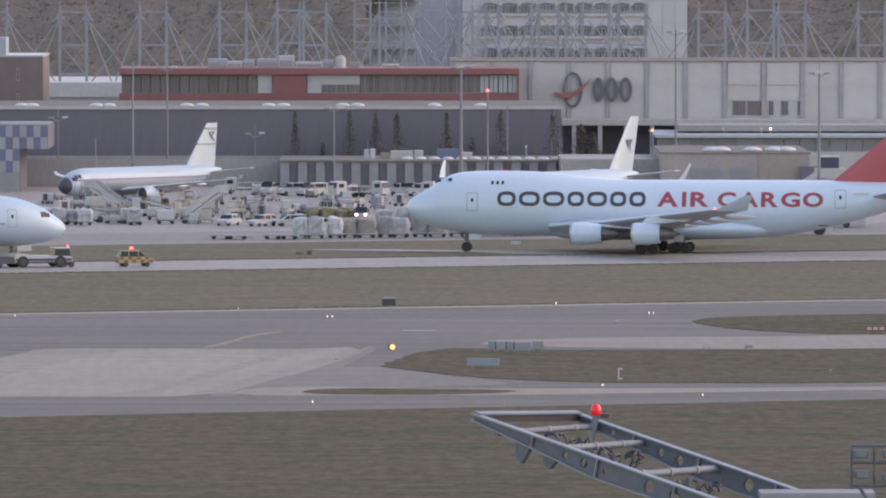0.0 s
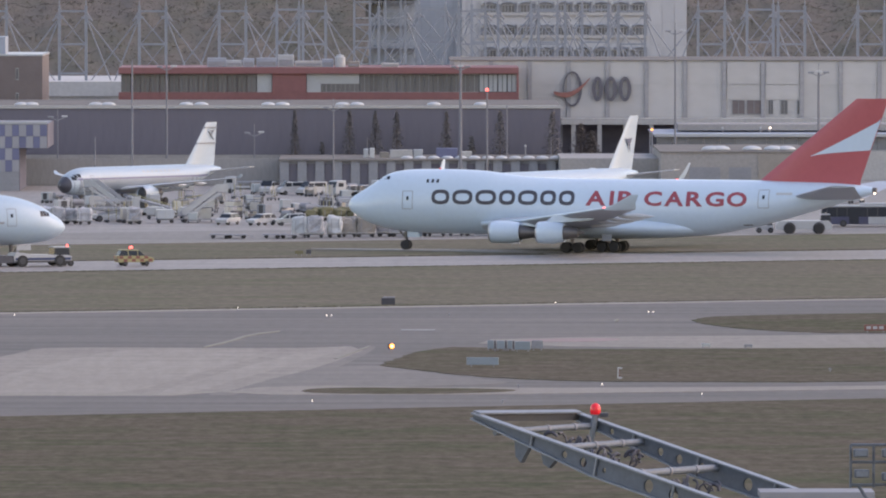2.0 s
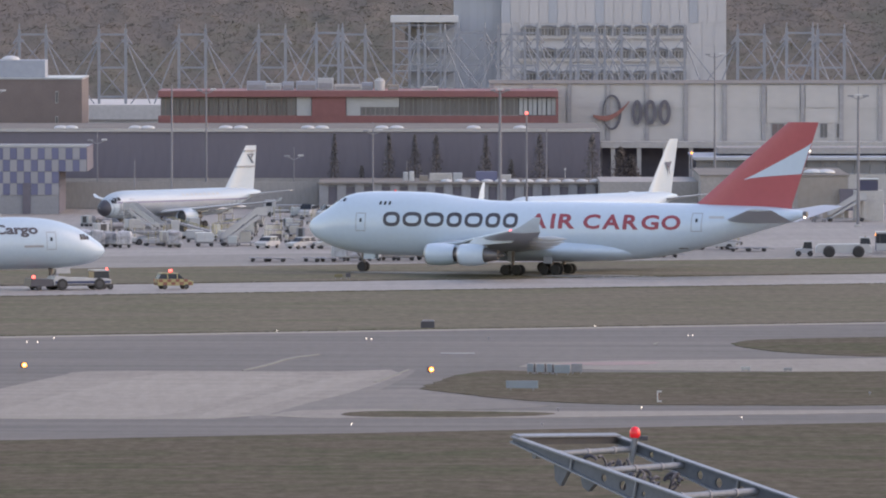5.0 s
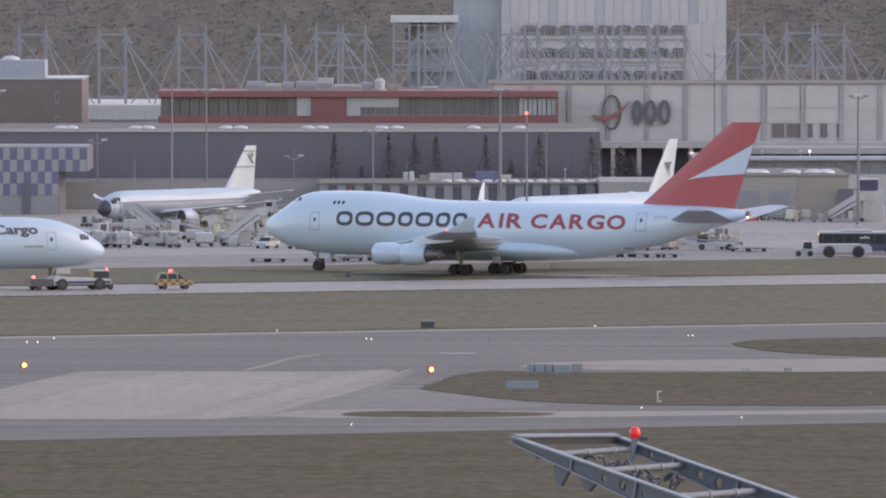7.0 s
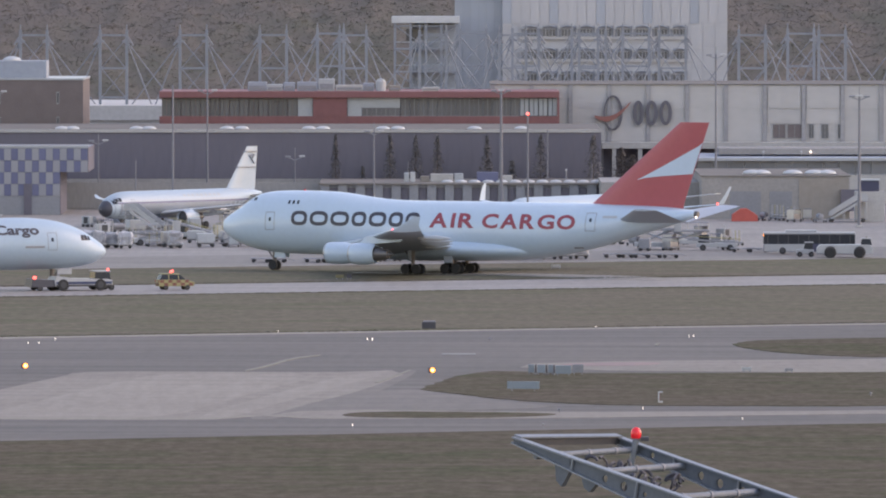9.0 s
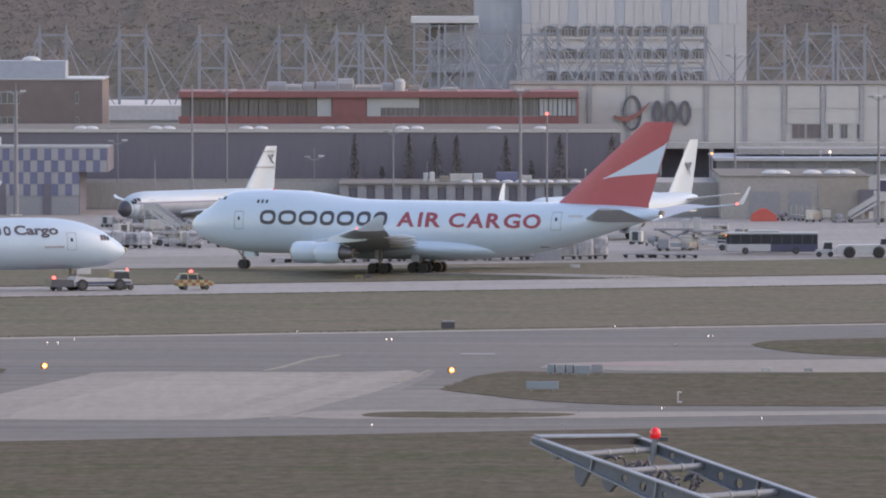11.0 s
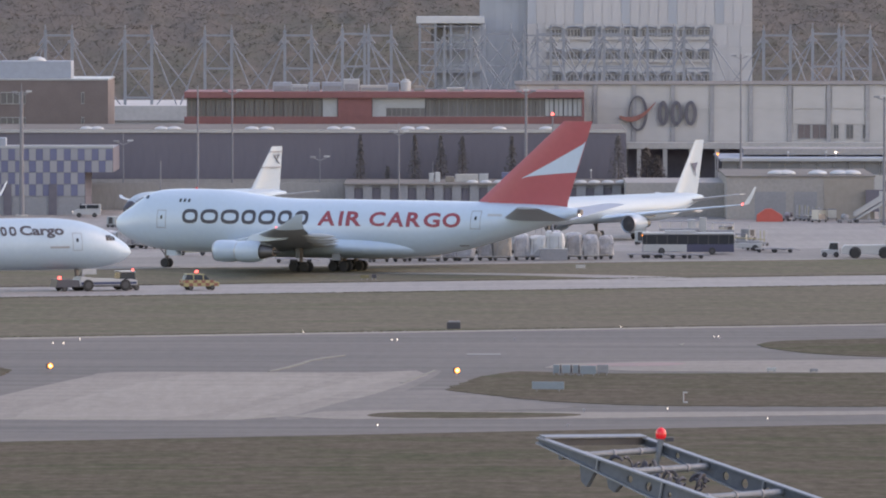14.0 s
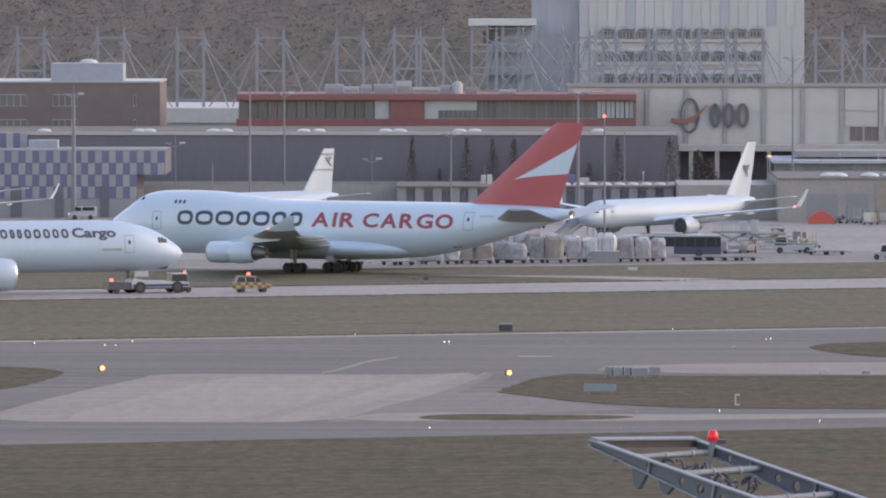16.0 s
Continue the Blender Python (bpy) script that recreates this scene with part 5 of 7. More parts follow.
def estate_car(name, m, label, paint, chequer=False, beacon=None, group="", tall=1.0):
    t = base(name, m, label, "car", group)
    Q = lambda pts: [(x, z * tall) for x, z in pts]
    L, h = 4.5, 1.55
    body = part("body", side_profile(Q([(-2.2, 0.35), (2.2, 0.35), (2.25, 0.75), (1.2, 0.98), (-2.2, 1.0), (-2.25, 0.7)]), 0.88), paint, t)
    cab = part("cabin", side_profile(Q([(-2.1, 0.98), (1.15, 0.96), (0.45, 1.5), (-1.75, 1.55)]), 0.82, 0.12), GLASS_DARK, t, "dark glazed cabin")
    part("roof", side_profile(Q([(-1.85, 1.5), (0.5, 1.46), (0.4, 1.56), (-1.75, 1.6)]), 0.72), paint, cab)
    for a in (-0.95, 0.25):
        part("pillar", side_profile(Q([(a - 0.06, 0.97), (a + 0.06, 0.97), (a + 0.03, 1.5), (a - 0.09, 1.5)]), 0.83, 0.1), paint, cab)
    for x in (-1.35, 1.35):
        for y in (-0.78, 0.78):
            wheel_part(t, x, y, 0.32, 0.2)
    for y in (-0.65, 0.65):
        part("headlight", cube(2.16, 2.26, y - 0.16, y + 0.16, 0.68, 0.82, 0.03), DOME, body)
        part("tail_light", cube(-2.27, -2.2, y - 0.14, y + 0.14, 0.75 * tall, 0.95 * tall, 0.02), COVERRED, body)
    if chequer:
        for s in (-1, 1):
            for i in range(8):
                for j in range(2):
                    if (i + j) % 2:
                        part("chequer", cube(-2.1 + 0.52 * i, -1.6 + 0.52 * i, s * 0.885 - 0.012, s * 0.885 + 0.012, (0.42 + 0.28 * j) * tall, (0.69 + 0.28 * j) * tall), CHECKRED, body)
        for i in range(4):
            part("chequer", cube(-2.275, -2.245, -0.8 + 0.42 * i, -0.6 + 0.42 * i, 0.45 * tall, 0.68 * tall), CHECKRED, body)
    if beacon:
        beacon_bar(cab, -0.4, 1.6 * tall, 1.2)
        for y in (-0.45, 0.45):
            part("beacon", turned(bmesh.new(), [(0, 0.15), (0.2, 0.15), (0.28, 0.04)], (-0.4 + 0.5 * y, y, 1.6 * tall + 0.1), "z", 10), beacon, cab, "lit red beacon")
    return t


def van(name, m, label, paint, L=5.2, h=2.2, group=""):
    t = base(name, m, label, "van", group)
    b = part("body", side_profile([(-L / 2, 0.4), (L / 2, 0.4), (L / 2 + 0.05, 0.95), (L / 2 - 0.7, 1.25), (L / 2 - 1.35, h), (-L / 2, h)], 0.95, 0.1), paint, t)
    for s in (-1, 1):
        part("side_window", cube(L / 2 - 1.9, L / 2 - 1.0, s * 0.93 - 0.03, s * 0.93 + 0.03, 1.3, 1.85, 0.02), GLASS_DARK, b)
        part("side_window", cube(-L / 2 + 0.3, L / 2 - 2.1, s * 0.92 - 0.03, s * 0.92 + 0.03, 1.35, 1.9, 0.02), GLASS_DARK, b)
        for x in (-L / 2 + 0.9, L / 2 - 0.9):
            wheel_part(t, x, s * 0.82, 0.36)
    part("windscreen", side_profile([(L / 2 - 0.72, 1.3), (L / 2 - 0.64, 1.28), (L / 2 - 1.22, 2.1), (L / 2 - 1.3, 2.1)], 0.84, 0.08), GLASS_DARK, b)
    return t


def truck(name, m, label, paint, box_m, L=7.0, group=""):
    t = base(name, m, label, "truck", group)
    cab = part("cab", side_profile([(L / 2 - 1.9, 0.6), (L / 2, 0.6), (L / 2, 1.5), (L / 2 - 0.3, 2.5), (L / 2 - 1.9, 2.55)], 1.15, 0.08), paint, t)
    part("windscreen", side_profile([(L / 2 - 0.02, 1.55), (L / 2 + 0.04, 1.52), (L / 2 - 0.22, 2.35), (L / 2 - 0.28, 2.35)], 1.0), GLASS_DARK, cab)
    for s in (-1, 1):
        part("side_window", cube(L / 2 - 1.4, L / 2 - 0.5, s * 1.12 - 0.03, s * 1.12 + 0.03, 1.6, 2.2, 0.02), GLASS_DARK, cab)
        for x in (-L / 2 + 1.2, L / 2 - 1.1):
            wheel_part(t, x, s * 1.0, 0.48)
    part("chassis", cube(-L / 2, L / 2 - 1.9, -0.5, 0.5, 0.55, 0.8), FINCOL, t)
    part("deck", cube(-L / 2, L / 2 - 2.0, -1.15, 1.15, 0.8, 1.0, 0.03), box_m, t, "pale flat deck")
    for s in (-1, 1):
        part("deck_rail", bar((-L / 2 + 0.1, s * 1.1, 1.75), (L / 2 - 2.1, s * 1.1, 1.75), 0.05), METAL, t)
        for x in (-L / 2 + 0.1, -L / 4, L / 2 - 2.1):
            part("deck_post", bar((x, s * 1.1, 1.0), (x, s * 1.1, 1.75), 0.05), METAL, t)
    part("crate", cube(-L / 2 + 0.4, -L / 2 + 2.0, -0.8, 0.8, 1.0, 1.7, 0.06), CARTON, t, "brown crate")
    return t


def dolly(m, group="empty dollies on the apron"):
    t = base("dolly", m, "empty low dark steel cargo dolly", "dolly", group)
    deck = part("deck", cube(-1.6, 1.6, -1.2, 1.2, 0.45, 0.55, 0.02), FINCOL, t)
    for k in range(7):
        part("roller", bar((-1.4 + 0.47 * k, -1.1, 0.58), (-1.4 + 0.47 * k, 1.1, 0.58), 0.05, seg=6), FINCOL, deck)
    for x in (-1.1, 1.1):
        for y in (-0.9, 0.9):
            wheel_part(t, x, y, 0.24, 0.16)
    part("tow_bar", bar((1.6, 0, 0.45), (2.5, 0, 0.3), 0.05), FINCOL, t)
    return t


def wrapped_load(m, seed, h, mat_, label, w=2.2, group="wrapped pallets on dollies"):
    """A pallet load under film, with its soft uneven top, on a low dolly."""
    t = base("wrapped_pallet", m, label, "cargo pallet", group)
    r = random.Random(seed)
    bm = bmesh.new()
    rings = []
    n = 28
    for j, u in enumerate((0, 0.04, 0.3, 0.6, 0.86, 0.97, 1.0)):
        s = 1.0 if u < 0.7 else (0.96 if u < 0.9 else (0.82 if u < 0.99 else 0.45))
        ring = []
        for k in range(n):
            a = 2 * math.pi * k / n
            c, q = math.cos(a), math.sin(a)
            e = 0.32
            x = (abs(c) ** e) * (1 if c > 0 else -1) * w / 2 * s
            y = (abs(q) ** e) * (1 if q > 0 else -1) * 1.1 * s
            d = 0.17 * noise.noise((x * 1.3 + seed, y * 1.3, u * 4 + seed))
            ring.append((x * (1 + d), y * (1 + d), 0.62 + (h - 0.62) * u + (0.25 * noise.noise((x, y, seed * 3.1)) if u > 0.8 else 0)))
        rings.append(ring)
    loft(bm, rings)
    for v in bm.verts:
        v.co += Vector((r.uniform(-1, 1), r.uniform(-1, 1), r.uniform(-1, 1))) * 0.07
    part("load", bm, mat_, t)
    part("base_sheet", cube(-w / 2 - 0.1, w / 2 + 0.1, -1.15, 1.15, 0.5, 0.62, 0.02), METAL, t)
    part("frame", cube(-w / 2, w / 2, -0.8, 0.8, 0.35, 0.5), FINCOL, t)
    for x in (-w / 2 + 0.35, w / 2 - 0.35):
        for y in (-0.85, 0.85):
            wheel_part(t, x, y, 0.22, 0.16)
    for x in (-w / 4, w / 4):
        part("strap", cube(x - 0.03, x + 0.03, -1.13, -1.1, 0.65, h * 0.85), FINCOL, t)
    return t


def container(m, paint, label, h=2.2, group="air cargo containers on dollies"):
    t = base("cargo_container", m, label, "container", group)
    b = part("shell", side_profile([(-1.0, 0.6), (1.0, 0.6), (1.25, 1.0), (1.25, 0.6 + h - 0.4), (1.0, 0.6 + h - 0.2), (-1.25, 0.6 + h - 0.2), (-1.25, 0.75)], 1.1), paint, t)
    for x in (-1.2, -0.05, 1.1):
        part("rib", cube(x, x + 0.08, -1.13, -1.09, 0.7, 0.6 + h - 0.3), METAL, b)
    part("frame", cube(-1.2, 1.2, -0.8, 0.8, 0.4, 0.58), FINCOL, t)
    for x in (-0.9, 0.9):
        for y in (-0.8, 0.8):
            wheel_part(t, x, y, 0.24, 0.16)
    return t


def boarding_stairs(m, rise, run, label, group="mobile stairs"):
    """Wheeled stairs that climb along +x."""
    t = base("mobile_stairs", m, label, "stairs", group)
    n = 14
    for y in (-0.8, 0.8):
        bm = bmesh.new()
        loft(bm, [[(0, y - 0.05, 0.5), (0, y + 0.05, 0.5), (0.35, y + 0.05, 0.5), (0.35, y - 0.05, 0.5)], [(run, y - 0.05, rise), (run, y + 0.05, rise), (run + 0.35, y + 0.05, rise - 0.25), (run + 0.35, y - 0.05, rise - 0.25)]])
        part("stringer", bm, VANWHITE, t)
        bm = bmesh.new()
        loft(bm, [[(0, y - 0.03, 0.9), (0, y + 0.03, 0.9), (0, y + 0.03, 1.6), (0, y - 0.03, 1.6)], [(run, y - 0.03, rise + 0.3), (run, y + 0.03, rise + 0.3), (run, y + 0.03, rise + 1.05), (run, y - 0.03, rise + 1.05)]])
        part("side_panel", bm, VANWHITE, t, "pale stair side panel")
    for k in range(n):
        u = (k + 0.5) / n
        part("tread", cube(run * u, run * u + 0.3, -0.76, 0.76, 0.5 + (rise - 0.5) * u, 0.55 + (rise - 0.5) * u), FINCOL, t)
    part("landing", cube(run, run + 1.3, -0.85, 0.85, rise - 0.12, rise, 0.02), FINCOL, t)
    for y in (-0.82, 0.82):
        part("landing_rail", cube(run, run + 1.3, y - 0.03, y + 0.03, rise, rise + 1.05), VANWHITE, t)
        part("post", bar((run + 1.1, y, 0.4), (run + 1.1, y, rise - 0.1), 0.07), VANWHITE, t)
        part("post", bar((run * 0.5, y, 0.4), (run * 0.5, y, rise * 0.5), 0.06), VANWHITE, t)
    part("chassis", cube(-0.4, run + 1.2, -0.7, 0.7, 0.35, 0.5, 0.03), FINCOL, t)
    for x in (0.3, run + 0.6):
        for y in (-0.7, 0.7):
            wheel_part(t, x, y, 0.3, 0.2)
    return t


def belt_loader(m, label="white belt loader with a raised belt", lift=1.6, group="belt loaders by the jet"):
    t = base("belt_loader", m, label, "loader", group)
    b = part("chassis", cube(-3.2, 2.4, -0.9, 0.9, 0.45, 1.05, 0.08), VANWHITE, t)
    part("cab", side_profile([(0.6, 1.05), (2.2, 1.05), (2.0, 2.1), (0.7, 2.15)], 0.5, 0.05), GLASS_DARK, b, "dark glazed cab")
    bm = bmesh.new()
    loft(bm, [[(-3.8, -0.5, 0.9), (-3.8, 0.5, 0.9), (-3.8, 0.5, 1.15), (-3.8, -0.5, 1.15)], [(3.6, -0.5, 0.9 + lift), (3.6, 0.5, 0.9 + lift), (3.6, 0.5, 1.15 + lift), (3.6, -0.5, 1.15 + lift)]])
    belt = part("belt", bm, FINCOL, t, "dark sloping belt")
    for y in (-0.52, 0.52):
        part("belt_rail", bar((-3.6, y, 1.5), (3.4, y, 1.5 + lift), 0.04), YELLOW, belt)
    for x in (-2.2, 1.5):
        for y in (-0.85, 0.85):
            wheel_part(t, x, y, 0.42)
    return t


def cargo_lift(m, h, label, group="cargo lifts by the jet"):
    """A scissor platform."""
    t = base("cargo_lift", m, label, "loader", group)
    part("chassis", cube(-3.0, 3.0, -1.2, 1.2, 0.4, 0.95, 0.06), VANWHITE, t)
    part("platform", cube(-3.0, 2.4, -1.3, 1.3, h, h + 0.3, 0.04), FINCOL, t)
    for y in (-0.9, 0.9):
        part("scissor_arm", bar((-2.2, y, 0.95), (2.0, y, h), 0.12), METAL, t)
        part("scissor_arm", bar((2.0, y, 0.95), (-2.2, y, h), 0.12), METAL, t)
        for x in (-2.9, -1.5, 0, 1.4, 2.3):
            part("rail_post", bar((x, y * 1.4, h + 0.3), (x, y * 1.4, h + 1.3), 0.04), METAL, t)
        part("rail", bar((-2.9, y * 1.4, h + 1.3), (2.3, y * 1.4, h + 1.3), 0.04), METAL, t)
    part("cab", cube(2.4, 3.4, -1.2, -0.2, h - 0.1, h + 1.8, 0.06), VANWHITE, t)
    for x in (-2.2, 2.2):
        for y in (-1.1, 1.1):
            wheel_part(t, x, y, 0.45)
    return t


def push_tug(m, label, group="", L=7.4):
    """A big low tow tractor with a cab at its front."""
    t = base("tow_tractor", m, label, "tow tractor", group)
    b = part("body", side_profile([(-L / 2, 0.55), (L / 2, 0.55), (L / 2, 1.25), (L / 2 - 0.4, 1.7), (-L / 2 + 0.5, 1.75), (-L / 2, 1.3)], 1.4, 0.05), VANWHITE, t)
    for x in (-L / 2 + 1.75, L / 2 - 1.75):
        for s in (-1, 1):
            part("wheel_arch", turned(bmesh.new(), [(-0.06, 0.8), (0.06, 0.8)], (x, s * 1.4, 0.74), "y", 20), SHADOWGAP, b)
            part("wheel", turned(bmesh.new(), [(-0.25, 0.3), (-0.25, 0.6), (-0.15, 0.7), (0.15, 0.7), (0.25, 0.6), (0.25, 0.3)], (x, s * 1.36, 0.7), "y", 18), RUBBER, t)
    cab = part("cab", side_profile([(-L / 2 + 0.1, 1.7), (-L / 2 + 1.5, 1.72), (-L / 2 + 1.4, 2.5), (-L / 2 + 0.3, 2.5)], 0.85, 0.08), GLASS_DARK, t, "glazed driver cab")
    part("cab_roof", cube(-L / 2 + 0.2, -L / 2 + 1.5, -0.85, 0.85, 2.48, 2.6, 0.04), VANWHITE, cab)
    part("beacon", turned(bmesh.new(), [(0, 0.12), (0.18, 0.12), (0.25, 0.03)], (-L / 2 + 0.8, 0, 2.6), "z", 8), CARTON, cab)
    return t


def bus(name, m, label, lower, front_m):
    """A low-floor apron bus; local x forward."""
    t = base(name, m, label, "bus")
    L, hw, h = 12.3, 1.27, 3.0
    b = part("body", cube(-L / 2, L / 2, -hw, hw, 0.32, 1.35, 0.08), lower, t)
    part("front_side", cube(0.2, L / 2 - 0.05, -hw - 0.015, hw + 0.015, 0.36, 1.34, 0.02), front_m, b, "pale front half of the side")
    g = part("window_band", cube(-L / 2 + 0.02, L / 2 - 0.02, -hw + 0.02, hw - 0.02, 1.35, 2.65, 0.05), GLASS_DARK, t, "dark window band")
    for k in range(9):
        x = -L / 2 + 0.7 + k * 1.38
        for s in (-1, 1):
            part("pillar", cube(x - 0.06, x + 0.06, s * (hw - 0.02) - 0.02, s * (hw - 0.02) + 0.02, 1.36, 2.64), SHADOWGAP, g)
    r = part("roof", cube(-L / 2, L / 2, -hw, hw, 2.65, 2.92, 0.1), VANWHITE, t, "white roof")
    part("roof_unit", cube(-1.0, 3.2, -0.8, 0.8, 2.92, 3.2, 0.1), VANWHITE, r)
    part("door", cube(-2.4, -1.1, -hw - 0.03, -hw + 0.01, 0.4, 2.6, 0.02), GLASS_DARK, b)
    part("destination_panel", cube(L / 2 - 0.05, L / 2 + 0.02, -0.8, 0.8, 2.4, 2.62), BEACON_AMBER, g, "lit amber display")
    for x in (-3.2, 3.6):
        for s in (-1, 1):
            wheel_part(t, x, s * (hw - 0.12), 0.48)
    return t


def light_mast(m, h, r, label, heads=0, beacon=False, group="light masts"):
    t = base("light_mast", m, label, "light mast", group)
    part("pole", bar((0, 0, 0), (0, 0, h), r, r * 0.6, 10), MASTDARK, t)
    part("foot", cube(-r * 2, r * 2, -r * 2, r * 2, 0, 0.3, 0.03), CONCRETE, t)
    if heads:
        arm = part("arm", bar((-1.1, 0, h - 0.3), (0, 0, h - 0.75), 0.07), FINCOL, t)
        part("arm", bar((1.1, 0, h - 0.3), (0, 0, h - 0.75), 0.07), FINCOL, t)
        part("rod", bar((0, 0, h - 0.1), (0, 0, h + 1.2), 0.05), FINCOL, t)
        for k in range(heads):
            x = -1.1 + 2.2 * k / max(1, heads - 1)
            part("lamp_head", cube(x - 0.45, x + 0.45, -0.35, 0.35, h - 0.32 + 0.1 * (k % 2), h - 0.05 + 0.1 * (k % 2), 0.06), DOME if k % 2 else FINCOL, arm, "lamp head")
    if beacon:
        part("beacon", turned(bmesh.new(), [(0, 0.2), (0.25, 0.2), (0.35, 0.04)], (0, -0.1, h), "z", 10), BEACON_RED, t, "lit red obstruction light")
    return t


# ---- apron: what stands round the parked jets ----
def at(x, y, turn=0.0):
    return pose(x, y, 0.035, 0, 0, turn)


boarding_stairs(at(-40.54, 1401.1, 140), 3.3, 5.2, "white mobile stairs at the jet's front door")
boarding_stairs(at(-30.49, 1344.0, 12), 4.2, 5.0, "white mobile stairs standing on the apron")
boarding_stairs(at(57.63, 1460.3, 6), 3.2, 4.4, "white mobile stairs by the service building")
boarding_stairs(at(4.89, 1364.2, 30), 3.4, 4.5, "white mobile stairs at the white jet")
belt_loader(at(-35.71, 1374.5, 150))
belt_loader(at(36.7, 1326.8, 178), "low white belt loader with a dark belt", 0.5)
belt_loader(at(-29.46, 1398.4, 20), "white belt loader under the wing", 1.2)
cargo_lift(at(28.98, 1331.7, 0), 2.6, "white scissor cargo lift with rails")
cargo_lift(at(33.52, 1344.0, 180), 2.0, "white scissor cargo lift with lowered deck")
cargo_lift(at(-39.97, 1349.0, 10), 1.6, "small white service lift near the jet")
for px, seed in ((172, 31), (196, 32), (220, 33), (308, 34), (150, 35)):
    y = 1336 + seed % 3
    wrapped_load(at((px - 784) * y / 17280.0, y, seed * 7 % 20 - 10), seed, 2.1 + 0.1 * (seed % 4), FOIL, "film-wrapped grey pallet load on a low dolly", 1.9, "wrapped pallets by the silver jet")
for k, (px, py) in enumerate(((345, 430), (362, 437), (300, 437), (405, 430), (238, 412))):
    d = 42 * 17280.0 / (py + 104)
    container(at((px - 784) * d / 17280.0, d, 5 * k), (VANWHITE, GREYPAINT, METAL)[k % 3], "small pale cargo container near the jet", 1.3 + 0.2 * (k % 3))

# long row of wrapped pallets on the apron's edge
rr = random.Random(21)
px = 600
k = 0
while px < 1035:
    py = 463 - (px - 600) * 0.012
    d = 42 * 17280.0 / (py + 104)
    w = rr.uniform(1.9, 2.5)
    h = rr.uniform(2.5, 2.9) if px < 800 else rr.uniform(3.0, 3.6)
    mm = (FOIL, FOIL, FOIL, DOME, FOIL, CARTON)[rr.randrange(6)] if k else PALEWIN
    wrapped_load(at((px - 784) * d / 17280.0, d + rr.uniform(-0.8, 0.8), rr.uniform(-6, 6)), k + 1, h, mm, "tall film-wrapped pallet load on a dolly" if h > 3 else "film-wrapped pallet load on a dolly", w)
    px += w * 13.5 + rr.uniform(-1, 4)
    k += 1
for j in range(9):
    px = 745 + 32 * j + rr.uniform(-8, 8)
    wrapped_load(at((px - 784) * 1315 / 17280.0, 1315 + rr.uniform(-2, 2), rr.uniform(-8, 8)), 60 + j, rr.uniform(2.4, 3.2), (FOIL, PALEWIN, CARTON)[j % 3], "film-wrapped pallet load in the second row", 2.2, "second row of wrapped pallets")
for j in range(8):
    px = 622 + 12 * j
    wrapped_load(at((px - 784) * 1352 / 17280.0, 1352 + 3 * (j % 2), 9 * j), 80 + j, 1.5 + 0.15 * (j % 3), YELLOW_NET, "pallet load under a dull yellow net", 1.7, "netted pallets")
first_dolly = dolly(at(-16.86, 1277.7, 3))
for px, py in ((576, 464.5), (462, 464), (486, 464.5), (1086, 456), (1108, 456), (1130, 456), (1160, 456.5), (1180, 456.5), (1312, 446), (1338, 446)):
    d = 42 * 17280.0 / (py + 104)
    copy_thing(first_dolly, at((px - 784) * d / 17280.0, d, (px * 7) % 9 - 4))

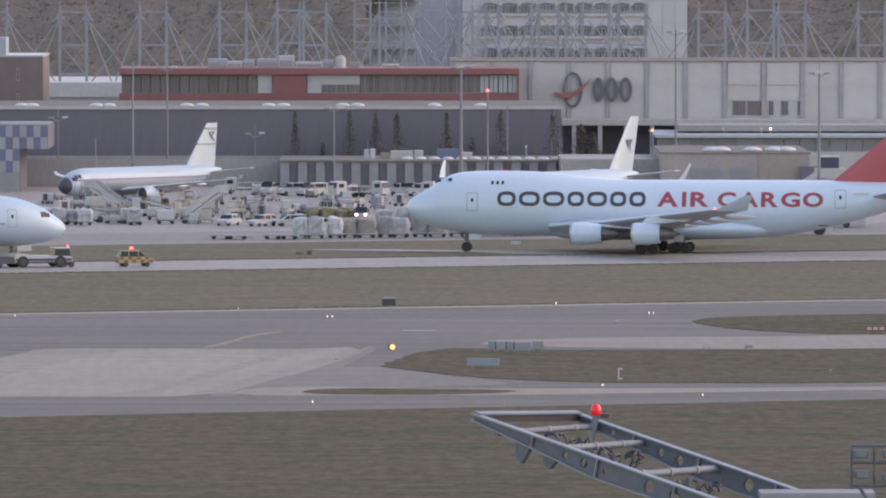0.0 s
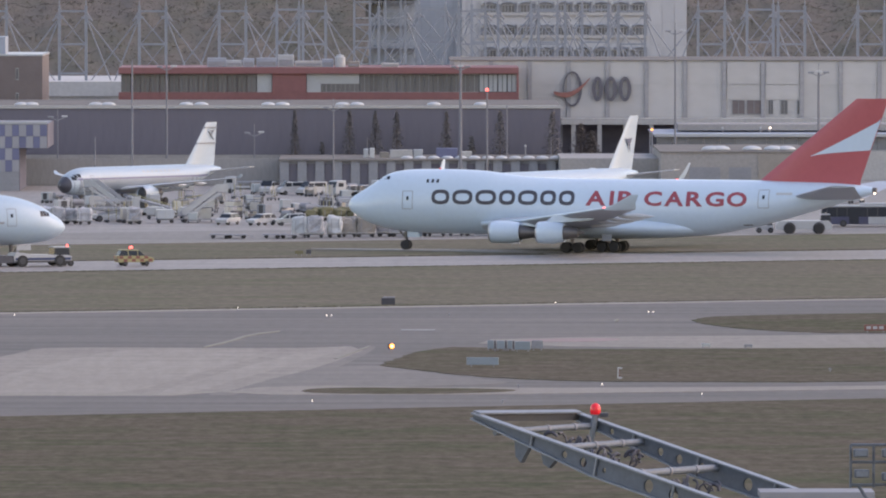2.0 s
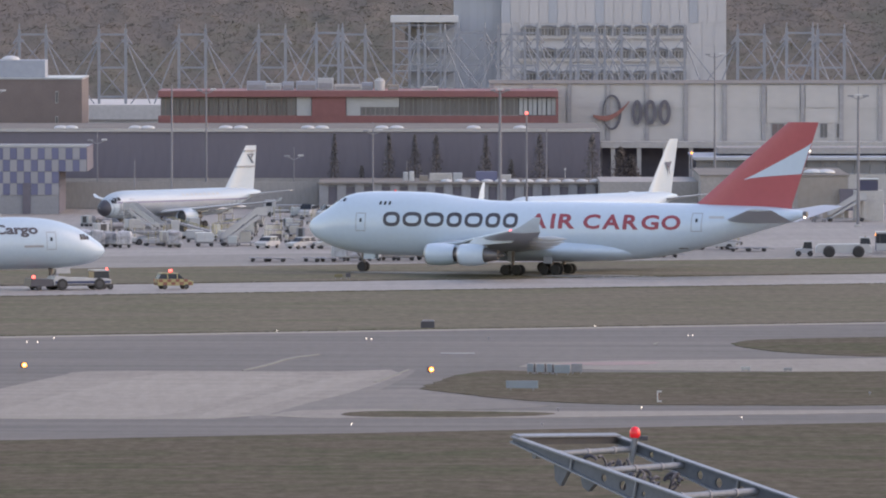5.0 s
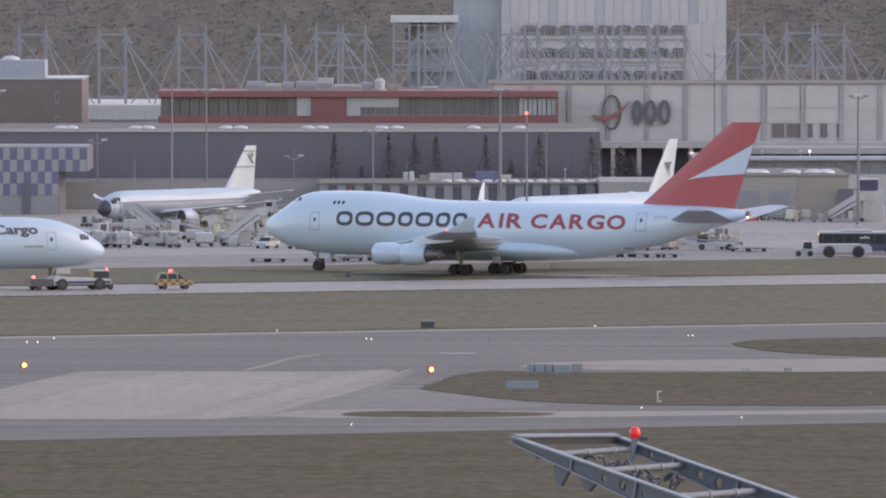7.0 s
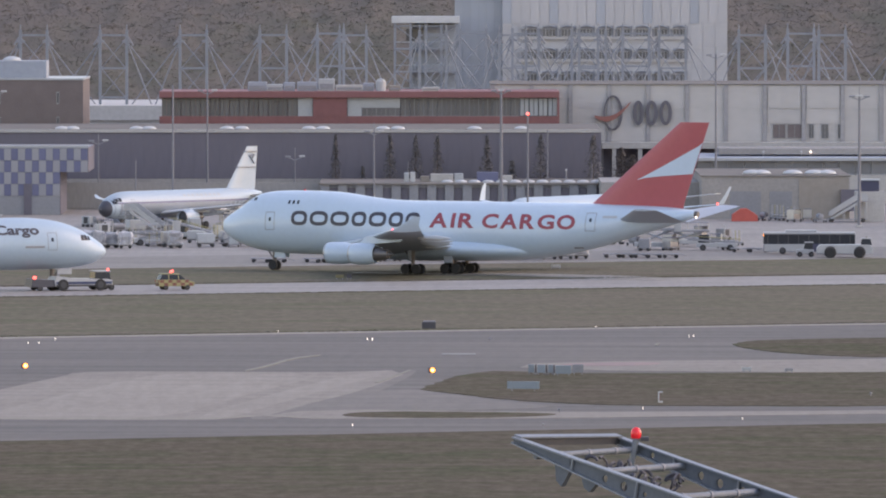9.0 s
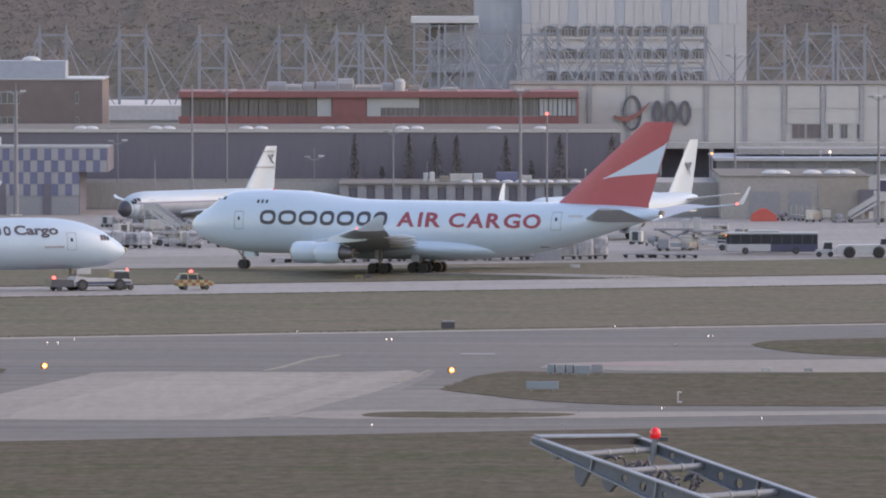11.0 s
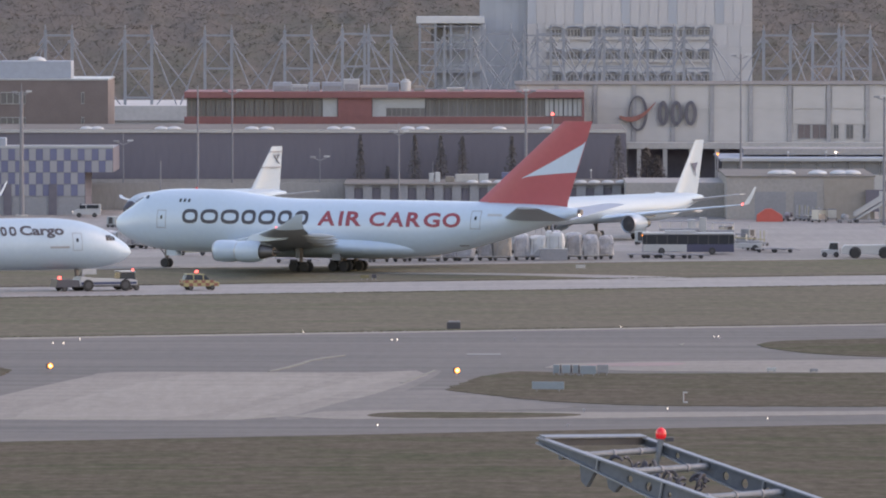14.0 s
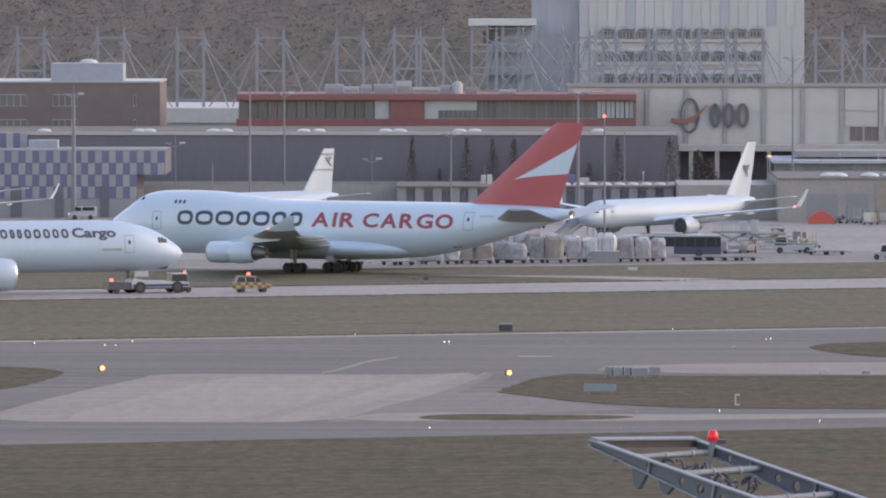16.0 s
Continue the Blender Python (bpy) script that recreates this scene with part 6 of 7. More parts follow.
# small carts, generators and boxes left about the stands
def ground_cart(m, seed):
    r = random.Random(seed)
    kinds = (("generator_cart", "pale ground power unit on small wheels", "generator"), ("baggage_cart", "grey open baggage cart on the apron", "cart"), ("service_cart", "dark equipment cart with a hose reel", "cart"), ("chock_rack", "pale rack of poles and chocks", "rack"))
    name, label, cat = kinds[seed % 4]
    t = base(name, m, label, cat, "carts about the stands")
    L, w, h = r.uniform(1.2, 2.6), r.uniform(0.5, 0.8), r.uniform(0.6, 1.5)
    part("chassis", cube(-L / 2, L / 2, -w, w, 0.3, 0.45, 0.03), FINCOL, t)
    if seed % 4 == 0:
        b = part("housing", cube(-L / 2, L / 2, -w, w, 0.45, 0.45 + h, 0.08), (VANWHITE, SIGNGREY, FINCOL)[seed % 3], t)
        part("grille", cube(-L / 4, L / 4, -w - 0.02, -w, 0.55, 0.35 + h), SHADOWGAP, b)
    elif seed % 4 == 1:
        for x in (-L / 2, L / 2 - 0.06):
            part("end_frame", cube(x, x + 0.06, -w, w, 0.45, 0.6 + h, 0.02), METAL, t)
        part("canopy", cube(-L / 2, L / 2, -w, w, 0.6 + h, 0.68 + h, 0.02), (GREYPAINT, BUSBLUE)[seed % 2], t)
        part("bag_load", cube(-L / 2 + 0.1, L / 2 - 0.1, -w + 0.1, w - 0.1, 0.46, 0.45 + h * 0.6, 0.1), (CARTON, FINCOL, TITLE_DARK)[seed % 3], t)
    elif seed % 4 == 2:
        part("tank", turned(bmesh.new(), [(-L / 2 + 0.1, 0.1), (-L / 2 + 0.2, 0.45), (L / 2 - 0.2, 0.45), (L / 2 - 0.1, 0.1)], (0, 0, 0.9), "x", 14), (FINCOL, VANWHITE)[seed % 2], t)
        part("reel", turned(bmesh.new(), [(-0.2, 0.35), (0.2, 0.35)], (L / 2 - 0.3, 0, 1.0), "y", 12), TITLE_DARK, t)
    else:
        for k in range(5):
            x = -L / 2 + L * k / 4
            part("pole", bar((x, 0, 0.45), (x + r.uniform(-0.1, 0.1), 0, 0.9 + h), 0.05, seg=6), (VANWHITE, YELLOW)[k % 2], t)
        part("shelf", cube(-L / 2, L / 2, -w * 0.6, w * 0.6, 0.8, 0.86), VANWHITE, t)
    for x in (-L / 2 + 0.25, L / 2 - 0.25):
        for y in (-w, w):
            wheel_part(t, x, y, 0.22, 0.12)
    part("tow_bar", bar((L / 2, 0, 0.35), (L / 2 + 0.7, 0, 0.2), 0.04, seg=6), FINCOL, t)


rc = random.Random(77)
seed = 0
for x0, x1, y0, y1, n in ((150, 460, 398, 438, 44), (470, 740, 394, 432, 34), (1085, 1310, 412, 446, 16), (640, 860, 395, 420, 8), (1300, 1480, 384, 396, 10), (500, 700, 380, 392, 6)):
    for k in range(n):
        px, py = rc.uniform(x0, x1), rc.uniform(y0, y1)
        d = 42 * 17280.0 / (py + 104)
        ground_cart(at((px - 784) * d / 17280.0, d, rc.uniform(0, 360)), seed)
        seed += 1

# cars and vans on the apron
estate_car("car", at(-24.01, 1334.1, 245), "small white car parked on the apron", VANWHITE, group="parked cars")
estate_car("car", at(-19.34, 1331.7, 225), "white estate car parked on the apron", VANWHITE, group="parked cars")
estate_car("car", at(-15.41, 1331.7, 190), "pale silver car parked on the apron", METAL, group="parked cars")
van("van", at(66.57, 1434.3, 260), "white service van on the apron", VANWHITE, group="parked vans")
for k, (px, py, turn) in enumerate(((547, 386, 250), (586, 387, 200), (622, 388, 215), (780, 387, 180), (815, 388, 190))):
    d = 42 * 17280.0 / (py + 104)
    van("van", at((px - 784) * d / 17280.0, d, turn), "white van parked before the low depot", VANWHITE, 4.4, 1.85 + 0.1 * (k % 3), group="parked vans")
for px, py, turn in ((686, 391, 215), (722, 391, 330), (500, 384, 180), (850, 392, 170)):
    d = 42 * 17280.0 / (py + 104)
    truck("truck", at((px - 784) * d / 17280.0, d, turn), "pale flatbed truck parked before the depot", VANWHITE, PALEWIN, 6.0, "parked trucks")
hl = van("van", at(-5.87, 1351.5, 268), "dark van facing out with lit headlights", FINCOL, 5.0, 2.0)
for x in (-0.62, 0.62):
    part("headlight", turned(bmesh.new(), [(0, 0.02), (0.05, 0.2), (0.12, 0.16)], (2.5, x, 1.05), "x", 12), LAMP_WHITE, hl, "lit headlight")

push_tug(at(53.22, 1297, 180), "white tow tractor with big dark wheels", "tow tractors")
small = base("baggage_tractor", at(48.15, 1300, 180), "small pale baggage tractor with open cab", "tow tractor", "tow tractors")
sb = part("body", side_profile([(-1.1, 0.4), (1.2, 0.4), (1.25, 0.95), (0.3, 1.05), (-1.1, 1.0)], 0.62), VANWHITE, small)
part("cab", side_profile([(-1.0, 1.0), (0.25, 1.0), (0.05, 1.85), (-0.95, 1.9)], 0.55, 0.05), GLASS_DARK, small, "dark glazed cab")
part("cab_roof", cube(-1.05, 0.2, -0.6, 0.6, 1.88, 1.98, 0.03), VANWHITE, small)
for x in (-0.75, 0.8):
    for y in (-0.55, 0.55):
        wheel_part(small, x, y, 0.36, 0.24)
tent = base("red_cover", at(45.13, 1466), "red tent-shaped cover on the apron", "cover")
part("sheet", side_profile([(-2.0, 0), (2.0, 0), (1.9, 0.9), (0.3, 1.95), (-0.6, 1.9), (-1.9, 1.0)], 1.6, 0.7), COVERRED, tent)
part("frame", bar((-2.0, 0, 0.1), (2.0, 0, 0.1), 0.06), FINCOL, tent)

# tow tractor that holds the freighter, and the lead car
tow = base("aircraft_tug", pose(-45.15, 1175, 0.035, 0, 0, 20), "white low aircraft tug with black rear clamp", "aircraft tug")
tb = part("body", side_profile([(-2.2, 0.5), (5.0, 0.5), (5.0, 1.2), (4.6, 1.35), (0.5, 1.45), (-2.0, 1.75), (-2.3, 1.2)], 1.5, 0.05), VANWHITE, tow)
part("skirt", cube(-2.15, 4.95, -1.54, -1.5, 0.5, 0.7), SHADOWGAP, tb, "dark skirt")
part("stripe", cube(-2.1, 4.9, -1.53, -1.49, 0.78, 1.08), NAVY, tb, "dark blue stripe")
part("clamp", side_profile([(-5.2, 0.45), (-2.2, 0.45), (-2.2, 1.3), (-5.0, 1.45)], 1.45, 0.1), TITLE_DARK, tow, "black rear clamp")
part("clamp_lamp", cube(-5.0, -4.6, -1.5, -1.3, 1.45, 1.8, 0.05), BEACON_RED, tow, "lit red rear lamp")
cb = part("cab", side_profile([(2.9, 1.35), (4.9, 1.3), (4.8, 2.2), (3.0, 2.25)], 1.1, 0.06), GLASS_DARK, tow, "dark glazed cab")
part("cab_roof", cube(2.9, 4.9, -1.1, 1.1, 2.2, 2.36, 0.04), VANWHITE, cb)
part("beacon", turned(bmesh.new(), [(0, 0.14), (0.2, 0.14), (0.28, 0.03)], (4.6, -0.9, 2.36), "z", 8), BEACON_RED, cb, "lit red beacon")
part("raised_panel", cube(-1.9, -0.1, -1.3, -1.2, 2.0, 2.62, 0.03), VANWHITE, tb, "white raised panel")
part("panel_post", cube(-1.9, -1.6, -1.28, -1.1, 1.5, 2.0), FINCOL, tb)
for x, r in ((-4.1, 0.36), (-1.2, 0.7), (3.5, 0.7), (4.95, 0.36)):
    for s in (-1, 1):
        wheel_part(tow, x, s * (1.4 if r > 0.5 else 1.2), r, 0.4)
estate_car("lead_car", pose(-32.49, 1177, 0.035, 0, 0, 18), "yellow and red chequered airport car with lit beacons", YELLOW, True, BEACON_RED, tall=1.25)
second_car = estate_car("patrol_car", at(-60, 1307, 0), "yellow chequered airport car driving on the apron", YELLOW, True, tall=1.25)
lorry = van("service_van", at(-60, 1488, 180), "white service vehicle driving past the parked jets", VANWHITE, 4.2, 1.95)
part("lamp", turned(bmesh.new(), [(0, 0.02), (0.05, 0.16), (0.1, 0.12)], (2.12, -0.6, 0.8), "x", 8), LAMP_WHITE, lorry, "lit headlamp")
bus_a = bus("apron_bus", at(60, 1312, 180), "dark blue and white apron bus with white roof", BUSBLUE, VANWHITE)
bus_b = bus("apron_bus", at(60, 1326, 0), "dark apron bus with lit amber display", BUSBLUE, VANWHITE)

# ---- light masts ----
for px, d, top, r, heads, bc in ((304, 1439, 150, 0.2, 0, False), (365, 1540, 158, 0.2, 2, False), (-8, 1492, 160, 0.42, 2, False), (660, 1508, 230, 0.16, 2, False), (885, 1504, 158, 0.3, 3, False), (932, 1291, 203, 0.17, 0, True),
                                 (967, 1538, 228, 0.15, 0, False), (1265, 1545, 95, 0.2, 2, False), (1519, 1436, 168, 0.26, 3, False), (172, 1538, 247, 0.14, 2, False), (238, 1478, 285, 0.13, 0, False), (520, 1538, 275, 0.12, 2, False), (1046, 1538, 290, 0.1, 0, False), (720, 1538, 285, 0.1, 0, False)):
    light_mast(at((px - 784) * d / 17280.0, d), 42 - (top + 104) * d / 17280.0, r, "tall grey light mast on the apron" if not bc else "slim grey mast with lit red beacon", heads, bc)
box_sign = base("dark_box", at(11.16, 1286), "low dark equipment box under a mast", "box")
part("body", cube(-1.8, 1.8, -0.5, 0.5, 0, 1.5, 0.05), FINCOL, box_sign)
part("lid", cube(-1.85, 1.85, -0.55, 0.55, 1.5, 1.58, 0.02), GREYPAINT, box_sign)
for px, py, d, m in ((1224, 271, 1555, BEACON_AMBER), (1433, 268, 1575, LAMP_WHITE), (1349, 268, 1575, DOME), (1416, 268, 1575, DOME), (1000, 300, 1535, DOME)):
    h = 42 - (py + 104) * d / 17280.0
    t = base("wall_lamp", pose((px - 784) * d / 17280.0, d, 0.0), "lamp on a post at the freight hall", "lamp", "dock lamps")
    part("post", bar((0, 0, 0), (0, 0, h - 0.2), 0.12, 0.1), FINCOL, t)
    part("lamp_head", turned(bmesh.new(), [(-0.16, 0.05), (-0.1, 0.15), (0.1, 0.15), (0.16, 0.05)], (0, -0.2, h), "z", 12), m, t)

# ---- slim dark shrubs and a brown tree by the halls ----
def conifer(m, h, r, seed, label, mat_, cat="tree"):
    t = base("tree", m, label, cat, "trees by the dark hall")
    part("trunk", bar((0, 0, 0), (0, 0, h * 0.8), 0.16, 0.04), WOOD_DARK, t)
    g = np.random.default_rng(seed)
    n = 1500
    z = g.uniform(0.06, 1, n)
    a = g.uniform(0, 2 * np.pi, n)
    rad = r * np.sqrt(g.uniform(0.1, 1, n)) * np.minimum(1, 1.35 * (1 - z) + 0.12) * (0.8 + 0.3 * np.sin(5 * a + 9 * z))
    c = np.stack([rad * np.cos(a), rad * np.sin(a), z * h], 1)
    v = (c[:, None, :] + g.normal(size=(n, 3, 3)) * 0.13).reshape(-1, 3)
    me = bpy.data.meshes.new("crown")
    me.from_pydata(v.tolist(), [], [(3 * i, 3 * i + 1, 3 * i + 2) for i in range(n)])
    me.materials.append(mat_)
    ob = new("crown", me)
    ob.parent = t
    return t


for k, (px, h, r) in enumerate(((592, 11.4, 0.8), (688, 11.4, 1.1), (734, 11.4, 1.2), (772, 11.4, 1.1), (860, 11.4, 1.0), (955, 11.4, 1.4), (1048, 11.4, 1.5), (640, 6.5, 0.8), (905, 7.5, 0.9))):
    conifer(pose((px - 784) * 1541 / 17280.0, 1541, 0), h, r * 1.5, k, "slim dark evergreen against the dark hall", HEDGE)
conifer(pose(29.07, 1600, 0), 8.2, 2.8, 20, "brown bare tree before the loading dock", LEAF)
conifer(pose(30.93, 1600, 0), 7.0, 2.2, 21, "brown bare tree before the loading dock", LEAF)

# ---- signs and lights on the airfield ----
def panel_sign(x, y, w, h, m, label, bars=None):
    t = base("airfield_sign", pose(x, y, 0.09, 0, 0, random.Random(x).uniform(-6, 6)), label, "sign", "airfield signs")
    part("board", cube(-w / 2, w / 2, -0.08, 0.08, 0.18, 0.18 + h, 0.03), m, t)
    for s in (-0.35, 0.35):
        part("leg", bar((w * s, 0, 0), (w * s, 0, 0.2), 0.05), FINCOL, t)
    if bars:
        for k in range(3):
            part("character_bar", cube(-w * 0.4 + k * w * 0.28, -w * 0.4 + k * w * 0.28 + w * 0.2, -0.1, -0.08, 0.18 + h * 0.25, 0.18 + h * 0.75), bars, t)


panel_sign(7.38, 910.6, 3.0, 0.7, SIGNBLUE, "pale blue-grey back of an airfield sign")
for a, b, py, m in ((933, 944, 664, SIGNBLUE), (945, 947.5, 664.3, TITLE_DARK), (949, 963, 664.5, SIGNBLUE), (964, 966.5, 664.4, TITLE_DARK), (968, 977, 664.5, SIGNBLUE), (977.5, 980, 665, TITLE_DARK), (981, 1009, 666, SIGNBLUE), (1011, 1031, 664, FINCOL)):
    d = 42 * 17280.0 / (py + 104)
    panel_sign(((a + b) / 2 - 784) * d / 17280.0, d, (b - a) * d / 17280.0, 0.8, m, "blue-grey back of an airfield sign")
panel_sign(47.71, 986.1, 2.3, 0.6, CHECKRED, "red airfield sign with pale bars", PALEWIN)
panel_sign(14.31, 1249.2, 1.2, 0.4, DOME, "small white airfield sign on grass")
panel_sign(-12.97, 1211.6, 1.0, 0.4, YELLOW_NET, "small yellow taxiway sign on grass")
panel_sign(-11.78, 1211.6, 0.6, 0.5, TITLE_DARK, "small dark taxiway sign on grass")
panel_sign(29.46, 949.9, 0.9, 0.3, SIGNGREY, "small pale airfield sign")
panel_sign(33.54, 948.7, 0.8, 0.25, FINCOL, "small dark airfield sign")
cab = base("cable_box", pose(-1.66, 1059.5, 0.0), "dark cable cabinet standing in the grass", "box")
part("body", cube(-0.75, 0.75, -0.4, 0.4, 0, 0.72, 0.06), TITLE_DARK, cab)
part("lid", cube(-0.55, 0.7, -0.38, 0.38, 0.72, 0.86, 0.04), FINCOL, cab)
mk = base("marker", pose(19.66, 887.2, 0.09), "small white hollow marker with orange edge", "marker")
part("back", cube(-0.2, -0.07, -0.06, 0.06, 0, 1.02, 0.02), DOME, mk)
part("top_arm", cube(-0.07, 0.22, -0.06, 0.06, 0.88, 1.02, 0.02), DOME, mk)
part("foot_arm", cube(-0.07, 0.22, -0.06, 0.06, 0.0, 0.14, 0.02), DOME, mk)
part("edge", cube(-0.07, -0.01, -0.05, 0.05, 0.14, 0.88), CHECKRED, mk, "orange inner edge")


def guard_light(x, y):
    t = base("guard_light", pose(x, y, 0.06), "lit amber runway guard light", "runway light", "runway guard lights")
    part("housing", cube(-0.32, 0.32, 0.02, 0.2, 0.25, 0.75, 0.05), TITLE_DARK, t)
    part("leg", bar((0, 0.1, 0), (0, 0.1, 0.3), 0.06), FINCOL, t)
    part("lens", turned(bmesh.new(), [(-0.12, 0.05), (-0.1, 0.2), (0.03, 0.24)], (0.08, 0, 0.5), "y", 16), BEACON_AMBER, t, "lit amber lens")
    part("lamp_core", turned(bmesh.new(), [(-0.16, 0.02), (-0.14, 0.12), (-0.1, 0.15)], (0.08, 0, 0.5), "y", 14), LAMP_CORE, t, "pale lit lamp core")


guard_light(-41.01, 953.7)
guard_light(-1.2, 943.8)


def edge_light(x, y, m, r=0.09):
    t = base("edge_light", pose(x, y, 0.06), "small lit runway edge light", "runway light", "runway edge lights")
    part("stem", bar((0, 0, 0), (0, 0, 0.22), 0.035), FINCOL, t)
    part("lens", turned(bmesh.new(), [(0.2, 0.03), (0.22, r), (0.32, r), (0.38, 0.02)], axis="z", seg=10), m, t)


for px, py, r in ((648, 606, 0.1), (657, 606, 0.1), (47, 612, 0.09), (66, 612, 0.09), (1218, 600, 0.08), (1226, 600, 0.08), (1053, 583, 0.09), (490, 592, 0.06), (622, 759, 0.08), (1136, 729, 0.08), (1313, 747, 0.06), (95, 605, 0.07), (-78, 608, 0.08)):
    d = 42 * 17280.0 / (py + 104)
    edge_light((px - 784) * d / 17280.0, d, LAMP_WHITE, r * 0.27)
for px, py in ((988, 731), (960, 758), (1540, 702), (1640, 668), (865, 604)):
    d = 42 * 17280.0 / (py + 104)
    edge_light((px - 784) * d / 17280.0, d, FINCOL, 0.12)

# ---- steel boom in the foreground, with its red lamp ----
BOOM_TIP = Vector((1.32, 182.0, 32.74))
RUN = Vector((1, -1, -0.305)).normalized()
CROSS = Vector((1.93, 1.93, -0.08))
TUBE = Vector((1.93, 1.93, 0.03))
UPV = RUN.cross(CROSS).normalized()
if UPV.z < 0:
    UPV = -UPV
boom = base("steel_boom", Matrix.Translation((0, 0, 0)), "grey painted steel boom with round holes and red lamp", "boom")


def rail_web(origin, length, h0, h1, holes, out):
    """An upright plate with round holes, and a flange along its top and foot."""
    bm = bmesh.new()
    th = CROSS.normalized() * 0.02
    h_at = lambda s: h0 + (h1 - h0) * min(1.0, s / 3.2)
    P = lambda s, v: origin + RUN * s - UPV * (h_at(s) * v)
    cells, s = [], 0.0
    for c, r in holes:
        a, b = c - r * 1.35, c + r * 1.35
        cells += [(s, a, None), (a, b, (c, r))]
        s = b
    cells.append((s, length, None))
    for side in (0, 1):
        off = th * (1 if side else -1)
        for a, b, hole in cells:
            if not hole:
                bm.faces.new([bm.verts.new(P(*q) + off) for q in ((a, 0), (b, 0), (b, 1), (a, 1))])
                continue
            c, r = hole
            h = h_at(c)
            n = 24
            ring = [P(c + r * math.cos(2 * math.pi * k / n), 0.5 + r * math.sin(2 * math.pi * k / n) / h) + off for k in range(n)]
            outer = []
            for k in range(n):
                ca, sa = math.cos(2 * math.pi * k / n), math.sin(2 * math.pi * k / n)
                m_ = max(abs(ca), abs(sa))
                outer.append(P(c + (b - a) / 2 * ca / m_, 0.5 + 0.5 * sa / m_) + off)
            vi, vo = [bm.verts.new(p) for p in ring], [bm.verts.new(p) for p in outer]
            for k in range(n):
                bm.faces.new((vi[k], vi[(k + 1) % n], vo[(k + 1) % n], vo[k]))
    # web colour includes its shade; the flanges keep the paler steel
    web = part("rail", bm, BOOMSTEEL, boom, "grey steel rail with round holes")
    for v in (0, 1):
        fb = bmesh.new()
        rings = []
        for s in (0, 1.0, 2.0, 3.2, length):
            c = P(s, v)
            wv = CROSS.normalized() * 0.09
            rings.append([c - wv, c + wv, c + wv + UPV * 0.03, c - wv + UPV * 0.03])
        loft(fb, rings)
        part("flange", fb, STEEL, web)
    for s in (1.6, 3.3, 5.3, 7.0):
        part("stiffener", bar(P(s, 0.02) - CROSS.normalized() * 0.05, P(s, 0.98) - CROSS.normalized() * 0.05, 0.03, seg=6), STEEL, web)
    return web


near_holes = [(1.55, 0.05), (2.45, 0.07), (2.95, 0.09), (3.5, 0.05), (4.65, 0.12), (5.3, 0.12), (6.6, 0.11), (7.6, 0.1)]
rail_web(BOOM_TIP, 10.0, 0.10, 0.37, near_holes, -1)
rail_web(BOOM_TIP + CROSS, 10.0, 0.12, 0.40, [(1.0, 0.06), (1.7, 0.07), (2.3, 0.08), (2.8, 0.09), (3.4, 0.1), (4.6, 0.12), (6.0, 0.12)], 1)
# end beam in near-black, the shade on its face painted in
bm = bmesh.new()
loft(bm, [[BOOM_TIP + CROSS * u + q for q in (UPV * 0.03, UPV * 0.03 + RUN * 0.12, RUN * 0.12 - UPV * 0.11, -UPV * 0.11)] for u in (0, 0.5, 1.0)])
part("end_beam", bm, SHADOWGAP, boom, "end beam coloured dark as in shade")
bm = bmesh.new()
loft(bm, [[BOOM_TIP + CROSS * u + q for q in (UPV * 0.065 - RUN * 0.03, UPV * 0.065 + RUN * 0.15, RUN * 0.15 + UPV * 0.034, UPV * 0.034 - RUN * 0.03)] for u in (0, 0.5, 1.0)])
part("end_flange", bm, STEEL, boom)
for s, rr_ in ((0.6, 0.058), (1.85, 0.064), (3.8, 0.07)):
    a = BOOM_TIP + RUN * s - UPV * 0.2
    tube = part("cross_tube", bar(a, a + TUBE, rr_, seg=16), TUBEPAINT, boom, "round grey cross tube")
    for u in (0.25, 0.52, 0.78):
        c = a + TUBE * u
        part("tube_collar", bar(c - CROSS.normalized() * 0.03, c + CROSS.normalized() * 0.03, rr_ * 1.25, seg=16), FINCOL, tube)
rk = random.Random(8)
for k in range(46):
    # slack loops that hang in bunches below the tubes
    at_run, at_cross = rk.choice(((1.05, 0.35), (1.15, 0.62), (2.2, 0.45), (2.35, 0.68), (2.45, 0.55), (4.2, 0.5), (4.3, 0.7)))
    a = BOOM_TIP + RUN * (at_run + rk.uniform(-0.12, 0.12)) + CROSS * (at_cross + rk.uniform(-0.08, 0.08)) - UPV * rk.uniform(0.22, 0.34)
    ax, rad, start, thick = Vector((rk.uniform(-1, 1), rk.uniform(-1, 1), rk.uniform(-0.3, 0.3))).normalized(), rk.uniform(0.05, 0.13), rk.uniform(0, 6), rk.uniform(0.018, 0.042)
    p, q = ax.cross(Vector((0, 0, 1))).normalized(), Vector((0, 0, 1))
    bm = bmesh.new()
    rings = []
    for u in range(9):
        t = start + 3.6 * u / 8
        d = p * math.cos(t) + q * math.sin(t)
        c = a + d * rad + ax * (0.02 * u)
        rings.append([c + (d * math.cos(w) + ax * math.sin(w)) * thick for w in (0, 1.257, 2.513, 3.77, 5.027)])
    loft(bm, rings)
    part("cable", bm, TITLE_DARK, boom, "dark looped cable")
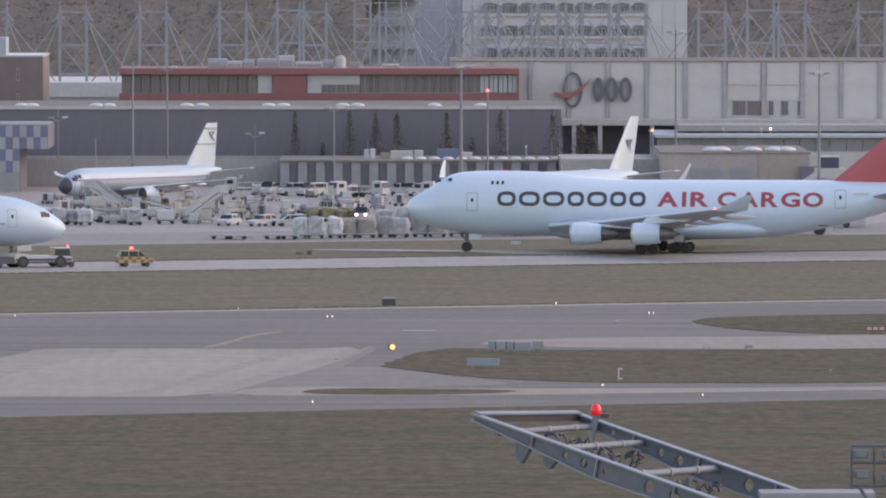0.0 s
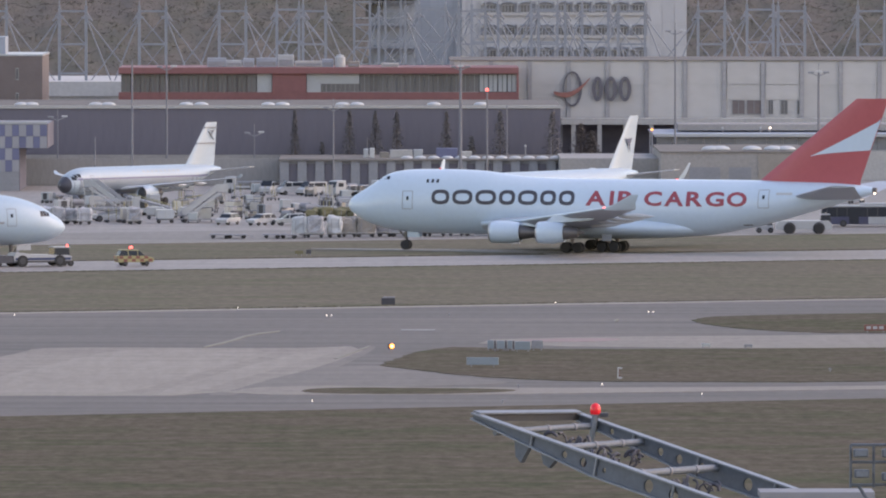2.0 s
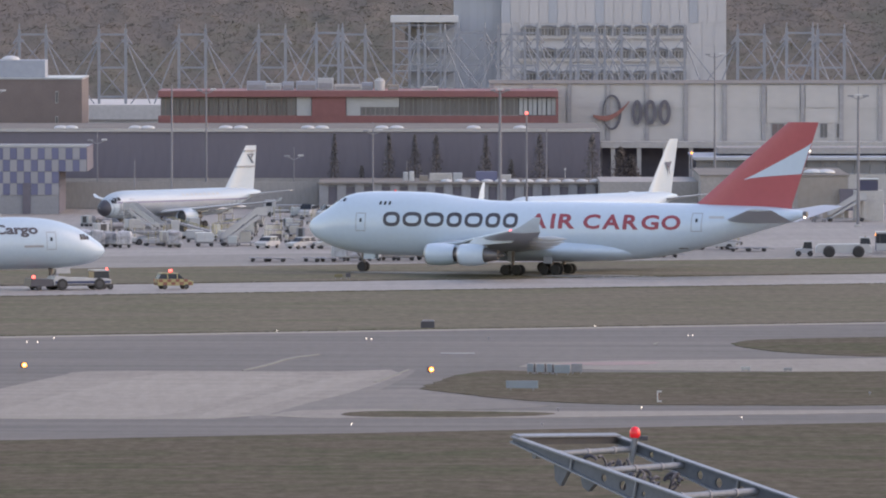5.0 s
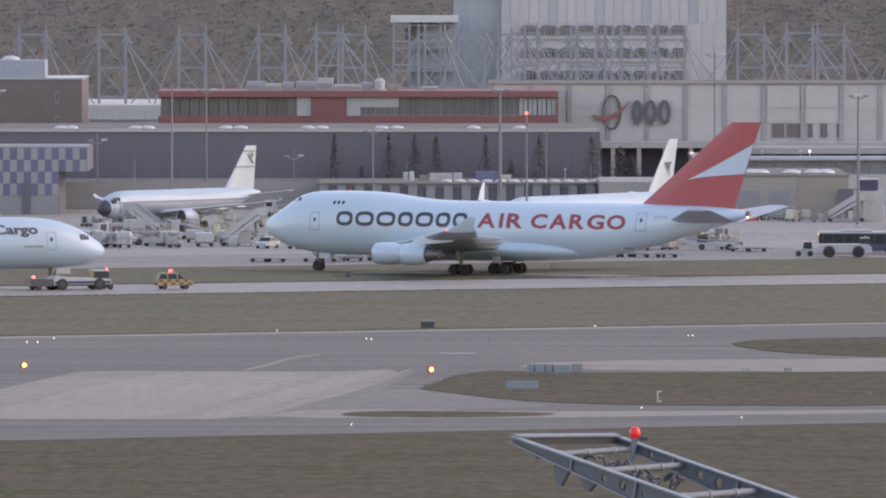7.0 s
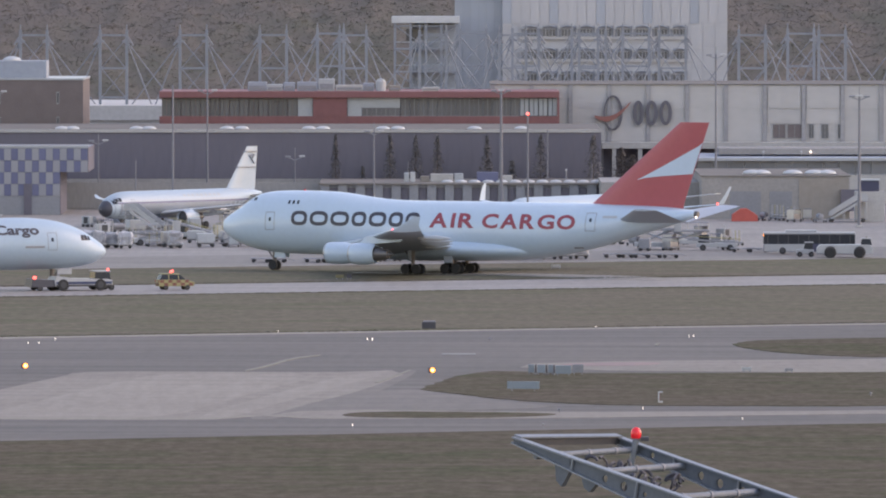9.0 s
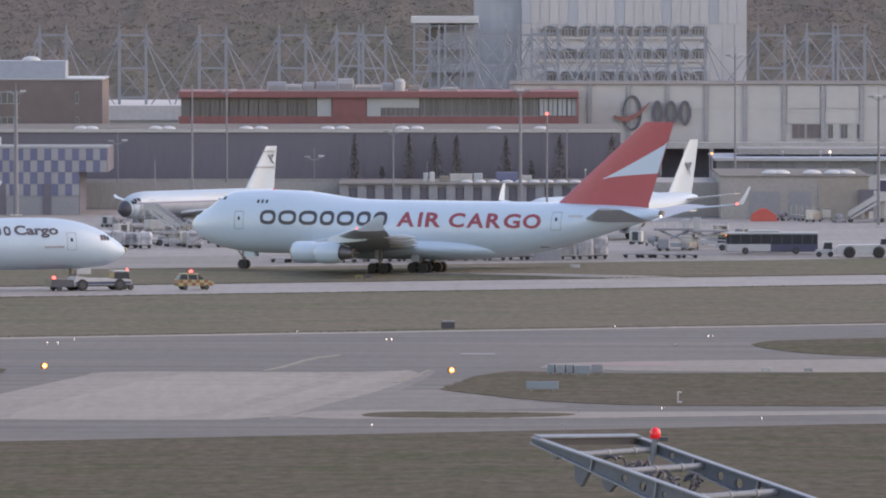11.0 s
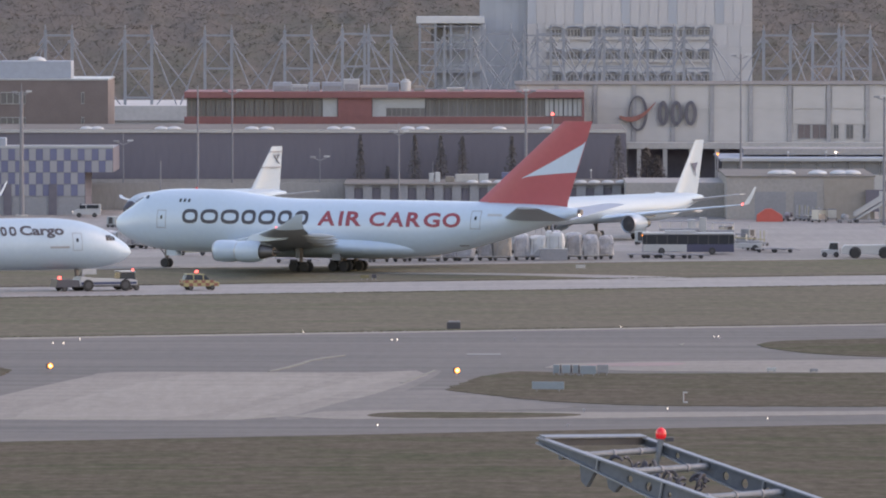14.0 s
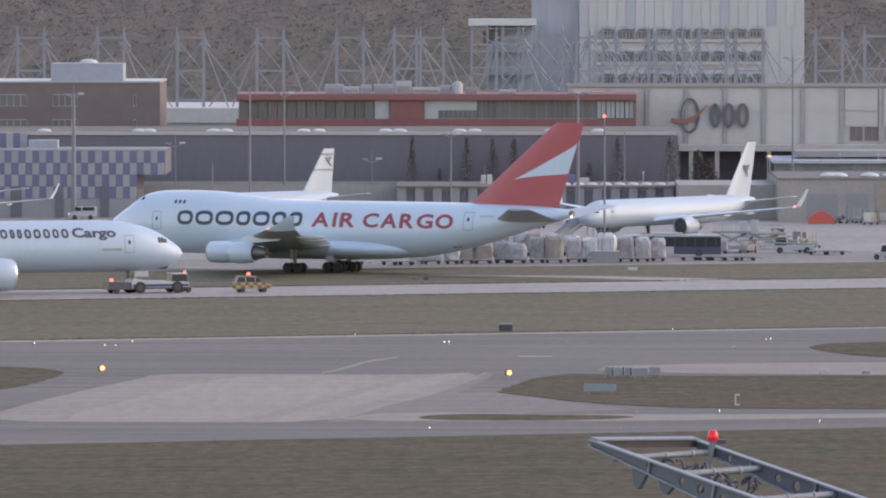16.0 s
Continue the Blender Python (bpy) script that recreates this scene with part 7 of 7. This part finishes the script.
for s, top, drop, wide in ((1.12, 0.2, 0.38, 0.42), (1.85, 0.3, 0.2, 0.4)):
    a = BOOM_TIP + RUN * s - UPV * top
    back = CROSS.normalized() * 0.1
    face = [a, a + RUN * wide, a + RUN * wide * 0.62 - UPV * drop, a + RUN * wide * 0.25 - UPV * drop * 0.8]
    part("bracket", loft(bmesh.new(), [face, [p + back for p in face]]), BOOMSTEEL, boom, "dark hanging bracket")
LP = BOOM_TIP + CROSS * 0.95 + RUN * 0.66 + Vector((0, 0, 0.12))
lamp_post = part("lamp_post", bar(LP - UPV * 0.72, LP + Vector((0, 0, 0.02)), 0.06, seg=12), STEEL, boom)
part("red_lamp", turned(bmesh.new(), [(0, 0.085), (0.04, 0.1), (0.12, 0.1), (0.18, 0.075), (0.21, 0.03), (0.215, 0.005)], LP + Vector((0, 0, 0.02)), "z", 20), LAMP_RED, lamp_post, "lit red lamp dome", smooth=True)
part("lamp_box", cube(LP.x + 0.08, LP.x + 0.24, LP.y - 0.08, LP.y + 0.08, LP.z - 0.03, LP.z + 0.05, 0.01), TITLE_DARK, lamp_post)
PL = BOOM_TIP + RUN * 6.8 + CROSS * 0.72 + Vector((0, 0, 0.12))
plate = part("walk_plate", cube(PL.x - 0.9, PL.x + 1.2, PL.y - 0.6, PL.y + 0.6, PL.z + 0.02, PL.z + 0.14, 0.01), FINCOL, boom, "grey cover plate")
ROOT = BOOM_TIP + RUN * 9.5 + CROSS * 0.5
part("mast", bar((ROOT.x, ROOT.y, 0), (ROOT.x, ROOT.y, ROOT.z), 0.7, 0.5, 20), STEEL, boom, "steel mast under the boom")
part("mast_head", cube(ROOT.x - 1.6, ROOT.x + 1.6, ROOT.y - 1.0, ROOT.y + 1.0, ROOT.z - 0.7, ROOT.z - 0.1, 0.05), STEEL, boom)

cage = base("floodlight_frame", pose(8.13, 170.0, 0), "grey steel frame with floodlight boxes", "floodlight")
cz = 32.81
for k, (x, z) in enumerate(((-0.16, -0.14), (0.34, -0.14), (-0.14, -0.5), (0.34, -0.55))):
    bx = part("lamp_box", cube(x - 0.13, x + 0.13, -0.1, 0.1, cz + z - 0.07, cz + z + 0.07, 0.02), BOOMSTEEL, cage, "grey floodlight box")
    part("glass", cube(x - 0.1, x + 0.1, -0.115, -0.1, cz + z - 0.05, cz + z + 0.05), TUBEPAINT, bx)
for x in (-0.33, 0.07, 0.55):
    part("upright", bar((x, 0.05, cz - 0.75), (x, 0.05, cz), 0.025, seg=6), BOOMSTEEL, cage)
for z in (0, -0.3, -0.7):
    part("crossbar", bar((-0.33, 0.05, cz + z), (0.55, 0.05, cz + z), 0.025, seg=6), BOOMSTEEL, cage)
part("strut", bar((-0.2, 0.05, cz - 0.7), (0.3, 0.05, cz - 1.5), 0.03, seg=6), BOOMSTEEL, cage)
part("post", bar((0.45, 0.15, 0), (0.45, 0.15, cz - 0.1), 0.16, 0.1), BOOMSTEEL, cage)


# ---- what moves ----
JET_WAY = [(0, 32.45, 1225.5, 8.3), (1.5, 26.2, 1226.2, 15.4), (3.5, 17.72, 1228.0, 22.1), (7, 6.03, 1232.0, 28.3), (9, -0.08, 1235.4, 29.6), (12.5, -11.92, 1242.2, 30.1), (14.5, -19.34, 1246.5, 30.0), (16, -24.94, 1249.7, 30.2)]


def motions():
    """All that moves, with its way."""
    walk(jumbo, [(t, pose(x, y, 0.065, 0, 0, 180 - turn)) for t, x, y, turn in JET_WAY])
    # the bus that comes in, and the one that leaves
    walk(bus_a, [(t, pose((x - 784) * 1312 / 17280.0, 1312, 0.05, 0, 0, 180)) for t, x in ((0, 1881), (4, 1681), (8, 1480), (12, 1279), (14, 1172), (16, 1057))])
    walk(bus_b, [(t, pose((x - 784) * 1326 / 17280.0, 1326, 0.05)) for t, x in ((0, 1520), (0.5, 1545), (1, 1570), (2, 1604), (3, 1622), (4, 1636), (6, 1700), (10, 1900), (16, 2250))])
    walk(second_car, [(t, pose((190 + 45.5 * (t - 11.7) - 784) * 1307 / 17280.0, 1307, 0.05)) for t in (0, 4, 8, 12, 16)])
    walk(lorry, [(t, pose((x - 784) * 1488 / 17280.0, 1488, 0.05, 0, 0, 180)) for t, x in ((0, 262), (10.2, 262), (11, 240), (12.5, 165), (13.5, 131), (14.5, 81), (15.5, 31), (16, 8))])
    steps = 100
    for w, r in WHEELS:
        x, y, z = w.location
        walk(w, [(16 * k / steps, pose(x, y, z, 0, 360 * 3.9 * 16 * k / steps / (2 * math.pi * r), 0)) for k in range(steps + 1)])


motions()
